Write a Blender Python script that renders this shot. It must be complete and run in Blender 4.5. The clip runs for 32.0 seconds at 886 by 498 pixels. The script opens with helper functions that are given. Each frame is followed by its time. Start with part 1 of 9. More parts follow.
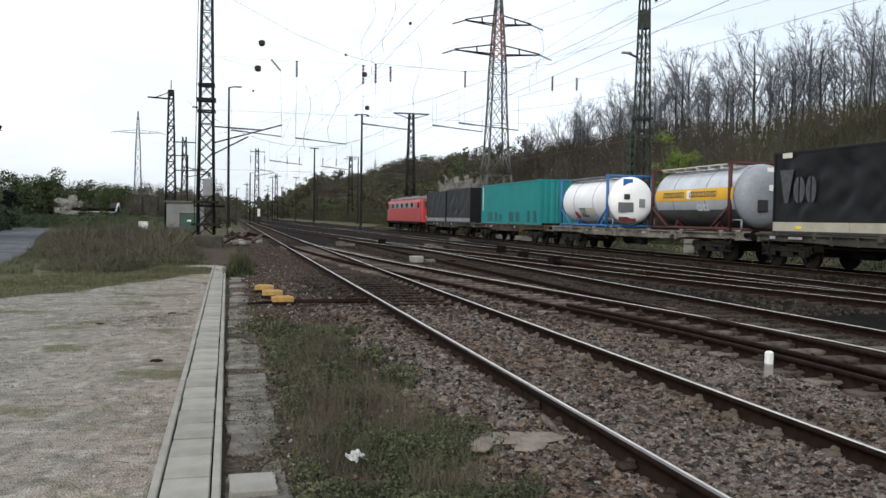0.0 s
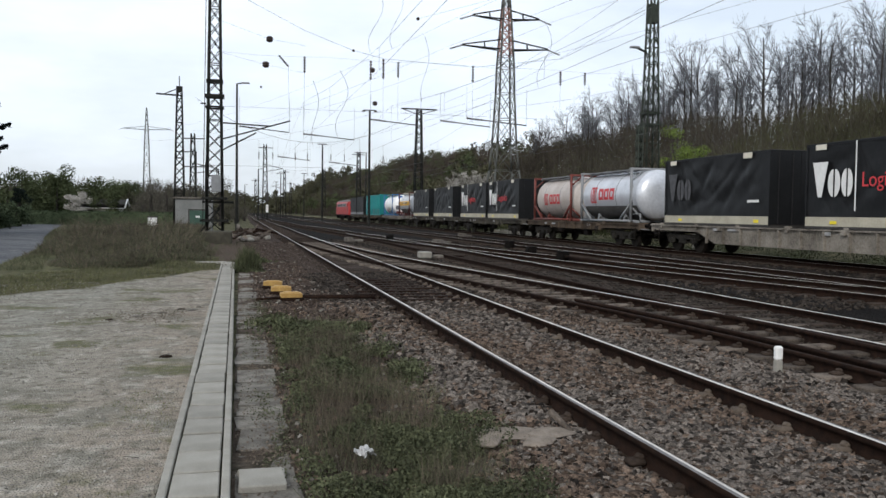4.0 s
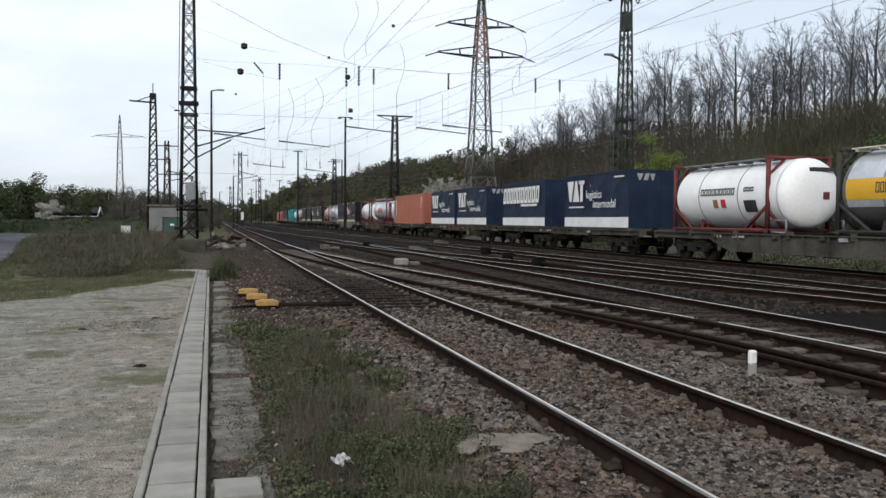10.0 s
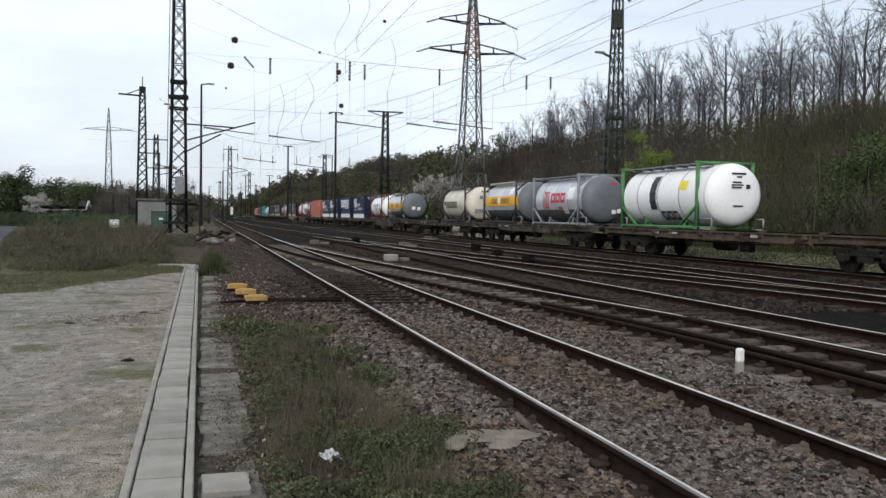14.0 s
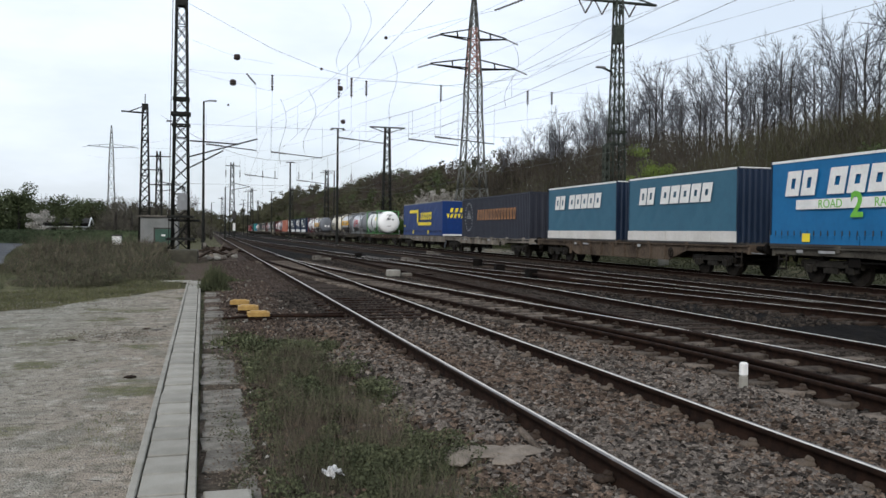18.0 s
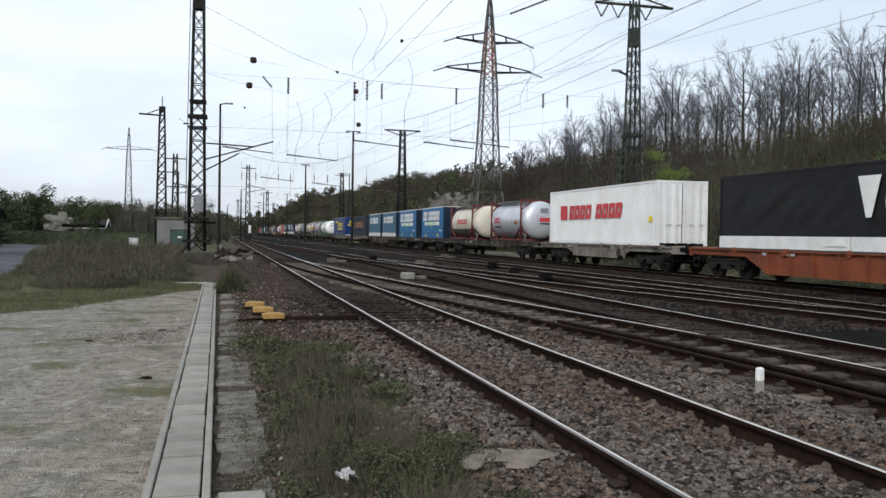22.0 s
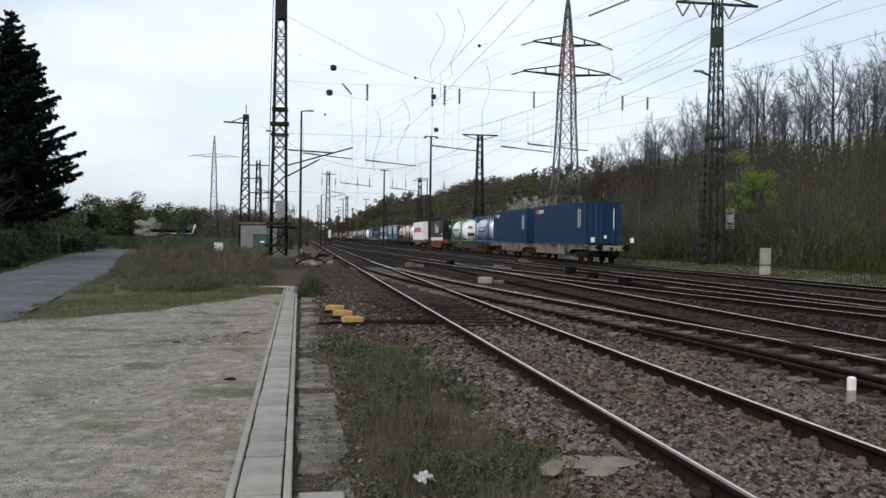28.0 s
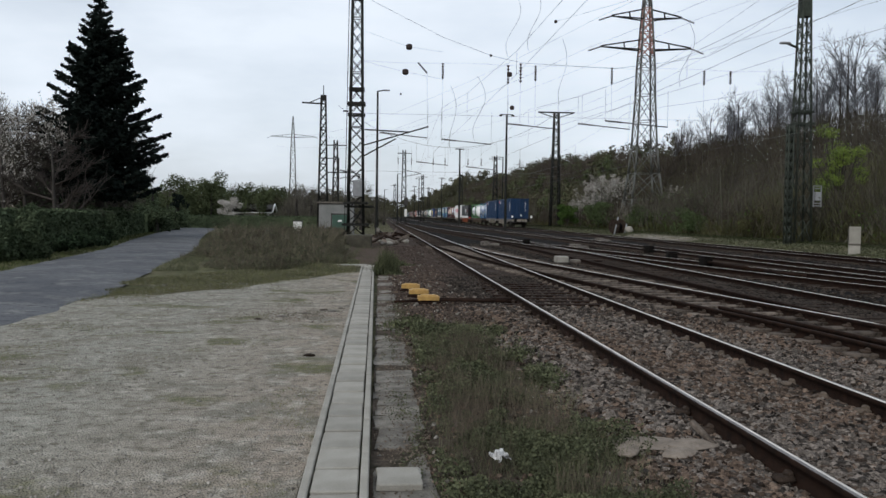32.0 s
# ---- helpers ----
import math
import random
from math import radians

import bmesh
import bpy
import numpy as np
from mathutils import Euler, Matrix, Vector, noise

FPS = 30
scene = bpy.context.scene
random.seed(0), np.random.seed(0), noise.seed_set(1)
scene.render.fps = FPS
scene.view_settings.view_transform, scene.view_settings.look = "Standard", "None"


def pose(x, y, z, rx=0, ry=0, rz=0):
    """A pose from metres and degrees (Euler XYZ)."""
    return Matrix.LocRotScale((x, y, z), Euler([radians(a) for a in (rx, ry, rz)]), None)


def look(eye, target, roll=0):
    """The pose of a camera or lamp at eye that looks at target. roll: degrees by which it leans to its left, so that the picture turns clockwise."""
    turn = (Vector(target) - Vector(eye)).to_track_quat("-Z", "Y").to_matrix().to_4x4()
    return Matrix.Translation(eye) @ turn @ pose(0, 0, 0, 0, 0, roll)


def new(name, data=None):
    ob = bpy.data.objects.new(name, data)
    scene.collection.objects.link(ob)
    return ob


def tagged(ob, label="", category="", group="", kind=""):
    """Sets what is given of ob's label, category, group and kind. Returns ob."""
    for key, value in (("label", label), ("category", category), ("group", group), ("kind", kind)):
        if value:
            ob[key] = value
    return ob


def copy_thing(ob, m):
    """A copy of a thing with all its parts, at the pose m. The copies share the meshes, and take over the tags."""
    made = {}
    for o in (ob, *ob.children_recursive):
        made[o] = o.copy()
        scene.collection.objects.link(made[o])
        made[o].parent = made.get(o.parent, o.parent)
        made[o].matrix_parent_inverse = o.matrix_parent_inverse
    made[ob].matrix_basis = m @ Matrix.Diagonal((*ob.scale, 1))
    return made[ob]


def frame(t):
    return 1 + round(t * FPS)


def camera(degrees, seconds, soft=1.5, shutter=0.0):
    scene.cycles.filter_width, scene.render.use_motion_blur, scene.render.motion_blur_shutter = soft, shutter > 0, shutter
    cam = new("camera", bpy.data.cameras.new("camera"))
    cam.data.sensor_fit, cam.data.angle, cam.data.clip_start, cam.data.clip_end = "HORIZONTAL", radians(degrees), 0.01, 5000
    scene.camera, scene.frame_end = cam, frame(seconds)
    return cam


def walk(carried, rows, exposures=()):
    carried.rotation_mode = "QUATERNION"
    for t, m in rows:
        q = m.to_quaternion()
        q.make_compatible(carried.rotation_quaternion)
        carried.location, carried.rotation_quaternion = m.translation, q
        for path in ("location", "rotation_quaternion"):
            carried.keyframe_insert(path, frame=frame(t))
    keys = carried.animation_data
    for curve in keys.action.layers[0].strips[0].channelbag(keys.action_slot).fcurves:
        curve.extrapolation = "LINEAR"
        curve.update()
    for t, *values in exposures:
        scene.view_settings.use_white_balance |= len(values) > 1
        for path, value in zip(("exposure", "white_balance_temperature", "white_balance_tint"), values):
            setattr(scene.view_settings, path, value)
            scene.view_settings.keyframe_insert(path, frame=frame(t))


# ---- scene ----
cam = camera(54.9, 32.0, 1.5)
PATH = [
    (0.0, pose(0, 0, 1.73, 87.94, -0.90, -13.90)),
    (0.5, pose(0, 0, 1.73, 88.24, -0.71, -12.01)),
    (1.0, pose(0, 0, 1.73, 87.96, -0.88, -12.48)),
    (1.5, pose(0, 0, 1.73, 88.02, -0.90, -12.86)),
    (2.0, pose(0, 0, 1.73, 88.05, -0.95, -12.73)),
    (2.5, pose(0, 0, 1.73, 87.84, -0.85, -12.28)),
    (3.0, pose(0, 0, 1.73, 88.02, -0.81, -12.30)),
    (3.5, pose(0, 0, 1.73, 87.62, -1.12, -12.70)),
    (4.0, pose(0, 0, 1.73, 87.63, -0.75, -13.36)),
    (4.5, pose(0, 0, 1.73, 88.02, -1.01, -14.71)),
    (6.5, pose(0, 0, 1.73, 87.59, -0.36, -14.61)),
    (7.0, pose(0, 0, 1.73, 87.96, -0.38, -14.76)),
    (7.5, pose(0, 0, 1.73, 88.00, -0.35, -14.92)),
    (8.0, pose(0, 0, 1.73, 88.27, -0.47, -15.50)),
    (8.5, pose(0, 0, 1.73, 88.50, -0.32, -15.70)),
    (9.0, pose(0, 0, 1.73, 88.39, -0.20, -15.28)),
    (9.5, pose(0, 0, 1.73, 88.17, -0.38, -14.57)),
    (10.0, pose(0, 0, 1.73, 88.10, -0.50, -14.95)),
    (10.5, pose(0, 0, 1.73, 88.22, -0.49, -15.46)),
    (11.0, pose(0, 0, 1.73, 88.05, -0.76, -16.07)),
    (11.5, pose(0, 0, 1.73, 88.23, -0.80, -15.98)),
    (12.0, pose(0, 0, 1.73, 88.35, -0.78, -16.03)),
    (12.5, pose(0, 0, 1.73, 88.32, -0.69, -16.18)),
    (13.0, pose(0, 0, 1.73, 88.12, -0.80, -16.65)),
    (13.5, pose(0, 0, 1.73, 87.85, -1.01, -16.11)),
    (14.0, pose(0, 0, 1.73, 87.86, -0.95, -15.62)),
    (14.5, pose(0, 0, 1.73, 87.91, -0.94, -15.12)),
    (16.5, pose(0, 0, 1.73, 88.37, -0.78, -13.21)),
    (17.0, pose(0, 0, 1.73, 88.44, -0.40, -14.47)),
    (17.5, pose(0, 0, 1.73, 88.42, -0.74, -15.29)),
    (18.0, pose(0, 0, 1.73, 88.87, -0.66, -15.48)),
    (18.5, pose(0, 0, 1.73, 89.09, -0.70, -15.85)),
    (19.0, pose(0, 0, 1.73, 89.19, -0.77, -16.02)),
    (19.5, pose(0, 0, 1.73, 89.17, -0.85, -15.75)),
    (20.0, pose(0, 0, 1.73, 88.99, -0.88, -15.12)),
    (20.5, pose(0, 0, 1.73, 88.88, -0.78, -15.35)),
    (21.0, pose(0, 0, 1.73, 89.01, -0.80, -15.90)),
    (21.5, pose(0, 0, 1.73, 89.01, -0.87, -15.66)),
    (22.0, pose(0, 0, 1.73, 89.06, -0.91, -14.49)),
    (22.5, pose(0, 0, 1.73, 88.87, -1.03, -13.33)),
    (23.0, pose(0, 0, 1.73, 89.03, -1.03, -13.19)),
    (23.5, pose(0, 0, 1.73, 89.28, -0.89, -13.21)),
    (24.0, pose(0, 0, 1.73, 89.32, -0.90, -13.01)),
    (24.5, pose(0, 0, 1.73, 89.39, -0.95, -12.97)),
    (26.5, pose(0, 0, 1.73, 89.23, -0.78, -10.32)),
    (27.0, pose(0, 0, 1.73, 88.80, -0.77, -9.65)),
    (27.5, pose(0, 0, 1.73, 88.98, -0.74, -9.60)),
    (28.0, pose(0, 0, 1.73, 89.28, -0.83, -9.29)),
    (28.5, pose(0, 0, 1.73, 89.14, -0.89, -7.64)),
    (29.0, pose(0, 0, 1.73, 88.91, -0.67, -5.73)),
    (29.5, pose(0, 0, 1.73, 88.99, -0.43, -5.15)),
    (30.0, pose(0, 0, 1.73, 88.89, -0.01, -4.78)),
    (30.5, pose(0, 0, 1.73, 88.58, -0.51, -5.63)),
    (31.0, pose(0, 0, 1.73, 88.39, -0.48, -5.88)),
    (31.5, pose(0, 0, 1.73, 87.84, -0.75, -5.17)),
    (32.0, pose(0, 0, 1.73, 87.79, -0.73, -4.22)),
]
walk(cam, PATH, [(0, 0.16, 6450, 10), (0.7, 0.05, 6300, 10), (4, 0.0, 6380, 10), (10, -0.04, 6400, 10), (21, -0.03, 6350, 10), (28, -0.06, 6350, 10), (29.5, -0.19, 6350, 10), (32, -0.25, 6350, 10)])

# ---- world and sun: a bright, thinly clouded spring sky ----
world = bpy.data.worlds.new("sky")
scene.world = world
world.use_nodes = True
wn = world.node_tree.nodes
wl = world.node_tree.links
wn.clear()
sky = wn.new("ShaderNodeTexSky")
sky.sky_type = "NISHITA"
sky.sun_disc = False
sky.sun_elevation = radians(31)
sky.sun_rotation = radians(-143)
sky.air_density, sky.dust_density, sky.ozone_density = 1.0, 3.0, 1.0
cloud_co = wn.new("ShaderNodeTexCoord")
cloud_map = wn.new("ShaderNodeMapping")
cloud_map.inputs["Scale"].default_value = (1.0, 1.0, 3.2)
cloud = wn.new("ShaderNodeTexNoise")
cloud.inputs["Scale"].default_value = 2.2
cloud.inputs["Detail"].default_value = 6
cloud.inputs["Roughness"].default_value = 0.55
cloud_ramp = wn.new("ShaderNodeValToRGB")
cloud_ramp.color_ramp.elements[0].position, cloud_ramp.color_ramp.elements[0].color = 0.36, (0.62, 0.62, 0.62, 1)
cloud_ramp.color_ramp.elements[1].position, cloud_ramp.color_ramp.elements[1].color = 0.62, (0.95, 0.95, 0.95, 1)
veil = wn.new("ShaderNodeMixRGB")
veil.inputs["Color2"].default_value = (9.3, 10.0, 10.8, 1)
bg = wn.new("ShaderNodeBackground")
bg.inputs["Strength"].default_value = 0.112
wout = wn.new("ShaderNodeOutputWorld")
wl.new(cloud_co.outputs["Generated"], cloud_map.inputs["Vector"])
wl.new(cloud_map.outputs["Vector"], cloud.inputs["Vector"])
wl.new(cloud.outputs["Fac"], cloud_ramp.inputs["Fac"])
wl.new(cloud_ramp.outputs["Color"], veil.inputs["Fac"])
wl.new(sky.outputs["Color"], veil.inputs["Color1"])
wl.new(veil.outputs["Color"], bg.inputs["Color"])
wl.new(bg.outputs["Background"], wout.inputs["Surface"])

sun_data = bpy.data.lights.new("sun", "SUN")
sun_data.energy = 1.75
sun_data.angle = radians(12)
sun_data.color = (1.0, 0.96, 0.9)
sun = new("sun", sun_data)
sun.matrix_world = look((-30, -40, 30), (0, 0, 0))
scene.view_settings.exposure = 0.0

# ---- materials ----
def mat(name, a, b=None, rough=0.8, metal=0.0, scale=6.0, fine=60.0, bump=0.2, spread=(0.35, 0.65), fine_mix=0.35, rand=0.0, island=0.0, spec=0.25):
    """A two-scale noise material between the colours a and b, with fine relief."""
    m = bpy.data.materials.new(name)
    m.use_nodes = True
    n, l = m.node_tree.nodes, m.node_tree.links
    p = n["Principled BSDF"]
    p.inputs["Roughness"].default_value = rough
    p.inputs["Metallic"].default_value = metal
    p.inputs["Specular IOR Level"].default_value = spec
    b = b or tuple(c * 0.7 for c in a)
    co = n.new("ShaderNodeTexCoord")
    big = n.new("ShaderNodeTexNoise")
    big.inputs["Scale"].default_value, big.inputs["Detail"].default_value = scale, 5
    small = n.new("ShaderNodeTexNoise")
    small.inputs["Scale"].default_value, small.inputs["Detail"].default_value = fine, 3
    l.new(co.outputs["Object"], big.inputs["Vector"])
    l.new(co.outputs["Object"], small.inputs["Vector"])
    mix = n.new("ShaderNodeMix")
    mix.inputs[0].default_value = fine_mix
    l.new(big.outputs["Fac"], mix.inputs[2])
    l.new(small.outputs["Fac"], mix.inputs[3])
    ramp = n.new("ShaderNodeValToRGB")
    ramp.color_ramp.elements[0].position, ramp.color_ramp.elements[0].color = spread[0], (*a, 1)
    ramp.color_ramp.elements[1].position, ramp.color_ramp.elements[1].color = spread[1], (*b, 1)
    l.new(mix.outputs[0], ramp.inputs["Fac"])
    col = ramp.outputs["Color"]
    if rand or island:
        info = n.new("ShaderNodeNewGeometry") if island else n.new("ShaderNodeObjectInfo")
        hsv = n.new("ShaderNodeHueSaturation")
        mr = n.new("ShaderNodeMapRange")
        k = island or rand
        mr.inputs["To Min"].default_value, mr.inputs["To Max"].default_value = 1 - k, 1 + k
        l.new(info.outputs["Random Per Island" if island else "Random"], mr.inputs["Value"])
        l.new(mr.outputs["Result"], hsv.inputs["Value"])
        l.new(col, hsv.inputs["Color"])
        col = hsv.outputs["Color"]
    l.new(col, p.inputs["Base Color"])
    if bump:
        bp = n.new("ShaderNodeBump")
        bp.inputs["Strength"].default_value, bp.inputs["Distance"].default_value = bump, 0.02
        l.new(small.outputs["Fac"], bp.inputs["Height"])
        l.new(bp.outputs["Normal"], p.inputs["Normal"])
    return m


def ground_mat(name, cols, scales, rough=0.95, bump=0.6, bump_scale=28.0, cut=(), speck=0.55, lean=None):
    """Ground of three colours laid over one another by noise at three scales."""
    m = bpy.data.materials.new(name)
    m.use_nodes = True
    n, l = m.node_tree.nodes, m.node_tree.links
    p = n["Principled BSDF"]
    p.inputs["Roughness"].default_value = rough
    p.inputs["Specular IOR Level"].default_value = 0.06
    co = n.new("ShaderNodeTexCoord")
    last = None
    for k, (c, s) in enumerate(zip(cols, scales)):
        if last is None:
            rgb = n.new("ShaderNodeRGB")
            rgb.outputs[0].default_value = (*c, 1)
            last = rgb.outputs[0]
            continue
        t = n.new("ShaderNodeTexNoise")
        t.inputs["Scale"].default_value, t.inputs["Detail"].default_value, t.inputs["Roughness"].default_value = s, 6, 0.62
        r = n.new("ShaderNodeValToRGB")
        r.color_ramp.elements[0].position, r.color_ramp.elements[1].position = cut[k - 1] if cut else (0.42, 0.62)
        mx = n.new("ShaderNodeMixRGB")
        mx.inputs["Color2"].default_value = (*c, 1)
        l.new(co.outputs["Object"], t.inputs["Vector"])
        l.new(t.outputs["Fac"], r.inputs["Fac"])
        fac = r.outputs["Color"]
        if lean and lean[0] == k:
            sx = n.new("ShaderNodeSeparateXYZ")
            g = n.new("ShaderNodeMapRange")
            g.inputs["From Min"].default_value, g.inputs["From Max"].default_value = lean[2], lean[3]
            ml = n.new("ShaderNodeMath")
            ml.operation = "MULTIPLY"
            l.new(co.outputs["Object"], sx.inputs["Vector"])
            l.new(sx.outputs[lean[1]], g.inputs["Value"])
            l.new(g.outputs["Result"], ml.inputs[0])
            l.new(fac, ml.inputs[1])
            fac = ml.outputs[0]
        l.new(fac, mx.inputs["Fac"])
        l.new(last, mx.inputs["Color1"])
        last = mx.outputs["Color"]
    v = n.new("ShaderNodeTexVoronoi")
    v.inputs["Scale"].default_value = bump_scale
    l.new(co.outputs["Object"], v.inputs["Vector"])
    shade = n.new("ShaderNodeMixRGB")
    shade.blend_type = "MULTIPLY"
    shade.inputs["Fac"].default_value = speck
    sep = n.new("ShaderNodeSeparateColor")
    l.new(v.outputs["Color"], sep.inputs["Color"])
    mr = n.new("ShaderNodeMapRange")
    mr.inputs["To Min"].default_value, mr.inputs["To Max"].default_value = 0.55, 1.25
    l.new(sep.outputs[0], mr.inputs["Value"])
    l.new(last, shade.inputs["Color1"])
    l.new(mr.outputs["Result"], shade.inputs["Color2"])
    l.new(shade.outputs["Color"], p.inputs["Base Color"])
    bp = n.new("ShaderNodeBump")
    bp.inputs["Strength"].default_value, bp.inputs["Distance"].default_value = bump, 0.03
    l.new(v.outputs["Distance"], bp.inputs["Height"])
    l.new(bp.outputs["Normal"], p.inputs["Normal"])
    return m


M = {}
# near-black: the shade in the gaps between loose stones is in this colour
M["ballast"] = ground_mat("ballast_gap_shade", [(0.019, 0.015, 0.0125), (0.03, 0.025, 0.021), (0.011, 0.008, 0.0065), (0.05, 0.037, 0.03)], [0, 0.9, 3.0, 0.5], bump=1.0, bump_scale=17, speck=0.9, cut=((0.42, 0.62), (0.42, 0.62), (0.1, 0.5)), lean=(3, "Y", 11.0, 19.0))
M["ballast_dark"] = ground_mat("rust_stained_ballast", [(0.0085, 0.0074, 0.0066), (0.016, 0.0137, 0.012), (0.0035, 0.003, 0.0027)], [0, 0.9, 3.0], bump=1.0, bump_scale=17, speck=0.9)
M["soil"] = ground_mat("verge_soil", [(0.062, 0.048, 0.038), (0.1, 0.081, 0.066), (0.03, 0.027, 0.018), (0.078, 0.058, 0.047)], [0, 0.8, 2.1, 1.0], bump_scale=30, cut=((0.42, 0.62), (0.42, 0.62), (0.2, 0.55)), lean=(3, "Y", 13.0, 21.0))
M["gravel"] = ground_mat("trodden_gravel", [(0.3, 0.292, 0.25), (0.325, 0.28, 0.23), (0.235, 0.22, 0.183), (0.46, 0.43, 0.375), (0.145, 0.142, 0.082), (0.17, 0.155, 0.126)], [0, 0.45, 1.3, 3.1, 0.7, 7.0], bump=0.9, bump_scale=52, cut=((0.0, 0.4), (0.48, 0.6), (0.52, 0.7), (0.55, 0.64), (0.5, 0.66)), speck=0.55, lean=(1, "X", -2.9, -0.8))
M["grass"] = ground_mat("rough_grass", [(0.08, 0.084, 0.042), (0.15, 0.132, 0.085), (0.05, 0.05, 0.03)], [0, 0.4, 2.5], bump=0.6, bump_scale=20)
M["road"] = ground_mat("worn_asphalt", [(0.12, 0.124, 0.132), (0.078, 0.082, 0.092), (0.185, 0.183, 0.18), (0.06, 0.062, 0.066)], [0, 0.35, 1.4, 4.0], bump=0.25, bump_scale=60, cut=((0.4, 0.6), (0.52, 0.68), (0.56, 0.66)))
M["stones"] = mat("ballast_stone", (0.032, 0.0268, 0.023), (0.158, 0.137, 0.119), 0.9, scale=38, fine=110, island=0.9, spec=0.06)
M["stones_dark"] = mat("rusty_ballast_stone", (0.008, 0.0066, 0.0057), (0.058, 0.048, 0.04), 0.9, scale=38, fine=110, island=0.75, spec=0.06)
M["pebble"] = mat("pebble", (0.15, 0.138, 0.12), (0.3, 0.28, 0.25), 0.9, island=0.5)
M["concrete"] = mat("weathered_concrete", (0.3, 0.288, 0.255), (0.2, 0.19, 0.165), 0.92, scale=3, fine=110, bump=0.35, rand=0.12)
M["concrete_dark"] = mat("stained_concrete", (0.2, 0.183, 0.16), (0.055, 0.048, 0.04), 0.95, scale=7, fine=70, bump=0.5, rand=0.25)
M["rust_rail"] = mat("rusty_rail", (0.026, 0.0145, 0.01), (0.008, 0.0055, 0.0045), 0.85, scale=10, fine=120, bump=0.3, spec=0.06)
M["bright_rail"] = mat("running_surface", (0.86, 0.81, 0.74), (0.68, 0.64, 0.58), 0.48, 1.0, scale=5, fine=200, bump=0.05)
M["sleeper"] = mat("sleeper_wood", (0.05, 0.037, 0.029), (0.012, 0.009, 0.0073), 0.92, scale=5, fine=45, bump=0.5, rand=0.3, spec=0.06)
M["sleeper_pale"] = mat("pale_sleeper", (0.15, 0.125, 0.104), (0.035, 0.028, 0.023), 0.92, scale=5, fine=45, bump=0.5, rand=0.45, spec=0.06)
M["steel_dark"] = mat("grimy_steel", (0.011, 0.0095, 0.0085), (0.005, 0.0045, 0.0042), 0.75, 0.2, scale=4, fine=30, bump=0.3, spec=0.06)
M["wagon_grey"] = mat("wagon_frame_paint", (0.098, 0.09, 0.075), (0.036, 0.032, 0.027), 0.7, scale=1.2, fine=14, bump=0.2, spec=0.06)
M["wagon_brown"] = mat("wagon_frame_brown", (0.115, 0.088, 0.066), (0.042, 0.032, 0.025), 0.75, scale=1.0, fine=12, bump=0.2, spec=0.06)
M["wagon_pale"] = mat("wagon_frame_pale", (0.26, 0.235, 0.2), (0.08, 0.068, 0.055), 0.7, scale=1.4, fine=14, bump=0.2)
M["wagon_orange"] = mat("wagon_frame_orange", (0.25, 0.066, 0.026), (0.11, 0.036, 0.018), 0.65, scale=1.2, fine=14, bump=0.2)
M["wheel"] = mat("wheel_steel", (0.014, 0.012, 0.0105), (0.03, 0.026, 0.022), 0.7, 0.3, scale=6, fine=30, spec=0.06)
M["mast"] = mat("mast_steel", (0.034, 0.035, 0.032), (0.013, 0.013, 0.012), 0.7, 0.3, scale=2, fine=20, spec=0.06)
M["mast_green"] = mat("mast_green_steel", (0.06, 0.07, 0.058), (0.022, 0.026, 0.022), 0.7, 0.2, scale=2, fine=20, spec=0.06)
M["pylon"] = mat("pylon_zinc", (0.13, 0.135, 0.125), (0.07, 0.073, 0.068), 0.6, 0.2, scale=1, fine=8)
M["pylon_red"] = mat("pylon_red", (0.4, 0.215, 0.18), (0.3, 0.16, 0.135), 0.7, scale=1, fine=8)
M["wire"] = mat("wire", (0.12, 0.125, 0.13), (0.09, 0.092, 0.096), 0.6, 0.5, scale=1, fine=5, bump=0)
M["insulator"] = mat("insulator_brown", (0.045, 0.03, 0.025), (0.03, 0.022, 0.02), 0.35, scale=6, fine=30, bump=0)
M["white"] = mat("white_paint", (0.74, 0.74, 0.73), (0.6, 0.6, 0.58), 0.5, scale=1.6, fine=18, bump=0.05)
M["tank_white"] = mat("tank_white", (0.86, 0.86, 0.86), (0.74, 0.74, 0.73), 0.35, scale=0.9, fine=9, bump=0.03)
M["tank_steel"] = mat("tank_steel", (0.64, 0.66, 0.7), (0.46, 0.475, 0.51), 0.32, 0.35, scale=0.9, fine=9, bump=0.03)
M["tank_grey"] = mat("tank_grey", (0.15, 0.16, 0.178), (0.1, 0.107, 0.12), 0.45, scale=0.9, fine=9, bump=0.03)
M["tank_pinkish"] = mat("tank_faded", (0.5, 0.46, 0.43), (0.36, 0.31, 0.28), 0.5, scale=0.9, fine=9, bump=0.03)
M["tank_cream"] = mat("tank_cream", (0.66, 0.62, 0.52), (0.5, 0.46, 0.37), 0.4, scale=0.9, fine=9, bump=0.03)
# dark grey for the lower part of some tank shells
M["dark_belly"] = mat("tank_underside", (0.12, 0.115, 0.11), (0.07, 0.066, 0.062), 0.7, scale=1.5, fine=9)
M["yellow_band"] = mat("yellow_band", (0.75, 0.42, 0.03), (0.62, 0.34, 0.03), 0.5, scale=1, fine=9, bump=0)
M["frame_red"] = mat("frame_red", (0.145, 0.032, 0.03), (0.08, 0.022, 0.021), 0.6, scale=2, fine=14)
M["frame_orange"] = mat("frame_orange", (0.18, 0.05, 0.04), (0.1, 0.033, 0.027), 0.6, scale=2, fine=14)
M["frame_maroon"] = mat("frame_maroon", (0.085, 0.026, 0.024), (0.045, 0.017, 0.016), 0.6, scale=2, fine=14)
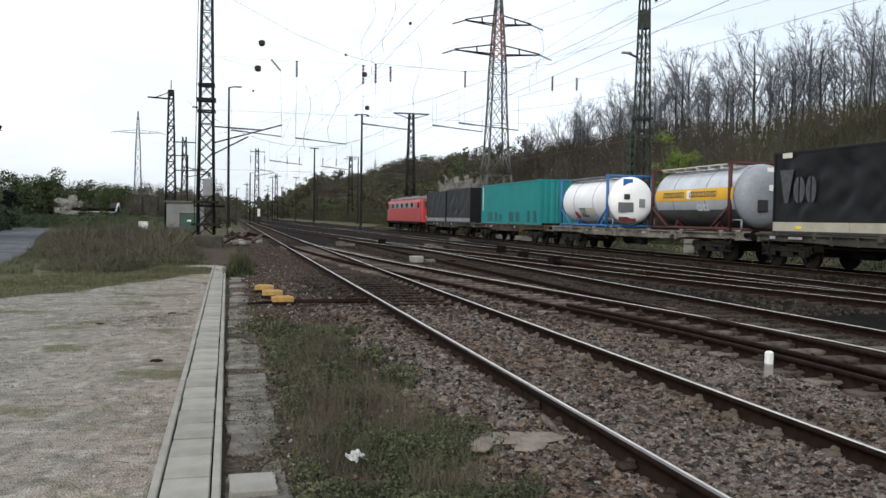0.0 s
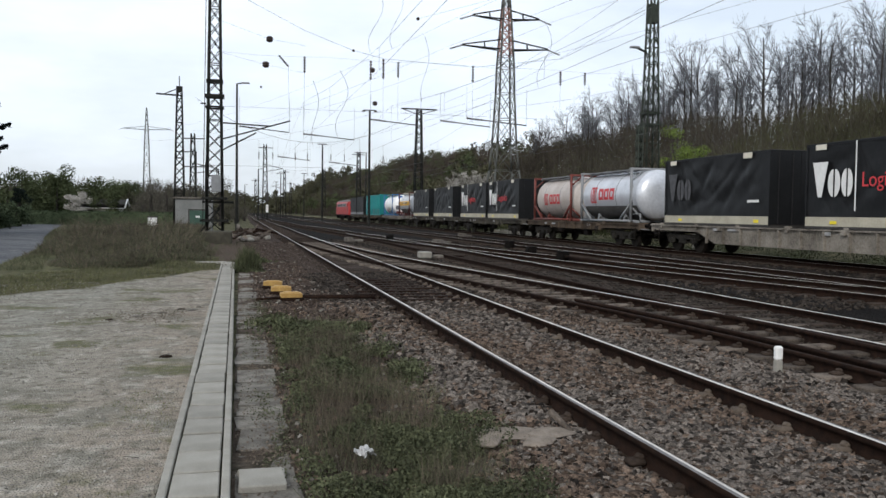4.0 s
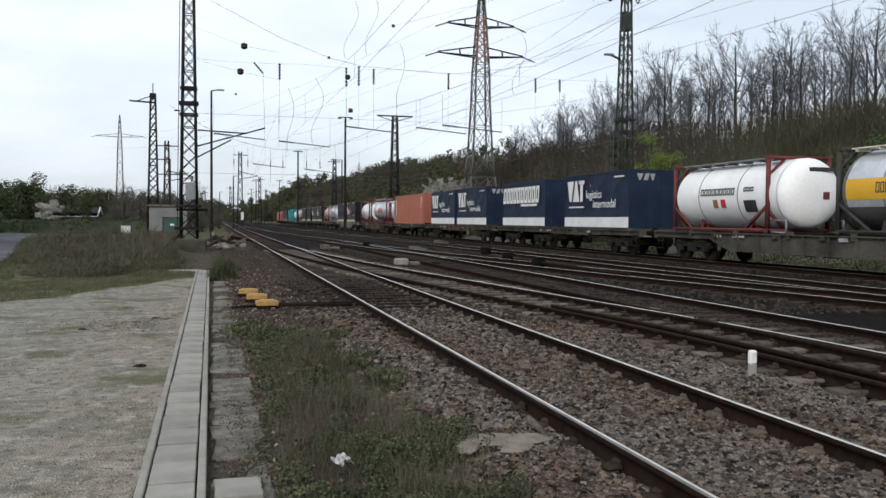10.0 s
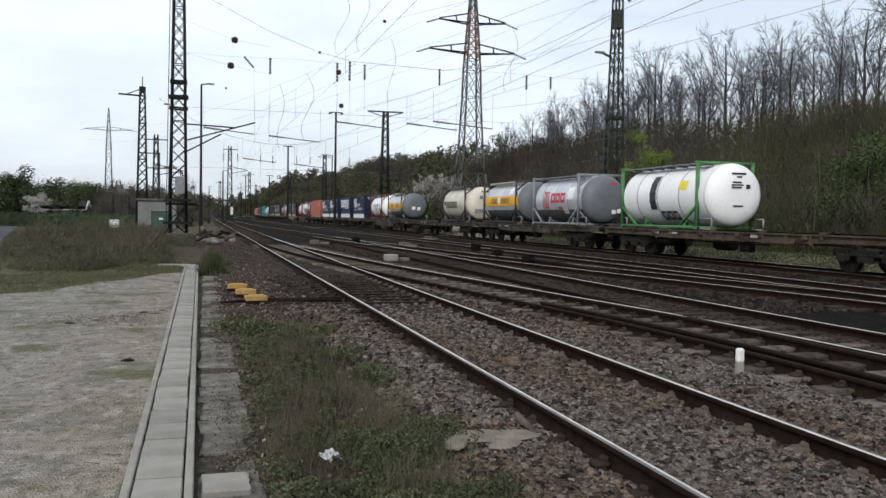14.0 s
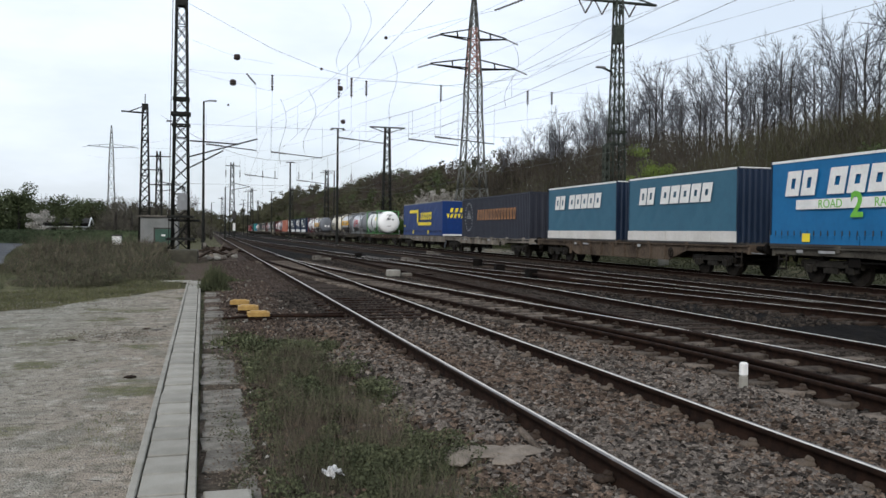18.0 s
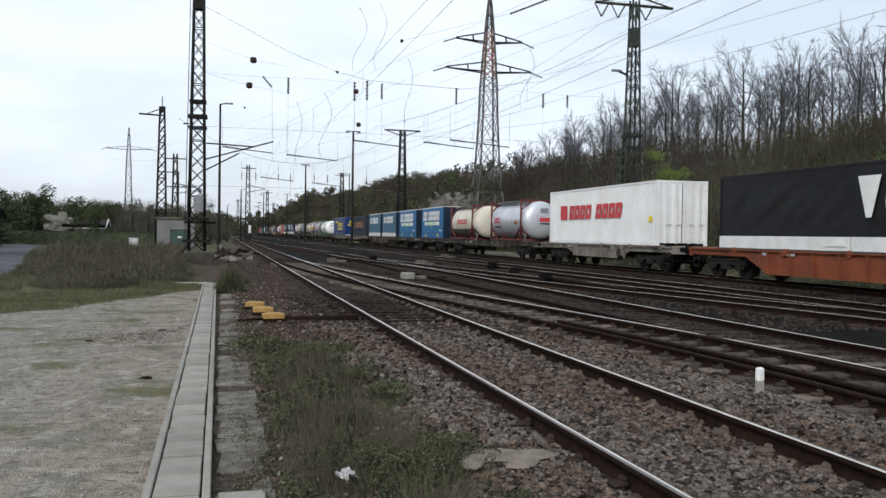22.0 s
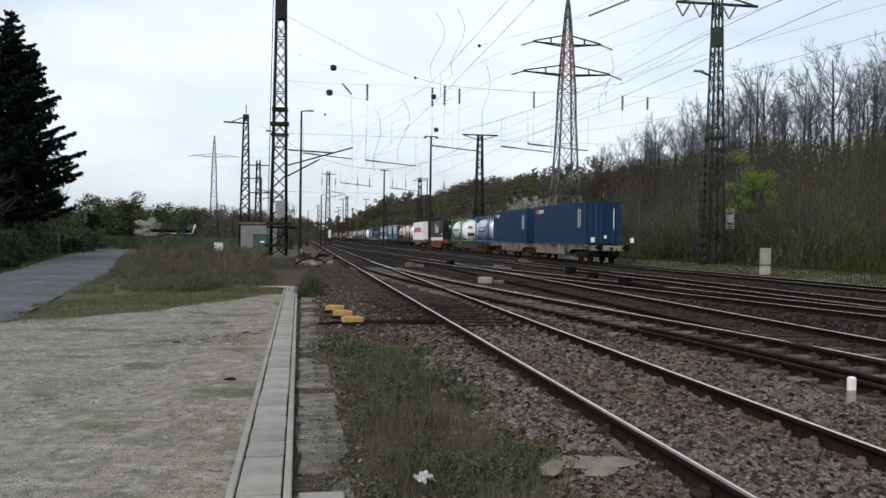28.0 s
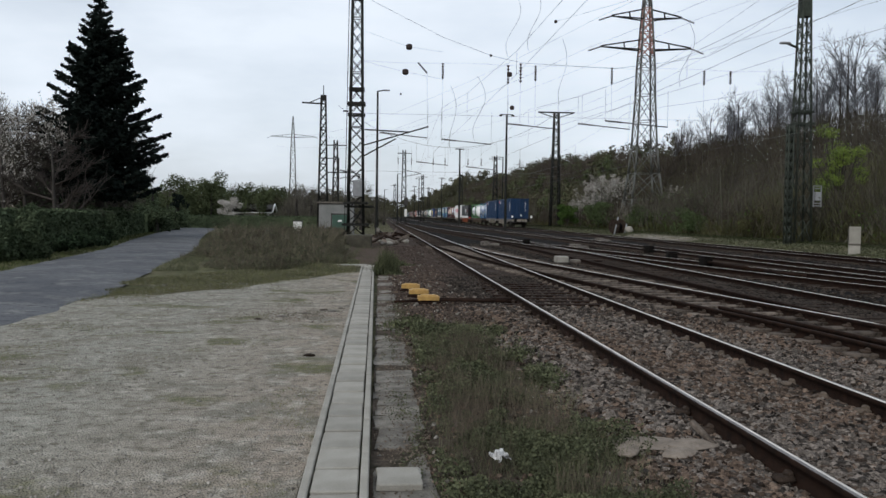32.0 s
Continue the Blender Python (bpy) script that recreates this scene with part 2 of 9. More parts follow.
M["board_beige"] = mat("beige_board", (0.46, 0.43, 0.34), (0.31, 0.285, 0.22), 0.6, scale=1.4, fine=16)
M["frame_blue"] = mat("frame_blue", (0.045, 0.15, 0.34), (0.03, 0.095, 0.22), 0.5, scale=2, fine=14)
M["frame_green"] = mat("frame_green", (0.085, 0.23, 0.085), (0.05, 0.13, 0.052), 0.55, scale=2, fine=14)
M["frame_dark"] = mat("frame_dark", (0.05, 0.047, 0.044), (0.03, 0.028, 0.027), 0.65, scale=2, fine=14)
M["frame_grey"] = mat("frame_grey", (0.25, 0.26, 0.27), (0.16, 0.165, 0.17), 0.6, scale=2, fine=14)
M["tarp_black"] = mat("black_tarpaulin", (0.0058, 0.006, 0.0067), (0.012, 0.0125, 0.0135), 0.48, scale=0.8, fine=7, bump=0.25, spec=0.22)
M["tarp_navy"] = mat("navy_tarpaulin", (0.006, 0.012, 0.029), (0.013, 0.025, 0.052), 0.6, scale=1.1, fine=7, bump=0.3, spec=0.2)
M["tarp_blue"] = mat("blue_tarpaulin", (0.011, 0.135, 0.32), (0.009, 0.105, 0.255), 0.5, scale=0.8, fine=7, bump=0.1)
M["tarp_greyblue"] = mat("faded_blue_tarpaulin", (0.04, 0.125, 0.185), (0.033, 0.1, 0.155), 0.55, scale=0.8, fine=7, bump=0.1)
M["tarp_royal"] = mat("royal_blue_tarpaulin", (0.007, 0.034, 0.15), (0.006, 0.027, 0.12), 0.5, scale=0.8, fine=7, bump=0.1)
M["box_navy"] = mat("dark_navy_steel", (0.007, 0.016, 0.036), (0.01, 0.02, 0.043), 0.5, scale=1, fine=8)
M["box_teal"] = mat("teal_steel", (0.014, 0.205, 0.205), (0.016, 0.16, 0.165), 0.5, scale=0.8, fine=8)
M["box_orange"] = mat("faded_orange_steel", (0.34, 0.125, 0.085), (0.27, 0.092, 0.06), 0.6, scale=0.7, fine=8)
M["box_grey"] = mat("slate_grey_steel", (0.026, 0.029, 0.041), (0.02, 0.022, 0.031), 0.55, scale=0.8, fine=8)
M["box_white"] = mat("white_steel", (0.74, 0.75, 0.75), (0.62, 0.62, 0.61), 0.5, scale=0.8, fine=8)
M["box_blue"] = mat("container_blue", (0.006, 0.027, 0.075), (0.0055, 0.022, 0.058), 0.5, scale=0.8, fine=8)
M["loco_red"] = mat("signal_red", (0.4, 0.042, 0.042), (0.28, 0.032, 0.032), 0.45, scale=0.8, fine=8)
M["loco_roof"] = mat("loco_roof", (0.2, 0.2, 0.2), (0.1, 0.1, 0.1), 0.7, scale=2, fine=12)
M["ink_red"] = mat("red_lettering", (0.55, 0.05, 0.06), (0.45, 0.045, 0.05), 0.5, scale=2, fine=10, bump=0)
M["ink_dark"] = mat("dark_lettering", (0.03, 0.03, 0.035), (0.045, 0.045, 0.05), 0.5, scale=2, fine=10, bump=0)
M["ink_white"] = mat("white_lettering", (0.76, 0.76, 0.74), (0.62, 0.62, 0.6), 0.5, scale=2, fine=10, bump=0)
M["ink_blue"] = mat("blue_lettering", (0.03, 0.14, 0.42), (0.025, 0.11, 0.34), 0.5, scale=2, fine=10, bump=0)
M["ink_orange"] = mat("orange_lettering", (0.36, 0.17, 0.075), (0.22, 0.11, 0.05), 0.5, scale=2, fine=10, bump=0)
M["ink_yellow"] = mat("yellow_lettering", (0.78, 0.64, 0.04), (0.68, 0.54, 0.04), 0.5, scale=2, fine=10, bump=0)
M["ink_green"] = mat("green_lettering", (0.16, 0.46, 0.06), (0.13, 0.38, 0.05), 0.5, scale=2, fine=10, bump=0)
M["yellow_box"] = mat("yellow_cover_paint", (0.44, 0.28, 0.085), (0.25, 0.15, 0.05), 0.6, scale=6, fine=40)
M["hut_wall"] = mat("hut_render", (0.22, 0.225, 0.22), (0.15, 0.155, 0.15), 0.9, scale=1, fine=12)
M["hut_door"] = mat("hut_door_green", (0.05, 0.1, 0.075), (0.035, 0.07, 0.055), 0.6, scale=2, fine=14)
M["glass"] = mat("dark_glass", (0.02, 0.024, 0.028), (0.03, 0.034, 0.038), 0.08, scale=2, fine=10, bump=0)
M["bark"] = mat("bark", (0.058, 0.052, 0.047), (0.027, 0.025, 0.023), 0.95, scale=3, fine=30, bump=0.5, island=0.25, spec=0.06)
M["twig_grey"] = mat("grey_twigs", (0.165, 0.172, 0.19), (0.06, 0.063, 0.071), 0.95, scale=0.25, fine=3, bump=0, island=0.35)
M["twig_brown"] = mat("brown_twigs", (0.066, 0.055, 0.043), (0.03, 0.026, 0.021), 0.95, scale=0.25, fine=3, bump=0, island=0.35, spec=0.06)
M["leaf_olive"] = mat("budding_leaves", (0.07, 0.067, 0.03), (0.032, 0.034, 0.016), 0.9, scale=0.3, fine=4, bump=0, island=0.4, spec=0.06)
M["leaf_green"] = mat("fresh_leaves", (0.06, 0.1, 0.025), (0.032, 0.06, 0.016), 0.85, scale=0.4, fine=4, bump=0, island=0.4, spec=0.06)
M["leaf_lime"] = mat("lime_leaves", (0.15, 0.2, 0.035), (0.085, 0.13, 0.024), 0.85, scale=0.6, fine=4, bump=0, island=0.35)
M["leaf_hedge"] = mat("hedge_leaves", (0.078, 0.1, 0.058), (0.036, 0.05, 0.028), 0.85, scale=1.0, fine=6, bump=0, island=0.5, spec=0.06)
M["needle"] = mat("spruce_needles", (0.014, 0.02, 0.017), (0.006, 0.01, 0.0085), 0.9, scale=1.0, fine=6, bump=0, island=0.45, spec=0.06)
M["blossom"] = mat("blossom", (0.46, 0.44, 0.41), (0.27, 0.255, 0.23), 0.9, scale=0.8, fine=6, bump=0, island=0.3)
M["blade_green"] = mat("green_blades", (0.1, 0.116, 0.048), (0.05, 0.062, 0.027), 0.9, scale=1.5, fine=10, bump=0, island=0.45, spec=0.06)
M["blade_olive"] = mat("olive_blades", (0.125, 0.13, 0.078), (0.062, 0.066, 0.042), 0.9, scale=1.0, fine=10, bump=0, island=0.45, spec=0.06)
M["blade_dry"] = mat("dry_blades", (0.21, 0.185, 0.135), (0.11, 0.096, 0.068), 0.9, scale=0.5, fine=6, bump=0, island=0.4)
M["litter"] = mat("crumpled_film", (0.55, 0.55, 0.55), (0.3, 0.3, 0.3), 0.5, scale=8, fine=40)
M["wall_white"] = mat("shed_wall", (0.6, 0.58, 0.55), (0.48, 0.46, 0.43), 0.9, scale=1, fine=9)
M["roof_dark"] = mat("shed_roof", (0.05, 0.047, 0.045), (0.035, 0.033, 0.03), 0.8, scale=1, fine=9)

M["twig_mid"] = mat("grey_brown_twigs", (0.105, 0.097, 0.08), (0.042, 0.039, 0.032), 0.95, scale=0.25, fine=3, bump=0, island=0.35, spec=0.06)
M["twig_dark"] = mat("dark_twigs", (0.07, 0.06, 0.054), (0.036, 0.031, 0.028), 0.95, scale=0.25, fine=3, bump=0, island=0.3, spec=0.06)
M["leaf_fresh"] = mat("spring_green_leaves", (0.06, 0.085, 0.03), (0.028, 0.044, 0.015), 0.85, scale=0.3, fine=4, bump=0, island=0.4)
M["leaf_shrub"] = mat("shrub_leaves", (0.03, 0.045, 0.024), (0.012, 0.02, 0.011), 0.8, scale=1.0, fine=6, bump=0, island=0.5, spec=0.06)
M["dead_stalk"] = mat("dead_stalks", (0.115, 0.098, 0.074), (0.058, 0.048, 0.037), 0.95, scale=0.5, fine=6, bump=0, island=0.4, spec=0.06)
M["brush_tan"] = mat("tan_brush", (0.085, 0.079, 0.05), (0.038, 0.036, 0.024), 0.95, scale=0.2, fine=3, bump=0, island=0.25, spec=0.06)
M["brush_olive"] = mat("olive_brush", (0.092, 0.095, 0.044), (0.045, 0.049, 0.024), 0.95, scale=0.2, fine=3, bump=0, island=0.25, spec=0.06)
M["fringe_green"] = mat("yellowish_grass", (0.135, 0.138, 0.058), (0.072, 0.078, 0.034), 0.9, scale=0.8, fine=10, bump=0, island=0.45, spec=0.06)
M["strip_concrete"] = mat("old_strip_concrete", (0.21, 0.195, 0.17), (0.065, 0.058, 0.048), 0.95, scale=5, fine=60, bump=0.5, rand=0.22)
M["weed_leaf"] = mat("weed_leaves", (0.098, 0.106, 0.06), (0.036, 0.042, 0.024), 0.85, scale=3.0, fine=20, bump=0, island=0.5, spec=0.06)
M["dull_rail"] = mat("dull_rail_head", (0.2, 0.19, 0.18), (0.11, 0.1, 0.094), 0.5, 0.6, scale=5, fine=160, bump=0.1)
M["stones_brown"] = mat("brown_ballast_stone", (0.031, 0.022, 0.017), (0.13, 0.096, 0.073), 0.9, scale=38, fine=110, island=0.9, spec=0.06)
M["crumb"] = mat("earth_crumb", (0.075, 0.06, 0.047), (0.15, 0.125, 0.1), 0.95, scale=38, fine=110, island=0.5, spec=0.06)
M["stones_verge"] = mat("verge_stone", (0.024, 0.018, 0.015), (0.085, 0.066, 0.055), 0.9, scale=38, fine=110, island=0.7, spec=0.06)
M["bank_green"] = mat("bank_grass", (0.038, 0.043, 0.021), (0.02, 0.025, 0.011), 0.9, scale=1.0, fine=10, bump=0, island=0.4, spec=0.06)
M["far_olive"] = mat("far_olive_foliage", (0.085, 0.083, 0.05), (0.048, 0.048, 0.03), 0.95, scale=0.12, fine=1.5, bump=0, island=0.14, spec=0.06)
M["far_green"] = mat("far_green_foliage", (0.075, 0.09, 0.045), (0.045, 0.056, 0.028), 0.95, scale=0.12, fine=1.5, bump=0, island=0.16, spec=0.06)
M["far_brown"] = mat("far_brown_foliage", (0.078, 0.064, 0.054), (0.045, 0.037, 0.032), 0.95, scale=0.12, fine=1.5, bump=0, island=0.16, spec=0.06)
M["pale_stone"] = mat("pale_broken_stone", (0.23, 0.195, 0.16), (0.13, 0.107, 0.087), 0.95, scale=9, fine=70, bump=0.5)
M["ink_faded"] = mat("faded_white_paint", (0.4, 0.4, 0.4), (0.22, 0.22, 0.22), 0.6, scale=3, fine=14, bump=0)
M["ink_dull_red"] = mat("dull_red_lettering", (0.24, 0.03, 0.03), (0.12, 0.02, 0.02), 0.6, scale=3, fine=14, bump=0)

# ---- building helpers ----
rng = random.Random(7)
nrng = np.random.RandomState(11)


def link_mesh(name, me, material, parent=None, label=""):
    ob = new(name, me)
    if isinstance(material, (list, tuple)):
        for k in material:
            me.materials.append(k)
    elif material:
        me.materials.append(material)
    if parent:
        ob.parent = parent
    if label:
        ob["label"] = label
    return ob


def part(name, bm, material, parent=None, label="", smooth=False):
    """Links a bmesh as one mesh object under a thing or a part."""
    me = bpy.data.meshes.new(name)
    bm.to_mesh(me)
    bm.free()
    if smooth:
        me.polygons.foreach_set("use_smooth", [True] * len(me.polygons))
    return link_mesh(name, me, material, parent, label)


def from_arrays(name, verts, faces, material, parent=None, label="", smooth=False):
    me = bpy.data.meshes.new(name)
    verts, faces = np.asarray(verts, dtype=np.float32), np.asarray(faces, dtype=np.int32)
    k = faces.shape[1]
    me.vertices.add(len(verts))
    me.vertices.foreach_set("co", verts.ravel())
    me.loops.add(faces.size)
    me.loops.foreach_set("vertex_index", faces.ravel())
    me.polygons.add(len(faces))
    me.polygons.foreach_set("loop_start", np.arange(0, faces.size, k, dtype=np.int32))
    me.update(calc_edges=True)
    me.validate()
    if smooth:
        me.polygons.foreach_set("use_smooth", [True] * len(me.polygons))
    return link_mesh(name, me, material, parent, label)


def empty(name, x=0, y=0, z=0, rz=0):
    ob = new(name)
    ob.empty_display_size = 0.2
    ob.matrix_basis = pose(x, y, z, 0, 0, rz)
    return ob


def box(bm, cx, cy, cz, sx, sy, sz, bevel=0.0, rot=None):
    r = bmesh.ops.create_cube(bm, size=1.0)
    vs = r["verts"]
    bmesh.ops.scale(bm, vec=(sx, sy, sz), verts=vs)
    if bevel:
        es = list({e for v in vs for e in v.link_edges})
        g = bmesh.ops.bevel(bm, geom=es, offset=bevel, segments=1, affect="EDGES", profile=0.5)
        vs = list({v for f in g["faces"] for v in f.verts} | {v for v in vs if v.is_valid})
    if rot is not None:
        bmesh.ops.rotate(bm, cent=(0, 0, 0), matrix=rot, verts=vs)
    bmesh.ops.translate(bm, vec=(cx, cy, cz), verts=vs)
    return vs


def tube(bm, p0, p1, r0, r1=None, seg=8, caps=True):
    """A round bar from p0 to p1."""
    p0, p1 = Vector(p0), Vector(p1)
    d = p1 - p0
    if d.length < 1e-6:
        return
    q = d.to_track_quat("Z", "Y").to_matrix().to_4x4()
    bmesh.ops.create_cone(bm, cap_ends=caps, segments=seg, radius1=r0, radius2=r0 if r1 is None else r1, depth=d.length,
                          matrix=Matrix.Translation((p0 + p1) / 2) @ q)


def lathe(bm, profile, axis="Y", seg=24, off=(0, 0, 0)):
    """A round body: profile of (along, radius) about an axis."""
    rings = []
    for a, r in profile:
        ring = []
        for k in range(seg):
            t = 2 * math.pi * k / seg
            c, s = r * math.cos(t), r * math.sin(t)
            co = (c, a, s) if axis == "Y" else ((c, s, a) if axis == "Z" else (a, c, s))
            ring.append(bm.verts.new((co[0] + off[0], co[1] + off[1], co[2] + off[2])))
        rings.append(ring)
    for a, b in zip(rings, rings[1:]):
        for k in range(seg):
            bm.faces.new((a[k], a[(k + 1) % seg], b[(k + 1) % seg], b[k]))
    bm.faces.new(rings[0][::-1])
    bm.faces.new(rings[-1])
    bmesh.ops.recalc_face_normals(bm, faces=bm.faces)


def bars(segments, half):
    """Many square bars as vertex and face arrays: segments of (p0, p1[, half])."""
    V, F = [], []
    for s in segments:
        p0, p1 = Vector(s[0]), Vector(s[1])
        h = s[2] if len(s) > 2 else half
        d = (p1 - p0)
        if d.length < 1e-6:
            continue
        d.normalize()
        u = d.cross(Vector((0, 0, 1)))
        if u.length < 1e-3:
            u = d.cross(Vector((0, 1, 0)))
        u.normalize()
        w = d.cross(u)
        b = len(V)
        for p in (p0, p1):
            for a, c in ((-1, -1), (1, -1), (1, 1), (-1, 1)):
                V.append(p + u * (a * h) + w * (c * h))
        F += [(b, b + 1, b + 5, b + 4), (b + 1, b + 2, b + 6, b + 5), (b + 2, b + 3, b + 7, b + 6), (b + 3, b, b + 4, b + 7), (b, b + 3, b + 2, b + 1), (b + 4, b + 5, b + 6, b + 7)]
    return [tuple(v) for v in V], F


def bar_part(name, segments, half, material, parent=None, label=""):
    v, f = bars(segments, half)
    return from_arrays(name, v, f, material, parent, label)


def swept(name, points, r, material, parent=None, label=""):
    """One connected square cable through the points."""
    P = [Vector(p) for p in points]
    V, F = [], []
    for k, p in enumerate(P):
        d = (P[min(k + 1, len(P) - 1)] - P[max(k - 1, 0)]).normalized()
        u = d.cross(Vector((0, 0, 1)))
        u = d.cross(Vector((0, 1, 0))) if u.length < 1e-3 else u
        u.normalize()
        w = d.cross(u)
        V += [p + u * r, p + w * r, p - u * r, p - w * r]
    for k in range(len(P) - 1):
        for j in range(4):
            F.append((4 * k + j, 4 * k + (j + 1) % 4, 4 * k + 4 + (j + 1) % 4, 4 * k + 4 + j))
    return from_arrays(name, [tuple(v) for v in V], F, material, parent, label)


def each_bar(name, segments, half, material, parent, label=""):
    for s in segments:
        bar_part(name, [s], half, material, parent, label)


def smoothstep(a, b, x):
    t = np.clip((x - a) / (b - a), 0, 1)
    return t * t * (3 - 2 * t)


def land(x, y):
    """Height of the ground: level yard, a low bank beyond the far track, then the wooded slope."""
    x, y = np.asarray(x, float), np.asarray(y, float)
    z = -0.06 + 0.5 * smoothstep(20.9, 24.0, x)
    z = z + 6.5 * smoothstep(27, 52, x) + 3.0 * smoothstep(50, 120, x) + 4.5 * smoothstep(28, 46, x) * smoothstep(120, 260, y)
    z = z + smoothstep(29, 50, x) * 2.6 * smoothstep(50, 108, y) * (1 - 0.45 * smoothstep(110, 190, y))
    z = z + 0.3 * smoothstep(-8.0, -5.5, x) * (1 - smoothstep(-2.2, -1.0, x)) * smoothstep(24, 32, y) * (1 - smoothstep(58, 72, y))
    return z

# ---- ground ----
def sheet(name, xs, ys, zf, material, label, smooth=True, kind="structure"):
    X, Y = np.meshgrid(xs, ys)
    Z = zf(X, Y)
    V = np.stack([X, Y, Z], -1).reshape(-1, 3)
    w = len(xs)
    i = np.arange(len(ys) - 1)[:, None] * w + np.arange(w - 1)[None, :]
    F = np.stack([i, i + 1, i + w + 1, i + w], -1).reshape(-1, 4)
    ob = from_arrays(name, V, F, material, smooth=smooth)
    return tagged(ob, label, "ground", kind=kind)


gx = np.concatenate([np.linspace(-3000, -60, 14)[:-1], np.linspace(-60, -14, 18)[:-1], np.linspace(-14, 40, 82)[:-1], np.linspace(40, 160, 30)[:-1], np.linspace(160, 3000, 12)])
gy = np.concatenate([np.linspace(-3000, -60, 12)[:-1], np.linspace(-60, 0, 14)[:-1], np.linspace(0, 90, 90)[:-1], np.linspace(90, 400, 40)[:-1], np.linspace(400, 4000, 14)])
sheet("ground", gx, gy, land, M["grass"], "rough green and brown grassland round the railway yard")


def rough(x, y, amp, s):
    v = np.zeros(np.shape(x))
    for k in range(1, 5):
        v += np.sin(x * s * k * 1.3 + k * 1.7 + np.sin(y * s * k * 0.7)) * np.cos(y * s * k * 1.1 + k * 0.6) / k
    return amp * v


# the ballast bed under all the tracks, a little uneven
bx = np.concatenate([np.linspace(1.45, 9, 52)[:-1], np.linspace(9, 21.3, 36)])
by = np.concatenate([np.linspace(-420, 0, 40)[:-1], np.linspace(0, 30, 100)[:-1], np.linspace(30, 120, 90)[:-1], np.linspace(120, 900, 60)])


def bed(x, y):
    edge = smoothstep(1.45, 2.1, x) * (1 - smoothstep(20.7, 21.3, x))
    lift = 0.1 * smoothstep(15.5, 18.0, x)
    return -0.07 + (0.065 + lift) * edge + rough(x, y, 0.012, 2.2)


def bed_edge(y):
    """Where the grey ballast of the near track meets the rusty ballast of the yard."""
    return np.interp(y, [-420, 4, 13, 24, 40, 60], [6.2, 6.2, 5.85, 5.0, 4.9, 4.9])


def split_bed(name, lo, material, label):
    ob = sheet(name, np.linspace(0, 1, 34 if lo else 60), by, lambda x, y: 0 * x, material, label)
    me = ob.data
    co = np.zeros(len(me.vertices) * 3)
    me.vertices.foreach_get("co", co)
    co = co.reshape(-1, 3)
    e = bed_edge(co[:, 1])
    co[:, 0] = 1.45 + co[:, 0] * (e - 1.45) if lo else e + co[:, 0] * (21.3 - e)
    co[:, 2] = bed(co[:, 0], co[:, 1])
    me.vertices.foreach_set("co", co.ravel())
    me.update()


split_bed("track_bed", True, M["ballast"], "grey-brown crushed stone ballast under the near track")
split_bed("track_bed_inner", False, M["ballast_dark"], "dark rust-stained ballast under the yard tracks")
vx = np.linspace(-0.05, 1.75, 26)
vy = np.concatenate([np.linspace(-4, 30, 150)[:-1], np.linspace(30, 90, 50)])
sheet("verge", vx, vy, lambda x, y: -0.035 + rough(x, y, 0.012, 3.0) + 0 * x, M["soil"], "dark stony verge between the cable duct and the track")


sheet("verge_far", np.linspace(-1.5, -0.04, 12), np.linspace(29.6, 78, 60), lambda x, y: np.maximum(land(x, y), -0.05) + 0.02 + rough(x, y, 0.012, 2.0), M["soil"], "trodden brown earth beside the line by the tall mast")


def lot_shape(ob):
    me = ob.data
    for v in me.vertices:
        x, y = v.co.x, v.co.y
        top = float(np.interp(x, [-6.2, -5.2, -3.4, -2.2, -1.2, -0.4], [16.0, 18.2, 20.2, 22.5, 25.5, 26.5])) + 0.35 * math.sin(x * 1.9) + 0.25 * math.sin(x * 4.3)
        if y > top:
            v.co.y = top
        if y < 12:
            continue
        lim = -6.4 + 0.12 * math.sin(y * 1.4)
        if x < lim and x < -6.0:
            v.co.x = lim
    return ob


lot = sheet("gravel_lot", np.linspace(-6.6, -0.5, 31), np.concatenate([np.linspace(-20, 3, 14)[:-1], np.linspace(3, 27.5, 98)]),
            lambda x, y: -0.012 + rough(x, y, 0.006, 1.1), M["gravel"], "trodden pale gravel and sand lot with scattered stones")
lot_shape(lot)

# the asphalt road that bends away
ROAD = [(-7.4, -30), (-7.5, 4), (-7.55, 12), (-7.75, 18), (-8.75, 25), (-10.9, 42), (-13.7, 56), (-17.0, 75), (-20.6, 98), (-26, 130)]


def road_x(y):
    ys = [p[1] for p in ROAD]
    return np.interp(y, ys, [p[0] for p in ROAD])


ry = np.linspace(-30, 130, 120)
rs = np.linspace(-1, 1, 9)
RV = np.array([(road_x(y) + s * (2.05 + 0.08 * math.sin(y * 2.1) * (abs(s) == 1)), y + s * 0.35, 0.035 - 0.055 * s * s) for y in ry for s in rs])
i0 = np.arange(len(ry) - 1)[:, None] * 9 + np.arange(8)[None, :]
road = from_arrays("road", RV, np.stack([i0, i0 + 1, i0 + 10, i0 + 9], -1).reshape(-1, 4), M["road"], smooth=True)
tagged(road, "narrow worn grey asphalt road along the hedge", "road", kind="structure")


# ---- tracks ----
def rail_profile():
    return [(-0.062, 0.0), (0.062, 0.0), (0.062, 0.012), (0.012, 0.03), (0.01, 0.115), (0.036, 0.128), (0.036, 0.16), (0.028, 0.168), (0.002, 0.169), (-0.028, 0.168), (-0.036, 0.16), (-0.036, 0.128), (-0.01, 0.115), (-0.012, 0.03), (-0.062, 0.012)]


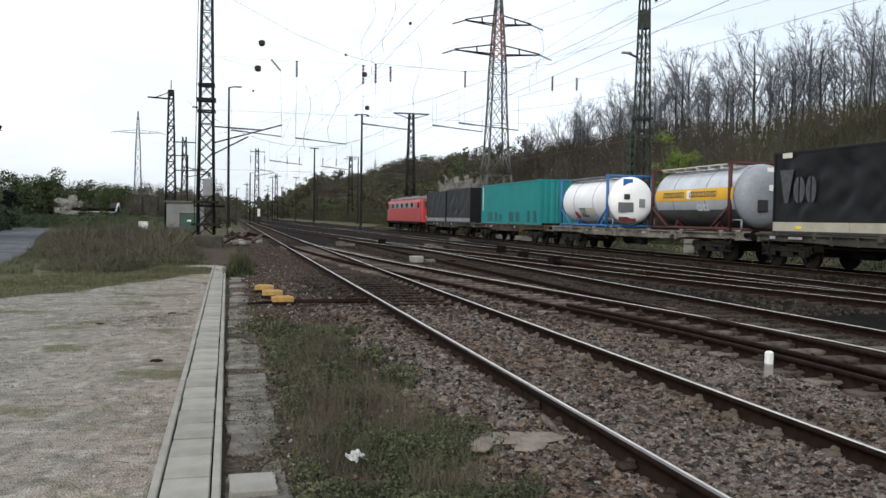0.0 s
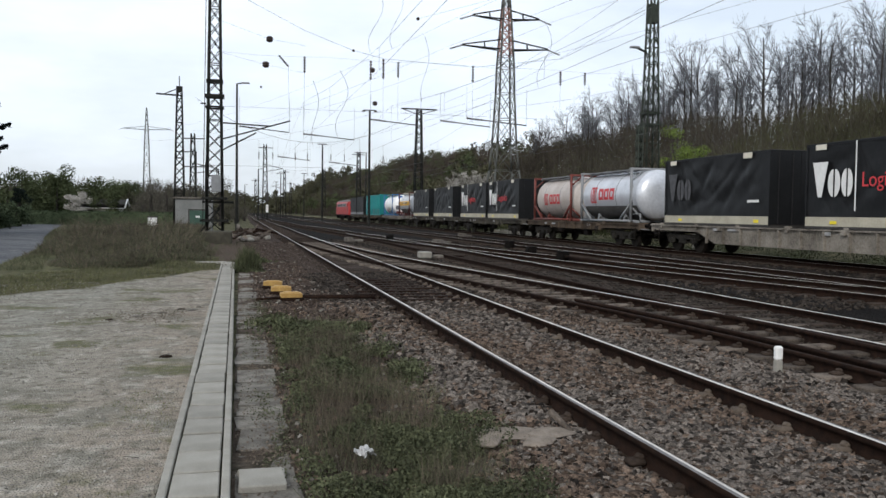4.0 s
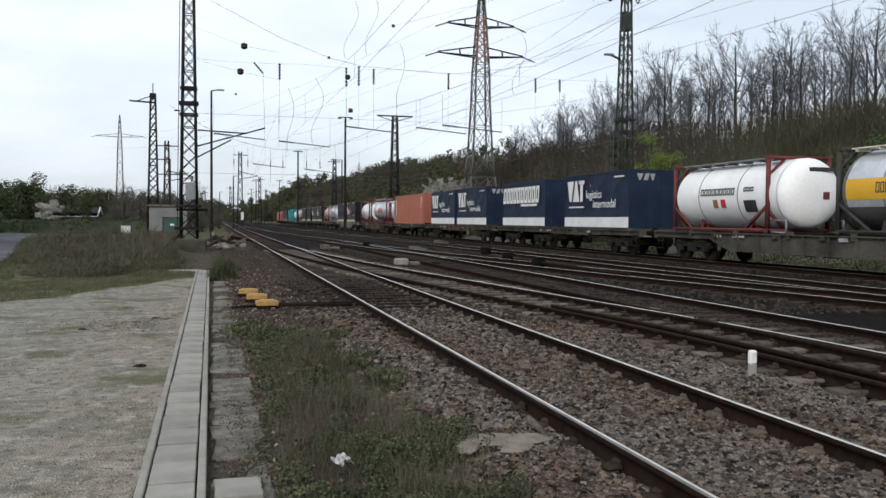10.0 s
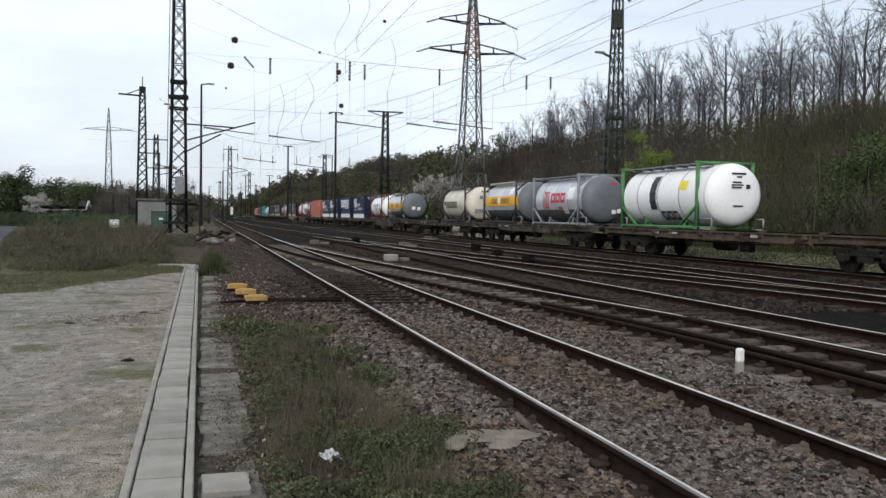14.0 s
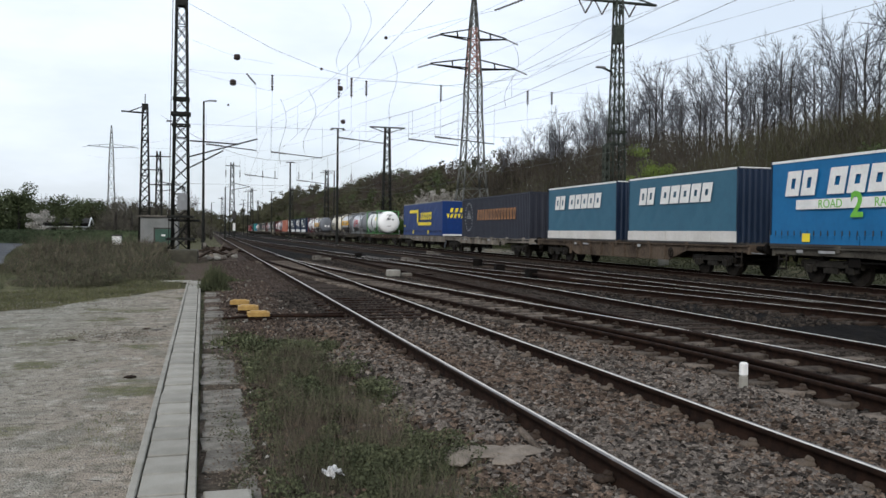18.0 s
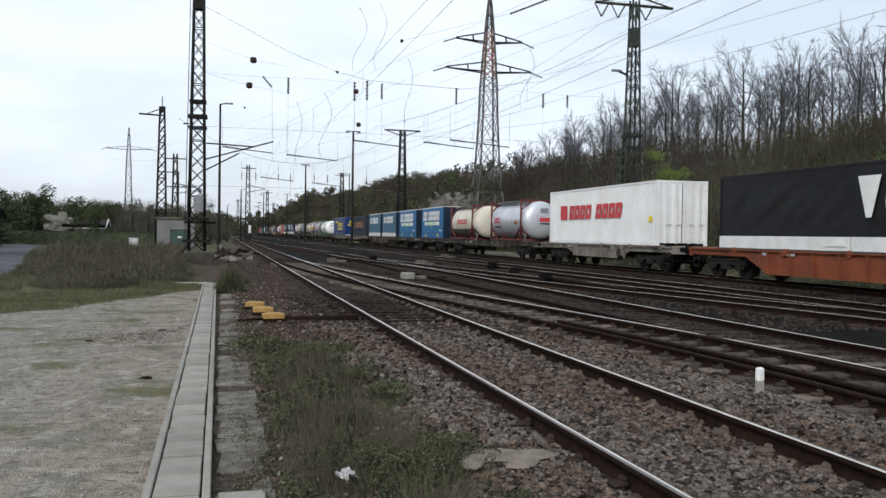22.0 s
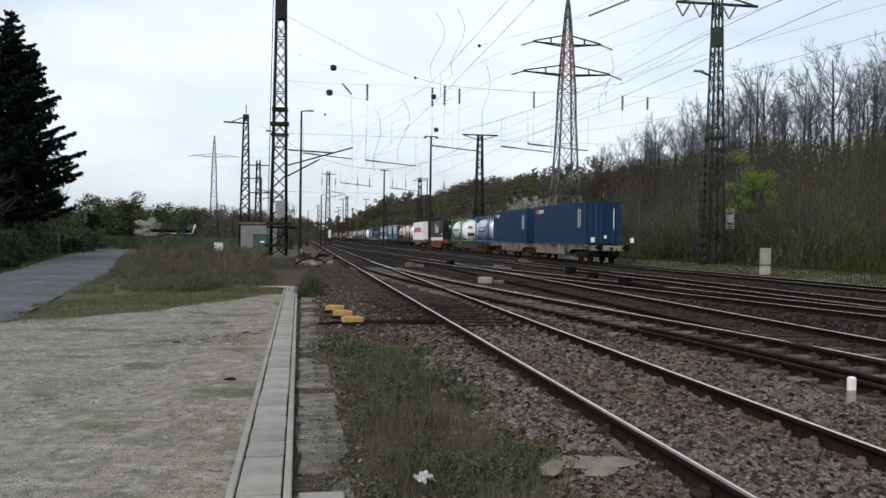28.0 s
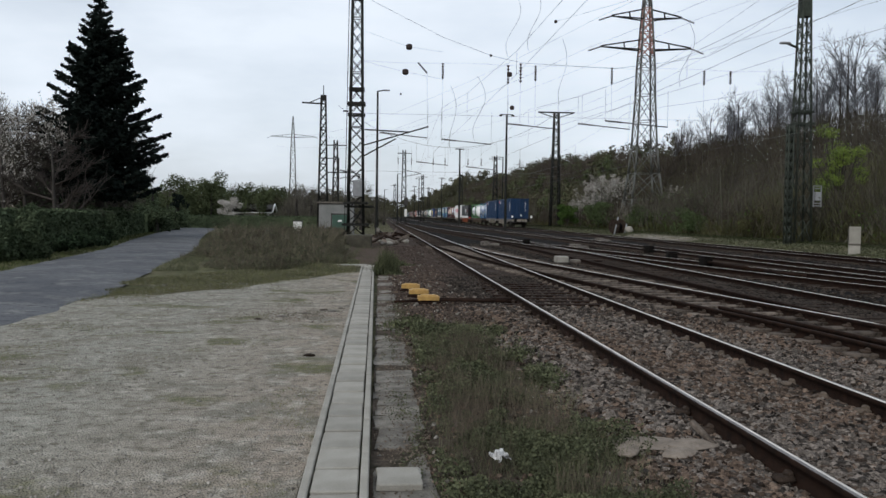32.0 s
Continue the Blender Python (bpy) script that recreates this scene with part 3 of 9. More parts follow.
def make_rail(name, line, z, parent, label="", worn=True, inner=1, wide=False):
    """A rail swept along a line of (x, y); its running surface is worn bright."""
    pr = rail_profile()
    n = len(pr)
    V, F = [], []
    for k, (x, y) in enumerate(line):
        a = Vector(line[max(k - 1, 0)])
        b = Vector(line[min(k + 1, len(line) - 1)])
        d = (b - a).normalized()
        nx, ny = d.y, -d.x
        for px_, pz in pr:
            V.append((x + nx * px_, y + ny * px_, z - 0.168 + pz))
    mi = []
    for k in range(len(line) - 1):
        for j in range(n):
            F.append((k * n + j, k * n + (j + 1) % n, (k + 1) * n + (j + 1) % n, (k + 1) * n + j))
            mi.append((1 if wide or j == (7 if inner < 0 else 8) else 2) if j in (7, 8) and worn else 0)
    ob = from_arrays(name, V, F, [M["rust_rail"], M["bright_rail"], M["dull_rail"]], parent, label)
    ob.data.polygons.foreach_set("material_index", mi)
    return ob


def offset_line(cf, off, y0, y1, step):
    out = []
    n = max(2, int((y1 - y0) / step) + 1)
    for y in np.linspace(y0, y1, n):
        s = (cf(y + 0.5) - cf(y - 0.5))
        k = 1 / math.sqrt(1 + s * s)
        out.append((cf(y) + off * k, y - off * s * k))
    return out


def c_near(y):
    return 3.56


def c_branch(y):
    if y > 55:
        return 3.56
    if y > 24:
        return 3.56 + 0.001915 * (55 - y) ** 2
    if y > 13:
        return 5.4 + 0.126 * (24 - y)
    d = min(13 - y, 5.0)
    return 6.786 + 0.126 * (d - d * d / 10)


def c_third(y):
    return 8.48 - 0.045 * max(0, min(y - 58, 50)) - 0.02 * max(0, min(y - 108, 60))


def c_link(y):
    d = max(0, 62 - y)
    if y > 18:
        return 8.32 + 0.045 * min(d, 44) + 0.001387 * d * d
    return 12.985 + 0.16 * (18 - y)


def c_fourth(y):
    return 14.7 - 0.016 * max(0, min(y - 20, 160))


def c_far(y):
    return 19.05


M["clip"] = mat("rusty_fastening", (0.105, 0.083, 0.064), (0.048, 0.037, 0.029), 0.9, scale=9, fine=60, bump=0.4, rand=0.25)
sleeper_bm = bmesh.new()
box(sleeper_bm, 0, 0, -0.075, 2.5, 0.25, 0.15, 0.015)
sleeper_mesh = bpy.data.meshes.new("sleeper")
sleeper_bm.to_mesh(sleeper_mesh)
sleeper_bm.free()
sleeper_mesh.materials.append(M["sleeper"])
pale_mesh = sleeper_mesh.copy()
for v in pale_mesh.vertices:
    v.co.x = v.co.x * 1.16 + 0.34   # long turnout timbers
pale_mesh.materials.clear()
pale_mesh.materials.append(M["sleeper_pale"])
clip_bm = bmesh.new()
for sx in (-1, 1):
    box(clip_bm, sx * 0.11, 0, 0.02, 0.13, 0.13, 0.05, 0.02)
    box(clip_bm, sx * 0.075, 0, 0.05, 0.05, 0.08, 0.05, 0.015)
    tube(clip_bm, (sx * 0.1, 0, 0.0), (sx * 0.1, 0, 0.06), 0.016, seg=6)
clip_mesh = bpy.data.meshes.new("rail_clip")
clip_bm.to_mesh(clip_mesh)
clip_bm.free()
clip_mesh.materials.append(M["clip"])
dark_clip_mesh = clip_mesh.copy()
dark_clip_mesh.materials.clear()
dark_clip_mesh.materials.append(M["sleeper"])


def make_track(name, cf, z, y0, y1, near0, near1, label, pitch=0.63, show=0.0, mesh=None, clips=(0, 0), worn=(True, True), half=0.7525):
    tr = empty(name)
    tagged(tr, label, "railway track", group="tracks of the yard", kind="structure")
    for off, wn_ in zip((-half, half), worn):
        make_rail("rail", offset_line(cf, off, y0, y1, 1.5), z, tr, worn=wn_, inner=off, wide=not 0.8 < half < 0.84)
    y = near0
    while y < near1:
        s = new("sleeper", mesh or sleeper_mesh)
        s.parent = tr
        a = math.degrees(math.atan2(-(cf(y + 0.5) - cf(y - 0.5)), 1))
        s.matrix_basis = pose(cf(y) + rng.uniform(-0.03, 0.03), y, z - 0.17 + show + rng.uniform(-0.008, 0.008), rng.uniform(-0.6, 0.6), 0, a + rng.uniform(-1, 1))
        if clips[0] <= y <= clips[1]:
            for off in (-half, half):
                c = new("rail_clip", clip_mesh if half > 0.8 and off > 0 else dark_clip_mesh)
                c.parent = s
                c.matrix_basis = pose(off, 0, 0.012 if half > 0.8 else -0.01, rng.uniform(-4, 4), 0, rng.uniform(-8, 8))
        y += pitch
    # far sleepers, joined
    V, F = [], []
    y = near1
    corner = [(-1.25, -0.125, -0.1), (1.25, -0.125, -0.1), (1.25, 0.125, -0.1), (-1.25, 0.125, -0.1), (-1.25, -0.125, 0), (1.25, -0.125, 0), (1.25, 0.125, 0), (-1.25, 0.125, 0)]
    while y < min(y1, 190):
        b = len(V)
        V += [(cf(y) + c[0], y + c[1], z - 0.17 + show + c[2]) for c in corner]
        F += [(b + 4, b + 5, b + 6, b + 7), (b, b + 1, b + 5, b + 4), (b + 1, b + 2, b + 6, b + 5), (b + 2, b + 3, b + 7, b + 6), (b + 3, b, b + 4, b + 7)]
        y += pitch
    if V:
        ob = from_arrays("far_sleepers", V, F, M["sleeper"], tr)
        ob["kind"] = "stuff"
    return tr


near_track = make_track("track_near", c_near, 0.17, -40, 420, -6, 40, "rusty single track with worn bright rails on stone ballast", show=0.005, clips=(2, 26), half=0.8225)
branch_track = make_track("track_branch", c_branch, 0.172, -40, 55, -6, 48, "branching track of a turnout with brown timber sleepers", show=0.06, mesh=pale_mesh, clips=(4, 20), worn=(False, True))
third_track = make_track("track_middle", c_third, 0.175, -60, 420, 8, 60, "middle yard track with brown sleepers and one bright rail", show=0.04, worn=(False, True), half=0.85)
fourth_track = make_track("track_inner", c_fourth, 0.2, -60, 420, 10, 60, "inner yard track on dark ballast", show=0.04)
far_track = make_track("track_far", c_far, 0.27, -430, 900, 14, 70, "far running track that carries the goods train", show=0.04)
# guard rails at the crossing nose
make_rail("guard_rail", offset_line(c_near, -0.74, 17, 24, 1.0), 0.17, near_track, worn=False)
make_rail("guard_rail", offset_line(c_branch, 0.67, 6, 22, 1.0), 0.172, branch_track, worn=False)
make_rail("guard_rail", offset_line(c_branch, -0.4, 4, 15, 1.0), 0.172, branch_track, worn=False)
# second turnout: middle to inner track
link_track = make_track("track_link", c_link, 0.178, 2, 62, 6, 60, "linking track between two yard tracks", show=0.03, worn=(True, True))

# ---- the goods train ----
SPEED = 15.75
TRAIN_X, RAIL_Z = 19.05, 0.27
MOVERS = []   # (thing, place along the train)
WHEELS = {0: [], 1: []}


def mover(ob, u):
    ob.matrix_basis = pose(TRAIN_X, u, RAIL_Z)
    MOVERS.append((ob, u))
    return ob


def shared(fn):
    store = {}

    def get(*key):
        if key not in store:
            store[key] = fn(*key)
        return store[key]
    return get


def mesh_of(bm, name, material, smooth=False):
    me = bpy.data.meshes.new(name)
    bm.to_mesh(me)
    bm.free()
    me.materials.append(material)
    if smooth:
        me.polygons.foreach_set("use_smooth", [True] * len(me.polygons))
    return me


@shared
def wheelset_mesh():
    bm = bmesh.new()
    for s in (-1, 1):
        lathe(bm, [(s * 0.79, 0.455), (s * 0.7, 0.46), (s * 0.69, 0.49), (s * 0.665, 0.49), (s * 0.66, 0.3), (s * 0.69, 0.12)] if s > 0 else [(-0.69, 0.12), (-0.66, 0.3), (-0.665, 0.49), (-0.69, 0.49), (-0.7, 0.46), (-0.79, 0.455)], "X", 20)
        for k in range(6):
            t = k * math.pi / 3
            box(bm, s * 0.795, 0.28 * math.cos(t), 0.28 * math.sin(t), 0.015, 0.07, 0.07)
    tube(bm, (-0.95, 0, 0), (0.95, 0, 0), 0.075, seg=10)
    return mesh_of(bm, "wheelset", M["wheel"])


@shared
def bogie_frame_mesh():
    bm = bmesh.new()
    for s in (-1, 1):
        box(bm, s * 1.0, 0, 0.62, 0.12, 1.3, 0.2, 0.02)
        box(bm, s * 1.0, 0, 0.44, 0.1, 0.62, 0.18, 0.02)
        for e in (-1, 1):
            box(bm, s * 1.0, e * 0.9, 0.68, 0.12, 0.75, 0.13, 0.02)
            box(bm, s * 1.02, e * 0.9, 0.47, 0.18, 0.26, 0.26, 0.03)
            for q in (-0.2, 0.2):
                tube(bm, (s * 1.02, e * 0.9 + q, 0.4), (s * 1.02, e * 0.9 + q, 0.66), 0.065, seg=8)
            box(bm, s * 1.0, e * 1.27, 0.6, 0.1, 0.06, 0.2)
    box(bm, 0, 0, 0.62, 2.0, 0.36, 0.22, 0.02)
    for e in (-1, 1):
        box(bm, 0, e * 1.25, 0.62, 2.0, 0.1, 0.12, 0.01)
        box(bm, 0, e * 0.38, 0.42, 1.9, 0.08, 0.1)
    return mesh_of(bm, "bogie", mat("dusty_bogie_steel", (0.034, 0.031, 0.026), (0.009, 0.008, 0.007), 0.75, 0.1, scale=3, fine=20, bump=0.3, spec=0.1))


def add_bogie(parent, y):
    b = new("bogie", bogie_frame_mesh())
    b.parent = parent
    b.matrix_basis = pose(0, y, 0)
    for k, e in enumerate((0.9, -0.9)):
        w = new("wheelset", wheelset_mesh())
        w.parent = b
        w.matrix_basis = pose(0, e, 0.46)
        WHEELS[k].append(w)
    return b


@shared
def buffer_mesh():
    bm = bmesh.new()
    lathe(bm, [(0, 0.09), (0.3, 0.09), (0.3, 0.06), (0.56, 0.06), (0.56, 0.2), (0.6, 0.22), (0.63, 0.19)], "Y", 14)
    return mesh_of(bm, "buffer", M["steel_dark"])


def make_wagon(u0, u1, paint, label, bogies, belly=0.0, deck=1.12, posts=True, pocket=False):
    """A container flat wagon, buffer face to buffer face from u0 (front) back to u1."""
    L = u0 - u1
    w = empty("container_wagon")
    tagged(w, label, "railway wagon", group="wagons of the goods train")
    H = L / 2 - 0.62
    ys = sorted(b - (u0 + u1) / 2 for b in bogies)
    for s in (-1, 1):
        bm = bmesh.new()
        # side sill with a deepened belly between the bogies
        x0 = s * 1.22
        top = deck
        pts = [(-H, top), (-H, top - 0.24)]
        for a, b in zip(ys, ys[1:]):
            if b - a > 6:
                pts += [(a + 1.5, top - 0.26), (a + 2.8, top - 0.26 - belly), (b - 2.8, top - 0.26 - belly), (b - 1.5, top - 0.26)]
        pts += [(H, top - 0.24), (H, top)]
        va = [bm.verts.new((x0, y, z)) for y, z in pts]
        vb = [bm.verts.new((x0 - s * 0.05, y, z)) for y, z in pts]
        # split the ngon into quads against the top edge
        ta = [bm.verts.new((x0, y, top)) for y, z in pts[1:-1]]
        tb = [bm.verts.new((x0 - s * 0.05, y, top)) for y, z in pts[1:-1]]
        for k in range(len(ta) - 1):
            if abs(pts[k + 2][0] - pts[k + 1][0]) > 1e-6:
                bm.faces.new((ta[k], ta[k + 1], va[k + 2], va[k + 1]))
                bm.faces.new((tb[k], tb[k + 1], vb[k + 2], vb[k + 1]))
                bm.faces.new((va[k + 1], va[k + 2], vb[k + 2], vb[k + 1]))
                bm.faces.new((ta[k], ta[k + 1], tb[k + 1], tb[k]))
        bmesh.ops.delete(bm, geom=[v for v in bm.verts if not v.link_faces], context="VERTS")
        bmesh.ops.recalc_face_normals(bm, faces=bm.faces)
        box(bm, x0 + s * 0.02, 0, top - 0.025, 0.14, 2 * H, 0.05)
        part("side_sill", bm, paint, w)
        y = -H + 0.9
        while y < H - 0.5:
            d = min(abs(y - b) for b in ys)
            if d > 1.9:
                bm = bmesh.new()
                box(bm, x0 + s * 0.045, y, top - 0.16 - belly * 0.5, 0.09, 0.07, 0.24 + belly * 0.9)
                part("sill_rib", bm, paint, w)
                if posts and int(y * 7) % 3 == 0:
                    bm = bmesh.new()
                    box(bm, x0 + s * 0.06, y + 0.25, top - 0.1, 0.1, 0.2, 0.15, 0.01)
                    part("stake_pocket", bm, paint, w)
            y += 1.15
    bm = bmesh.new()
    box(bm, 0, 0, deck - 0.2, 0.55, 2 * H, 0.34, 0.02)
    for y in np.arange(-H + 0.1, H, 1.6):
        box(bm, 0, y, deck - 0.12, 2.4, 0.14, 0.14)
    part("centre_beam", bm, M["steel_dark"], w)
    for e in (-1, 1):
        bm = bmesh.new()
        box(bm, 0, e * (H - 0.06), deck - 0.14, 2.5, 0.14, 0.34, 0.02)
        box(bm, 0, e * (H - 0.4), deck - 0.02, 2.4, 0.6, 0.04)
        part("headstock", bm, paint, w)
        for s in (-1, 1):
            b = new("buffer", buffer_mesh())
            b.parent = w
            b.matrix_basis = pose(s * 0.875, e * H, 1.02, 0, 0, 0 if e > 0 else 180)
        bm = bmesh.new()
        tube(bm, (0, e * H, 1.0), (0, e * (H + 0.45), 0.98), 0.05)
        box(bm, 0, e * (H + 0.4), 0.8, 0.08, 0.06, 0.4)
        part("coupling", bm, M["steel_dark"], w)
        bm = bmesh.new()
        tube(bm, (0.45, e * (H + 0.02), 0.95), (0.38, e * (H + 0.25), 0.62), 0.03)
        part("brake_hose", bm, M["steel_dark"], w)
    for b in ys:
        add_bogie(w, b)
    for s in (-1, 1):
        for e in (-1, 1):
            y = e * (H - 0.55)
            bar_part("corner_step", [((s * 1.25, y - 0.18, deck - 0.2), (s * 1.25, y - 0.18, 0.42)), ((s * 1.25, y + 0.18, deck - 0.2), (s * 1.25, y + 0.18, 0.42)), ((s * 1.25, y - 0.2, 0.42), (s * 1.25, y + 0.2, 0.42), 0.03), ((s * 1.25, y - 0.2, 0.72), (s * 1.25, y + 0.2, 0.72), 0.025)], 0.016, M["wheel"], w)
            bar_part("shunter_rail", [((s * 1.15, e * (H + 0.02), deck - 0.25), (s * 0.6, e * (H + 0.3), deck - 0.3)), ((s * 0.6, e * (H + 0.3), deck - 0.3), (s * 0.6, e * H, deck - 0.3))], 0.018, M["frame_grey"], w)
    for k, y in enumerate(np.arange(-H + 1.0, H - 0.6, 2.9)):
        bm = bmesh.new()
        box(bm, -1.2, y, deck + 0.035, 0.16, 0.22, 0.07, 0.01)
        box(bm, -1.27, y, deck - 0.06, 0.05, 0.16, 0.18, 0.008)
        part("container_lock", bm, paint, w)
    hw = bmesh.new()
    lathe(hw, [(-0.02, 0.17), (0.0, 0.21), (0.02, 0.17)], "X", 16, (-1.3, ys[0] + 2.5, deck - 0.36))
    bmesh.ops.delete(hw, geom=[f for f in hw.faces if len(f.verts) > 4], context="FACES")
    for k in range(4):
        t = k * math.pi / 4
        tube(hw, (-1.3, ys[0] + 2.5 - 0.18 * math.cos(t), deck - 0.36 - 0.18 * math.sin(t)), (-1.3, ys[0] + 2.5 + 0.18 * math.cos(t), deck - 0.36 + 0.18 * math.sin(t)), 0.012, seg=5)
    part("brake_handwheel", hw, M["wheel"], w)
    mid = [(a + b) / 2 for a, b in zip(ys, ys[1:]) if b - a > 6]
    for m in mid:
        bm = bmesh.new()
        lathe(bm, [(-0.55, 0.02), (-0.55, 0.19), (-0.45, 0.22), (0.45, 0.22), (0.55, 0.19), (0.55, 0.02)], "Y", 14, (-0.55, m + 0.7, 0.62))
        part("air_tank", bm, M["steel_dark"], w)
        bm = bmesh.new()
        box(bm, -0.95, m - 1.2, 0.62, 0.3, 0.5, 0.4, 0.02)
        tube(bm, (-1.1, m - 2.6, 0.72), (-1.1, m + 2.6, 0.72), 0.03, seg=6)
        box(bm, -1.13, m + 2.2, 0.72, 0.05, 0.45, 0.3, 0.01)
        part("brake_gear", bm, M["steel_dark"], w)
        for q, lw, lh in ((-2.0, 0.4, 0.11), (3.2, 0.7, 0.08), (4.4, 0.3, 0.1)):
            bm = bmesh.new()
            box(bm, -1.275, m + q, deck - 0.13, 0.012, lw, lh)
            part("marking_plate", bm, M["ink_faded"], w, "white stencilled marking plate")
    return mover(w, (u0 + u1) / 2)


SIDE = -1.0   # the near side of the train lies towards lower x


def ring_form(bm, x, y, z, w, h, stroke, slant):
    """A plain slanted four-sided ring, slightly proud of the near side."""
    def at(a, b):
        return (y - (a + slant * b * 2) * w, z + b * h)
    v = 0.5 * stroke * w / h
    outer = [(-0.5, -0.5), (0.5, -0.5), (0.5, 0.5), (-0.5, 0.5)]
    inner = [(-0.5 + stroke, -0.5 + v * 2), (0.5 - stroke, -0.5 + v * 2), (0.5 - stroke, 0.5 - v * 2), (-0.5 + stroke, 0.5 - v * 2)]
    o = [bm.verts.new((x - 0.004, *at(*p))) for p in outer]
    i = [bm.verts.new((x - 0.004, *at(*p))) for p in inner]
    for k in range(4):
        bm.faces.new((o[k], o[(k + 1) % 4], i[(k + 1) % 4], i[k]))


def strips(parent, name, material, x, items):
    """Flat painted marks on the near side: (y, z, width, height[, form]), slightly proud, each its own part.
    Forms: 0 bar, 1 disc, 2 slanted bar, 3 wedge, 4 half-height bar, 5 upright wedge, 6 slanted ring, 7 split disc."""
    for it in items:
        y, z, sy, sz = it[:4]
        form = it[4] if len(it) > 4 else 0
        bm = bmesh.new()
        if form == 6:
            ring_form(bm, x, y, z, sy, sz, 0.36, 0.12)
        elif form == 7:
            for a in (-1, 1):
                pts = [(a * (0.07 + 0.43 * math.cos(k * math.pi / 10)), 0.5 * math.sin(k * math.pi / 10)) for k in range(-5, 6)]
                for q in (-0.004, 0.004):
                    bm.faces.new([bm.verts.new((x + q, y + u * sy, z + v * sz)) for u, v in pts])
        elif form in (0, 4):
            box(bm, x, y, z - (sz * 0.19 if form == 4 else 0), 0.008, sy, sz * (0.62 if form == 4 else 1))
        else:
            if form == 1:
                pts = [(0.5 * math.cos(k * math.pi / 8), 0.5 * math.sin(k * math.pi / 8)) for k in range(16)]
            elif form == 2:
                pts = [(0.5, -0.5), (0.18, 0.5), (-0.5, 0.5), (-0.18, -0.5)]
            else:
                pts = [(0.5, 0.5), (-0.5, 0.5), (-0.12, -0.5), (0.12, -0.5)]
                if form == 5:
                    pts = [(-a, -b) for a, b in pts]
            for q in (-0.004, 0.004):
                bm.faces.new([bm.verts.new((x + q, y + a * sy, z + b * sz)) for a, b in pts])
        part(name, bm, material, parent)


def end_forms(parent, name, material, y, items):
    """Plain painted forms on a rear wall: (x, z, width, height, form)."""
    for x, z, w, h, form in items:
        bm = bmesh.new()
        if form == 1:
            pts = [(0.5 * math.cos(k * math.pi / 8), 0.5 * math.sin(k * math.pi / 8)) for k in range(16)]
        elif form == 2:
            pts = [(0.5, 0.5), (-0.18, 0.5), (-0.5, -0.5), (0.18, -0.5)]
        else:
            pts = [(0.5, 0.5), (-0.5, 0.5), (-0.12, -0.5), (0.12, -0.5)]
        for q in (-0.004, 0.004):
            bm.faces.new([bm.verts.new((x + a * w, y + q, z + b * h)) for a, b in pts])
        part(name, bm, material, parent)


def letter_blocks(y_front, y_rear, z0, z1, n, gap=0.22):
    """A brand name drawn as n plain forms, read from the front end backwards."""
    w = (y_front - y_rear) / n
    return [(y_front - (k + 0.5) * w, (z0 + z1) / 2, w * (1 - gap), z1 - z0, 6) for k in range(n)]


def lettered(parent, words, size, y, z, x, material, bold=0.0):
    """Words on the near side, in the built-in font."""
    cu = bpy.data.curves.new("lettering", "FONT")
    cu.body, cu.size, cu.extrude, cu.offset = words, size, 0.004, bold
    tmp = new("tmp", cu)
    dg = bpy.context.evaluated_depsgraph_get()
    me = bpy.data.meshes.new_from_object(tmp.evaluated_get(dg))
    bpy.data.objects.remove(tmp)
    bpy.data.curves.remove(cu)
    me.materials.clear()
    ob = link_mesh("lettering", me, material, parent)
    ob.matrix_basis = Matrix(((0, 0, -1, x), (-1, 0, 0, y), (0, 1, 0, z), (0, 0, 0, 1)))
    return ob


def corrugated(bm, x, y0, y1, z0, z1, along, pitch=0.28, depth=0.036, out=-1):
    """A corrugated sheet: along 'y' at a fixed x, or along 'x' at a fixed y."""
    n = int((y1 - y0) / pitch)
    pitch = (y1 - y0) / n
    pts = []
    for k in range(n):
        a = y0 + k * pitch
        pts += [(a, 0), (a + pitch * 0.28, 0), (a + pitch * 0.5, 1), (a + pitch * 0.78, 1)]
    pts.append((y1, 0))
    prev = None
    for a, d in pts:
        o = x - out * depth * d
        lo, hi = ((o, a, z0), (o, a, z1)) if along == "y" else ((a, o, z0), (a, o, z1))
        cur = (bm.verts.new(lo), bm.verts.new(hi))
        if prev:
            bm.faces.new((prev[0], cur[0], cur[1], prev[1]))
        prev = cur


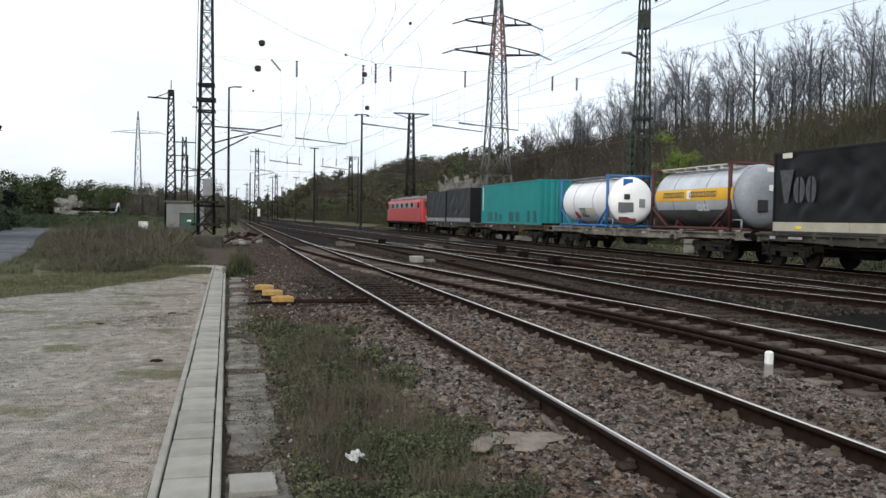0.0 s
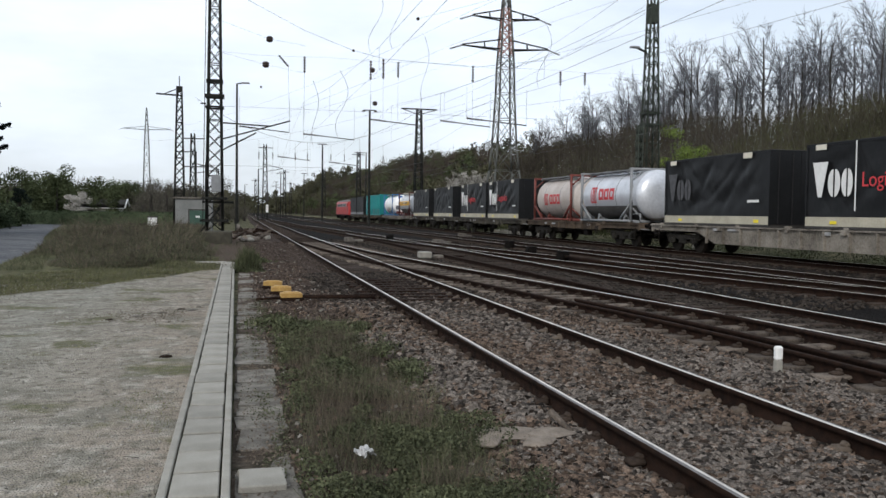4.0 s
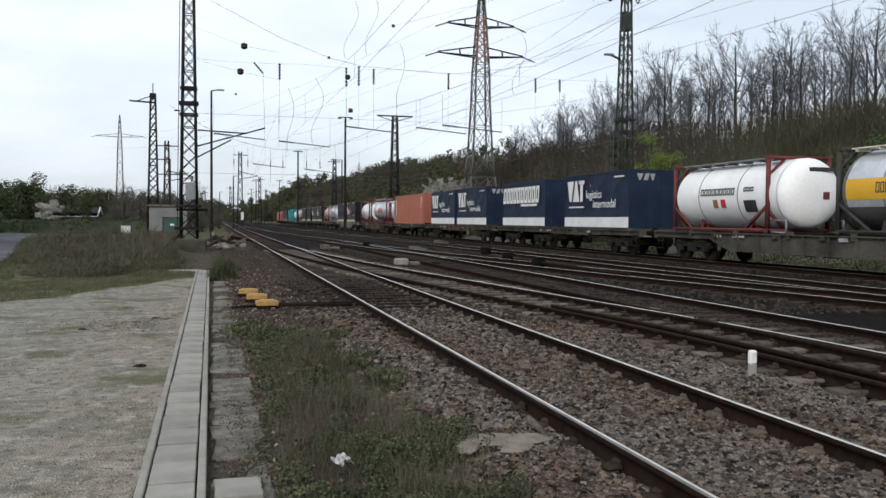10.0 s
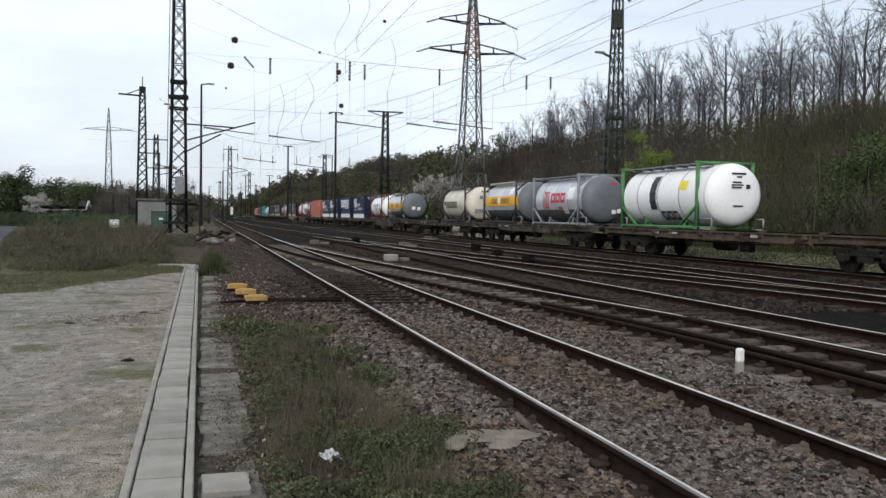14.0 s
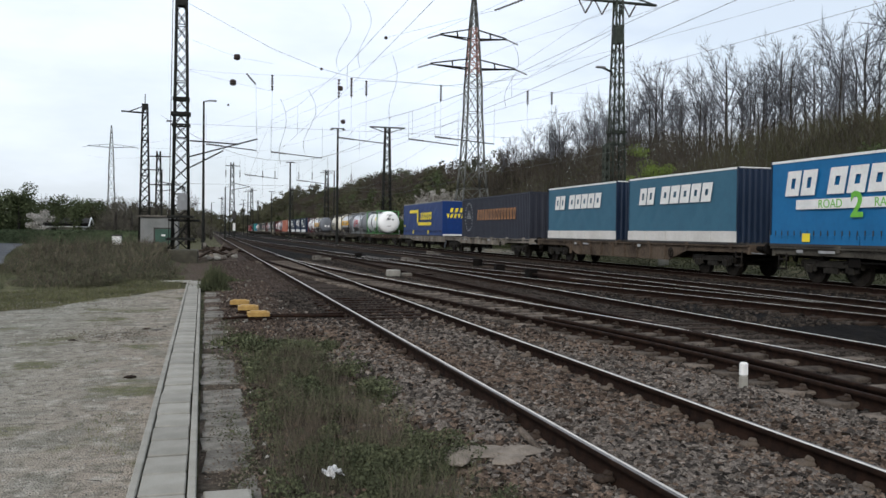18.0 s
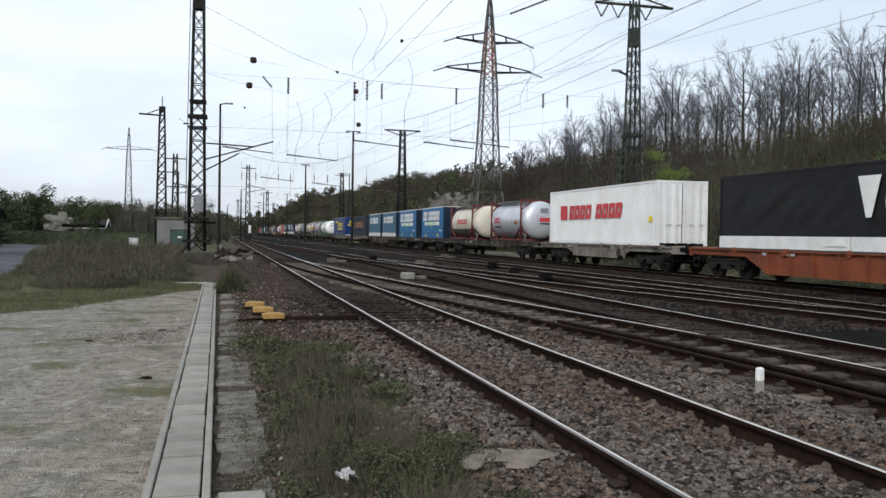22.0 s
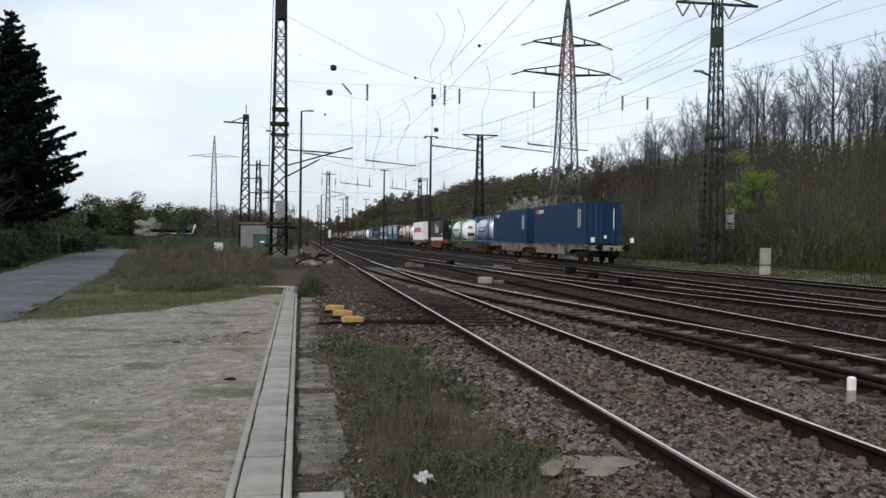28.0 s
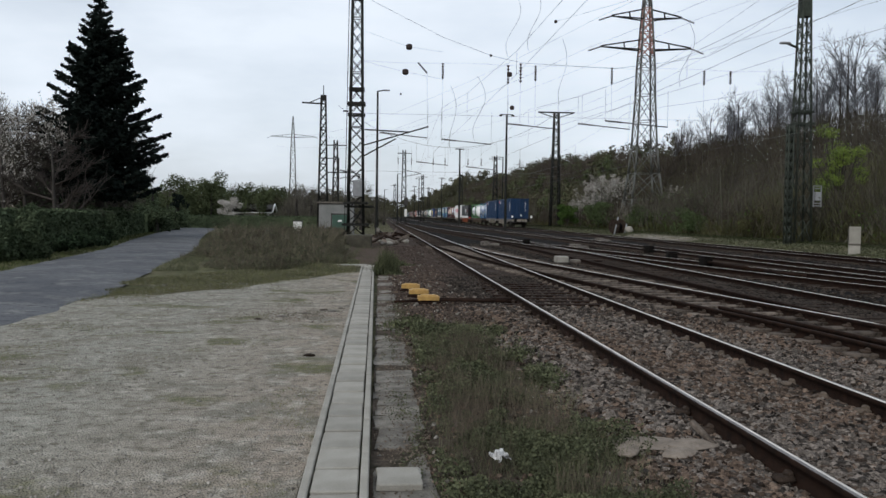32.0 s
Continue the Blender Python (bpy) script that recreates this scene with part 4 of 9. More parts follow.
def make_container(name, u0, L, H, paint, label, pitch=0.28, W=2.44, frame=None, base=1.15):
    c = empty(name)
    tagged(c, label, "freight container", group="containers on the goods train")
    h, z0, z1 = L / 2, base, base + H
    fr = frame or paint
    for s in (-1, 1):
        bm = bmesh.new()
        corrugated(bm, s * (W / 2 - 0.012), -h + 0.1, h - 0.1, z0 + 0.14, z1 - 0.08, "y", pitch, out=s)
        part("side_panel", bm, paint, c)
        bm = bmesh.new()
        box(bm, s * (W / 2 - 0.05), 0, z0 + 0.07, 0.1, L - 0.3, 0.14)
        box(bm, s * (W / 2 - 0.04), 0, z1 - 0.05, 0.08, L - 0.3, 0.08)
        part("side_rail", bm, fr, c)
    bm = bmesh.new()
    corrugated(bm, h - 0.02, -W / 2 + 0.08, W / 2 - 0.08, z0 + 0.14, z1 - 0.1, "x", 0.3, out=1)
    part("front_wall", bm, paint, c)
    for s in (-1, 1):
        bm = bmesh.new()
        corrugated(bm, -h + 0.02, min(s * 0.02, s * (W / 2 - 0.09)), max(s * 0.02, s * (W / 2 - 0.09)), z0 + 0.12, z1 - 0.1, "x", 0.3, 0.03, out=-1)
        d = part("door", bm, paint, c)
        bm = bmesh.new()
        for q in (0.3, 0.8):
            tube(bm, (s * q, -h - 0.03, z0 + 0.08), (s * q, -h - 0.03, z1 - 0.08), 0.022, seg=6)
            box(bm, s * q + 0.1, -h - 0.04, z0 + 0.95, 0.3, 0.02, 0.06)
            box(bm, s * q, -h - 0.03, z1 - 0.3, 0.1, 0.03, 0.08)
            box(bm, s * q, -h - 0.03, z0 + 0.3, 0.1, 0.03, 0.08)
        part("locking_bar", bm, fr, d)
    for sx in (-1, 1):
        for sy in (-1, 1):
            bm = bmesh.new()
            box(bm, sx * (W / 2 - 0.07), sy * (h - 0.08), (z0 + z1) / 2, 0.14, 0.16, H - 0.02, 0.01)
            for z in (z0 + 0.06, z1 - 0.06):
                box(bm, sx * (W / 2 - 0.08), sy * (h - 0.09), z, 0.17, 0.19, 0.12, 0.01)
            part("corner_post", bm, fr, c)
    bm = bmesh.new()
    for k in range(int(L / 0.5)):
        y = -h + 0.35 + k * 0.5
        box(bm, 0, y, z1 - 0.03, W - 0.2, 0.3, 0.04)
    box(bm, 0, 0, z1 - 0.05, W - 0.1, L - 0.2, 0.03)
    for s in (-1, 1):
        box(bm, 0, s * (h - 0.06), z1 - 0.06, W - 0.2, 0.1, 0.1)
    part("roof", bm, fr, c)
    bm = bmesh.new()
    box(bm, 0, 0, z0 + 0.06, W - 0.2, L - 0.1, 0.1)
    part("floor", bm, M["steel_dark"], c)
    return mover(c, u0 - h)


def tarp_sheet(bm, x, y0, y1, z0, z1, seed, amp):
    """A tarpaulin side with folds."""
    ny, nz = max(8, int((y1 - y0) / 0.11)), 24
    grid = []
    for a in range(ny + 1):
        row = []
        for b in range(nz + 1):
            y, z = y0 + (y1 - y0) * a / ny, z0 + (z1 - z0) * b / nz
            e = min(1, 6 * min(a, ny - a) / ny) * min(1, 4 * min(b, nz - b) / nz)
            f = noise.noise((y * 0.9 + z * 1.5 + seed * 9.1, z * 0.5 - y * 0.35, seed)) + 0.5 * noise.noise((y * 2.4 - z * 1.7, z * 1.3, seed + 4))
            for q, w in ((1.0, 1.0), (-0.8, 0.7)):
                crease = 1 - abs(noise.noise((y * 0.75 + z * q * 0.9 + seed * 3.7, (z - y * q) * 0.22, seed * 2.3 + q)))
                f += 1.3 * w * max(0.0, crease - 0.72) / 0.28 * (0.4 + 0.6 * a / ny)
            row.append(bm.verts.new((x + amp * f * e, y, z)))
        grid.append(row)
    for a in range(ny):
        for b in range(nz):
            bm.faces.new((grid[a][b], grid[a + 1][b], grid[a + 1][b + 1], grid[a][b + 1]))


def make_swap(name, u0, L, H, tarp, label, side=None, roof=None, end=None, seed=1, base=1.2, board=0.32, W=2.5, folds=0.03, ribbed=False, hooks=False):
    """A curtain-sided swap body: tarpaulin sides and roof, dropside boards below, a rear wall."""
    c = empty(name)
    tagged(c, label, "swap body", group="containers on the goods train")
    h, z0, z1 = L / 2, base, base + H
    side, roof, end = side or M["white"], roof or tarp, end or tarp
    zb = z0 + board
    for s in (-1, 1):
        bm = bmesh.new()
        tarp_sheet(bm, s * (W / 2 - 0.02), -h + 0.03, h - 0.03, zb - 0.04, z1 - 0.02, seed + s, folds)
        part("tarpaulin", bm, tarp, c, smooth=True)
        if board > 0.1:
            k = max(2, round(L / (1.7 if ribbed else 3.6)))
            for q in range(k):
                bm = bmesh.new()
                box(bm, s * (W / 2 - 0.015), -h + (q + 0.5) * L / k, z0 + board / 2, 0.05, L / k - 0.05, board - 0.02, 0.006)
                part("dropside_board", bm, side, c)
        bm = bmesh.new()
        box(bm, s * (W / 2 - 0.03), 0, z0 - 0.02, 0.09, L, 0.08)
        part("sill", bm, M["frame_dark"], c)
        if hooks:
            bm = bmesh.new()
            y = -h + 0.2
            while y < h:
                box(bm, s * (W / 2 + 0.004), y, zb + 0.0, 0.012, 0.035, 0.26)
                y += 0.3
            part("tarp_straps", bm, M["frame_dark"], c)
    bm = bmesh.new()
    box(bm, 0, 0, z1 - 0.01, W - 0.04, L - 0.02, 0.05, 0.02)
    for s in (-1, 1):
        box(bm, s * (W / 2 - 0.03), 0, z1 - 0.03, 0.06, L, 0.07)
    part("roof", bm, roof, c)
    for s in (-1, 1):
        bm = bmesh.new()
        if ribbed:
            corrugated(bm, s * (h - 0.02), -W / 2 + 0.05, W / 2 - 0.05, z0, z1 - 0.04, "x", 0.24, 0.03, out=s)
        else:
            box(bm, 0, s * (h - 0.02), (z0 + z1) / 2, W - 0.06, 0.04, H - 0.06)
            if s < 0:
                box(bm, 0, -h - 0.006, (z0 + z1) / 2, 0.03, 0.012, H - 0.1)
                for q in (-0.9, -0.35, 0.35, 0.9):
                    b2 = bmesh.new()
                    tube(b2, (q, -h - 0.02, z0 + 0.05), (q, -h - 0.02, z1 - 0.1), 0.014, seg=5)
                    part("door_bar", b2, end, c)
        part("end_wall" if s > 0 else "rear_door", bm, end, c)
    for sx in (-1, 1):
        for sy in (-1, 1):
            bm = bmesh.new()
            box(bm, sx * (W / 2 - 0.03), sy * (h - 0.03), (z0 + z1) / 2, 0.07, 0.07, H)
            part("corner_post", bm, end, c)
    bm = bmesh.new()
    box(bm, 0, 0, z0 - 0.02, W - 0.1, L - 0.05, 0.1)
    part("floor", bm, M["frame_dark"], c)
    return mover(c, u0 - h)


def make_tank(u0, L, frame, shell, end, label, R=1.19, H=2.59, W=2.5, base=1.15, band=None, rings=3, walkway=None, dark_belly=False, over=(0.0, 0.0), open_ends=False):
    """A tank container: a lagged cylinder with domed ends in a steel frame."""
    c = empty("tank_container")
    tagged(c, label, "tank container", group="containers on the goods train")
    h, z0, z1 = L / 2, base, base + H
    zc = z0 + H / 2 + 0.02
    b = h - 0.55
    bf, br = b + over[0], b + over[1]   # the shell may reach past its end frames
    bm = bmesh.new()
    lathe(bm, [(-br, R), (bf, R)], "Y", 36, (0, 0, zc))
    bmesh.ops.delete(bm, geom=[f for f in bm.faces if len(f.verts) > 4], context="FACES")
    part("shell", bm, shell, c, smooth=True)
    for s in (-1, 1):
        bm = bmesh.new()
        prof = [(s * ((bf if s > 0 else br) + 0.52 * math.sin(t) ** 1.0), max(0.02, R * math.cos(t) ** 0.62)) for t in np.linspace(0, math.pi / 2 - 0.01, 9)]
        if s < 0:
            prof = prof[::-1]
        lathe(bm, prof, "Y", 36, (0, 0, zc))
        part("dished_end", bm, end, c, smooth=True)
    for k in range(rings):
        y = -b + 2 * b * (k + 0.5) / rings
        bm = bmesh.new()
        lathe(bm, [(y - 0.03, R + 0.008), (y + 0.03, R + 0.008)], "Y", 36, (0, 0, zc))
        bmesh.ops.delete(bm, geom=[f for f in bm.faces if len(f.verts) > 4], context="FACES")
        part("tank_band", bm, M["frame_grey"], c, smooth=True)
    if over[1] > 0.3:
        for sx in (-1, 1):
            bar_part("rear_rail", [((sx * 1.1, -h, z0 + 0.42), (sx * 1.1, -h - over[1] + 0.1, z0 + 0.42)), ((sx * 1.1, -h - over[1] + 0.1, z0 + 0.42), (sx * 1.1, -h - over[1] + 0.1, z0 + 0.02)), ((sx * 1.1, -h - over[1] + 0.1, z0 + 0.02), (sx * 1.1, -h, z0 + 0.02))], 0.028, M["frame_grey"], c)
    if band:
        zlo, zhi = band
        bm = bmesh.new()
        for s in (-1, 1):
            prev = None
            for t in np.linspace(math.asin(max(-1, (zlo - H / 2) / R)), math.asin(min(1, (zhi - H / 2) / R)), 8):
                cur = [bm.verts.new((s * (R + 0.012) * math.cos(t), y, zc + (R + 0.012) * math.sin(t))) for y in (-br, bf)]
                if prev:
                    bm.faces.new((prev[0], prev[1], cur[1], cur[0]))
                prev = cur
        part("colour_band", bm, M["yellow_band"], c, "yellow painted band", smooth=True)
    # a darker sheet just outside the shell, round its lower part
    if dark_belly:
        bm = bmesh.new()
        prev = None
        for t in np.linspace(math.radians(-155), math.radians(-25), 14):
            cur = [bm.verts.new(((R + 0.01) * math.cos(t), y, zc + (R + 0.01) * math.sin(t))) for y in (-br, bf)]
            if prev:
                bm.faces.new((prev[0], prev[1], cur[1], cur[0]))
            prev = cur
        part("belly_plate", bm, M["dark_belly"], c, smooth=True)
    w = W / 2 - 0.06
    for sy in (-1, 1):
        fr = []
        y = sy * (h - 0.06)
        for sx in (-1, 1):
            fr.append(((sx * w, y, z0), (sx * w, y, z1), 0.055))
        fr += [((-w, y, z1 - 0.06), (w, y, z1 - 0.06), 0.055), ((-w, y, z0 + 0.07), (w, y, z0 + 0.07), 0.06)]
        if not open_ends:
            for sx in (-1, 1):
                fr += [((sx * w, y, z0 + 0.75), (sx * 0.45, y, z0 + 0.08), 0.045), ((sx * w, y, z1 - 0.65), (sx * 0.5, y, z1 - 0.06), 0.035)]
        bar_part("end_frame", fr, 0.06, frame, c)
    for sx in (-1, 1):
        for sy in (-1, 1):
            bm = bmesh.new()
            for z in (z0 + 0.06, z1 - 0.06):
                box(bm, sx * (W / 2 - 0.08), sy * (h - 0.09), z, 0.17, 0.18, 0.12, 0.01)
            part("corner_casting", bm, frame, c)
    fr = []
    for sx in (-1, 1):
        fr += [((sx * w, -h + 0.1, z0 + 0.09), (sx * w, h - 0.1, z0 + 0.09), 0.05)]
        for sy in (-1, 1):
            fr += [((sx * w, sy * (h - 0.1), z0 + 0.9), (sx * w * 0.98, sy * (h - 1.3), z0 + 0.12), 0.045)]
    bar_part("base_frame", fr, 0.05, frame, c)
    for y in (-b * 0.62, b * 0.62):
        bm = bmesh.new()
        box(bm, 0, y, z0 + 0.14, 1.7, 0.16, 0.24)
        for sx in (-1, 1):
            box(bm, sx * 0.75, y, z0 + 0.3, 0.12, 0.16, 0.3)
        part("saddle", bm, frame, c)
    bm = bmesh.new()
    box(bm, -0.62, 0, z1 - 0.05, 0.5, L - 0.35, 0.04)
    for y in np.arange(-h + 0.3, h - 0.2, 0.9):
        box(bm, -0.62, y, z1 - 0.1, 0.5, 0.05, 0.1)
    part("walkway", bm, walkway or M["frame_grey"], c)
    for y in (-0.5, 0.7):
        bm = bmesh.new()
        lathe(bm, [(0, 0.28), (0.12, 0.28), (0.14, 0.22)], "Z", 16, (0, y, z1 - 0.17))
        part("manhole_cover", bm, M["frame_grey"], c)
    bm = bmesh.new()
    box(bm, 0, -h + 0.3, z0 + 0.36, 0.6, 0.32, 0.4, 0.02)
    tube(bm, (0, -h + 0.1, z0 + 0.3), (0, -h + 0.5, z0 + 0.3), 0.09)
    part("outlet_valve_box", bm, M["frame_grey"], c)
    return mover(c, u0 - h)


def tank_marks(c, L, spec, R=1.19, H=2.59, base=1.15):
    """Plain marks that follow the tank's curve: (material, y_front, width, z_low, z_high, count)."""
    zc = base + H / 2 + 0.02
    def patch(bm, ya, yb, za, zb):
        ts = np.linspace(math.asin((za - H / 2) / R), math.asin((zb - H / 2) / R), 5)
        prev = None
        for t in ts:
            cur = [bm.verts.new((-(R + 0.018) * math.cos(t), y, zc + (R + 0.018) * math.sin(t))) for y in (ya, yb)]
            if prev:
                bm.faces.new((prev[0], prev[1], cur[1], cur[0]))
            prev = cur

    for material, yf, wid, zl, zh, n in spec:
        w = wid / abs(n)
        for k in range(abs(n)):
            bm = bmesh.new()
            a, b = yf - k * w, yf - (k + (1 if n == 1 else 0.84)) * w
            if n == 1:
                patch(bm, a, b, zl, zh)
            else:   # a plain ring
                g, hh = 0.26 * (a - b), min(0.26 * (a - b), 0.28 * (zh - zl))
                patch(bm, a, a - g, zl, zh)
                patch(bm, b + g, b, zl, zh)
                patch(bm, a - g, b + g, zl, zl + hh)
                patch(bm, a - g, b + g, zh - hh, zh)
            part("marking", bm, material, c)


def end_marks(c, L, items, R=1.19, base=1.15, H=2.59, over=0.0):
    """Plain plates on the rear dished end: (material, x, z, w, h)."""
    for material, x, z, w, hh in items:
        bm = bmesh.new()
        r2 = (x * x + (z - H / 2) ** 2) / (R * R)
        y = -(L / 2 - 0.55) - over - 0.52 * math.sqrt(max(0.0, 1 - r2 ** 1.6)) - 0.02
        box(bm, x, y, base + z, w, 0.03, hh)
        part("data_plate", bm, material, c)

# ---- the wagons, front to rear ----
GREY, BROWN, PALE = M["wagon_grey"], M["wagon_brown"], M["wagon_pale"]
make_wagon(79.3, 62.4, GREY, "grimy grey container wagon with two black swap bodies on it", [76.6, 65.1], 0.12)
make_wagon(62.4, 46.5, BROWN, "brown-grey container wagon under the teal container", [59.8, 49.2], 0.15)
make_wagon(46.5, 26.9, PALE, "pale-topped low container wagon under two tank containers", [43.6, 29.6], 0.08)
make_wagon(26.9, 7.1, GREY, "grimy articulated wagon under two black swap bodies", [24.9, 17.0, 9.4], 0.05)
make_wagon(7.1, -10.8, GREY, "grimy grey wagon under two black swap bodies", [4.0, -8.0], 0.1)
make_wagon(-10.8, -27.6, BROWN, "dark brown container wagon under two tank containers", [-13.6, -24.8], 0.1)
make_wagon(-27.6, -48.2, PALE, "rust-stained beige wagon with a deep fish-bellied sill", [-30.6, -45.2], 0.42)
make_wagon(-48.2, -69.3, BROWN, "rusty brown wagon with a deep fish-bellied sill", [-51.2, -66.4], 0.42)
make_wagon(-69.3, -85.3, GREY, "grey flat wagon under the faded orange container", [-72.2, -82.5], 0.1)
make_wagon(-85.3, -104.0, BROWN, "grimy wagon under two navy swap bodies", [-88.2, -101.0], 0.12)
make_wagon(-104.0, -124.6, GREY, "grimy grey wagon under two navy swap bodies", [-107.0, -112.0, -121.5], 0.05)
make_wagon(-124.6, -144.2, GREY, "grey fish-bellied wagon under two tank containers", [-127.8, -141.0], 0.4)
make_wagon(-144.2, -165.0, GREY, "half-empty grey wagon with a cream tank at its rear", [-147.2, -162.0], 0.06)
make_wagon(-165.0, -184.0, GREY, "grey low-sill wagon under two grey tanks", [-168.0, -181.0], 0.14)
make_wagon(-184.0, -203.5, BROWN, "half-empty brown wagon behind the green-framed tank", [-187.0, -200.5], 0.06)
make_wagon(-203.5, -238.4, PALE, "long low beige pocket wagon with a trailer and a container", [-206.5, -221.6, -235.4], 0.16)
make_wagon(-238.4, -258.9, BROWN, "rust-stained wagon with fish-bellied sill under faded blue swap bodies", [-241.4, -255.8], 0.4)
make_wagon(-258.9, -278.7, GREY, "grimy wagon under two bright blue swap bodies", [-262.0, -268.6, -275.8], 0.05)
make_wagon(-278.7, -299.6, GREY, "grey wagon under two red-framed tanks", [-281.6, -296.6], 0.1)
make_wagon(-299.6, -315.8, PALE, "dirty pale wagon under the white container", [-302.6, -312.8], 0.35)
make_wagon(-315.8, -335.6, M["wagon_orange"], "orange-red pocket wagon carrying a black trailer", [-318.6, -332.8], 0.56)
make_wagon(-335.6, -360.7, BROWN, "dark brown wagon under a green-framed and a blue-framed tank", [-338.8, -357.4], 0.42)
make_wagon(-360.7, -390.3, PALE, "rust-stained last wagon under two blue containers", [-363.6, -374.8, -387.2], 0.38)

# ---- the swap bodies, tanks and containers ----
T_, S_ = M["tarp_black"], M["white"]
NX = -1.272
make_swap("swap_body", 78.3, 7.2, 2.6, T_, "black tarpaulin swap body with grey boards behind the locomotive", side=M["frame_grey"], seed=2)
make_swap("swap_body", 70.7, 7.4, 2.65, T_, "black tarpaulin swap body with a creased side", side=M["frame_grey"], seed=3)
teal = make_container("container", 60.3, 12.19, 2.75, M["box_teal"], "teal steel container with dark teal panels along its foot", 0.22)
strips(teal, "painted_panel", mat("dark_teal_paint", (0.015, 0.1, 0.11), (0.02, 0.085, 0.09), 0.5), -1.245, [(y, 1.66, w, hh) for y, w, hh in ((3.9, 0.9, 0.6), (2.5, 0.5, 0.55), (1.5, 0.5, 0.3), (-0.8, 0.8, 0.6), (-2.1, 0.7, 0.55), (-4.2, 0.5, 0.7), (-5.3, 0.4, 0.7))])
strips(teal, "white_writing", M["ink_white"], -1.245, [(5.6, 2.9, 0.14, 1.7)])
tk = make_tank(44.7, 6.06, M["frame_blue"], M["tank_white"], M["tank_white"], "glossy white tank container in a blue frame", rings=2, open_ends=True, over=(0.2, 0.5))
tank_marks(tk, 6.06, [(M["ink_red"], 1.4, 0.5, 0.45, 0.75, 1), (M["ink_dark"], 0.6, 0.9, 0.5, 0.95, 3), (M["tank_cream"], -0.2, 1.2, 0.55, 0.95, 1)])
end_marks(tk, 6.06, [(M["ink_blue"], -0.3, 2.2, 0.5, 0.35), (M["tank_grey"], -0.45, 1.0, 0.8, 0.45), (M["ink_dark"], -0.4, 1.5, 0.3, 0.25), (M["frame_red"], -0.3, 0.4, 0.9, 0.25), (M["frame_grey"], 0.4, 1.2, 0.3, 0.4)], over=0.5)
tk = make_tank(34.1, 6.06, M["frame_maroon"], M["tank_steel"], mat("tank_end_grey", (0.27, 0.29, 0.32), (0.19, 0.205, 0.225), 0.4, scale=0.9, fine=9, bump=0.03), "silver tank container with a yellow band in a dark red frame", band=(1.15, 1.62), rings=2, walkway=M["tank_cream"], dark_belly=True, over=(0.2, 0.7), open_ends=True)
tank_marks(tk, 6.06, [(M["ink_dark"], 2.0, 1.7, 1.28, 1.5, 9), (M["ink_dark"], -0.1, 2.0, 1.28, 1.5, 10), (M["ink_white"], 0.1, 0.3, 1.22, 1.56, 1), (M["ink_white"], -0.6, 0.9, 0.75, 1.0, 2)])
end_marks(tk, 6.06, [(M["ink_white"], 0.1, 2.25, 0.3, 0.2), (M["ink_white"], 0.2, 1.6, 0.5, 0.22), (M["ink_dark"], -0.3, 0.95, 0.42, 0.42), (M["ink_dark"], 0.35, 1.15, 0.42, 0.42)], over=0.7)


def black_body(u0, L, label, seed, ghost=False, bright=True, boards=None):
    c = make_swap("swap_body", u0, L, 2.62, T_, label, side=boards or M["board_beige"], seed=seed, folds=0.05)
    h = L / 2
    if bright or ghost:
        k = M["ink_white"] if bright else mat("faded_white_lettering", (0.09, 0.09, 0.095), (0.05, 0.05, 0.054), 0.6, bump=0)
        strips(c, "painted_name", k, NX - 0.02, [(h - 0.75, 2.68, 0.72, 1.1, 3), (h - 1.4, 2.56, 0.56, 0.85, 7), (h - 1.98, 2.56, 0.5, 0.85, 7)])
    if bright:
        strips(c, "seam_strip", M["ink_white"], NX - 0.02, [(h - 2.35, 2.75, 0.05, 2.1)])
        lettered(c, "Logistics", 0.62, h - 2.6, 2.42, NX - 0.03, M["ink_red"])
    strips(c, "small_writing", M["ink_white"], NX - 0.012, [(-h + 0.9, 2.05, 0.7, 0.09)])
    strips(c, "roof_tag", M["tank_cream"], NX - 0.012, [(h - 0.75, 3.7, 0.5, 0.17), (-h + 1.3, 3.7, 0.55, 0.2)])
    strips(c, "yellow_label", M["ink_yellow"], NX - 0.012, [(-h + 0.7, 1.34, 0.3, 0.12), (h - 1.4, 1.34, 0.3, 0.1)])
    return c


black_body(25.4, 7.45, "black tarpaulin swap body with grey dropsides, faded lettering", 5, bright=False, ghost=True)
black_body(15.75, 7.3, "plain creased black tarpaulin swap body with grey dropsides", 6, bright=False)
black_body(5.65, 7.45, "black tarpaulin swap body with white painted blocks", 7)
black_body(-2.4, 7.15, "black tarpaulin swap body with bright white and red lettering", 8)
tk = make_tank(-12.5, 6.06, M["frame_orange"], M["tank_pinkish"], M["tank_pinkish"], "faded grey-pink tank container in an orange-red frame", rings=2)
tank_marks(tk, 6.06, [(M["ink_red"], 1.3, 0.62, 0.9, 1.55, -2), (M["ink_red"], 0.4, 1.7, 0.95, 1.5, 3)])
tk = make_tank(-20.0, 6.06, M["frame_grey"], M["tank_steel"], M["tank_steel"], "silver tank container with red blocks in a grey frame", rings=2, dark_belly=True, over=(0.25, 0.85))
tank_marks(tk, 6.06, [(M["ink_red"], 1.75, 0.75, 0.95, 1.75, -2), (M["ink_red"], 0.75, 1.9, 1.1, 1.65, 3)])
black_body(-29.4, 7.45, "black tarpaulin swap body with faded lettering on a beige wagon", 9, bright=False, ghost=True)
c = black_body(-38.8, 7.2, "black tarpaulin swap body with bold white blocks and yellow tags", 10)
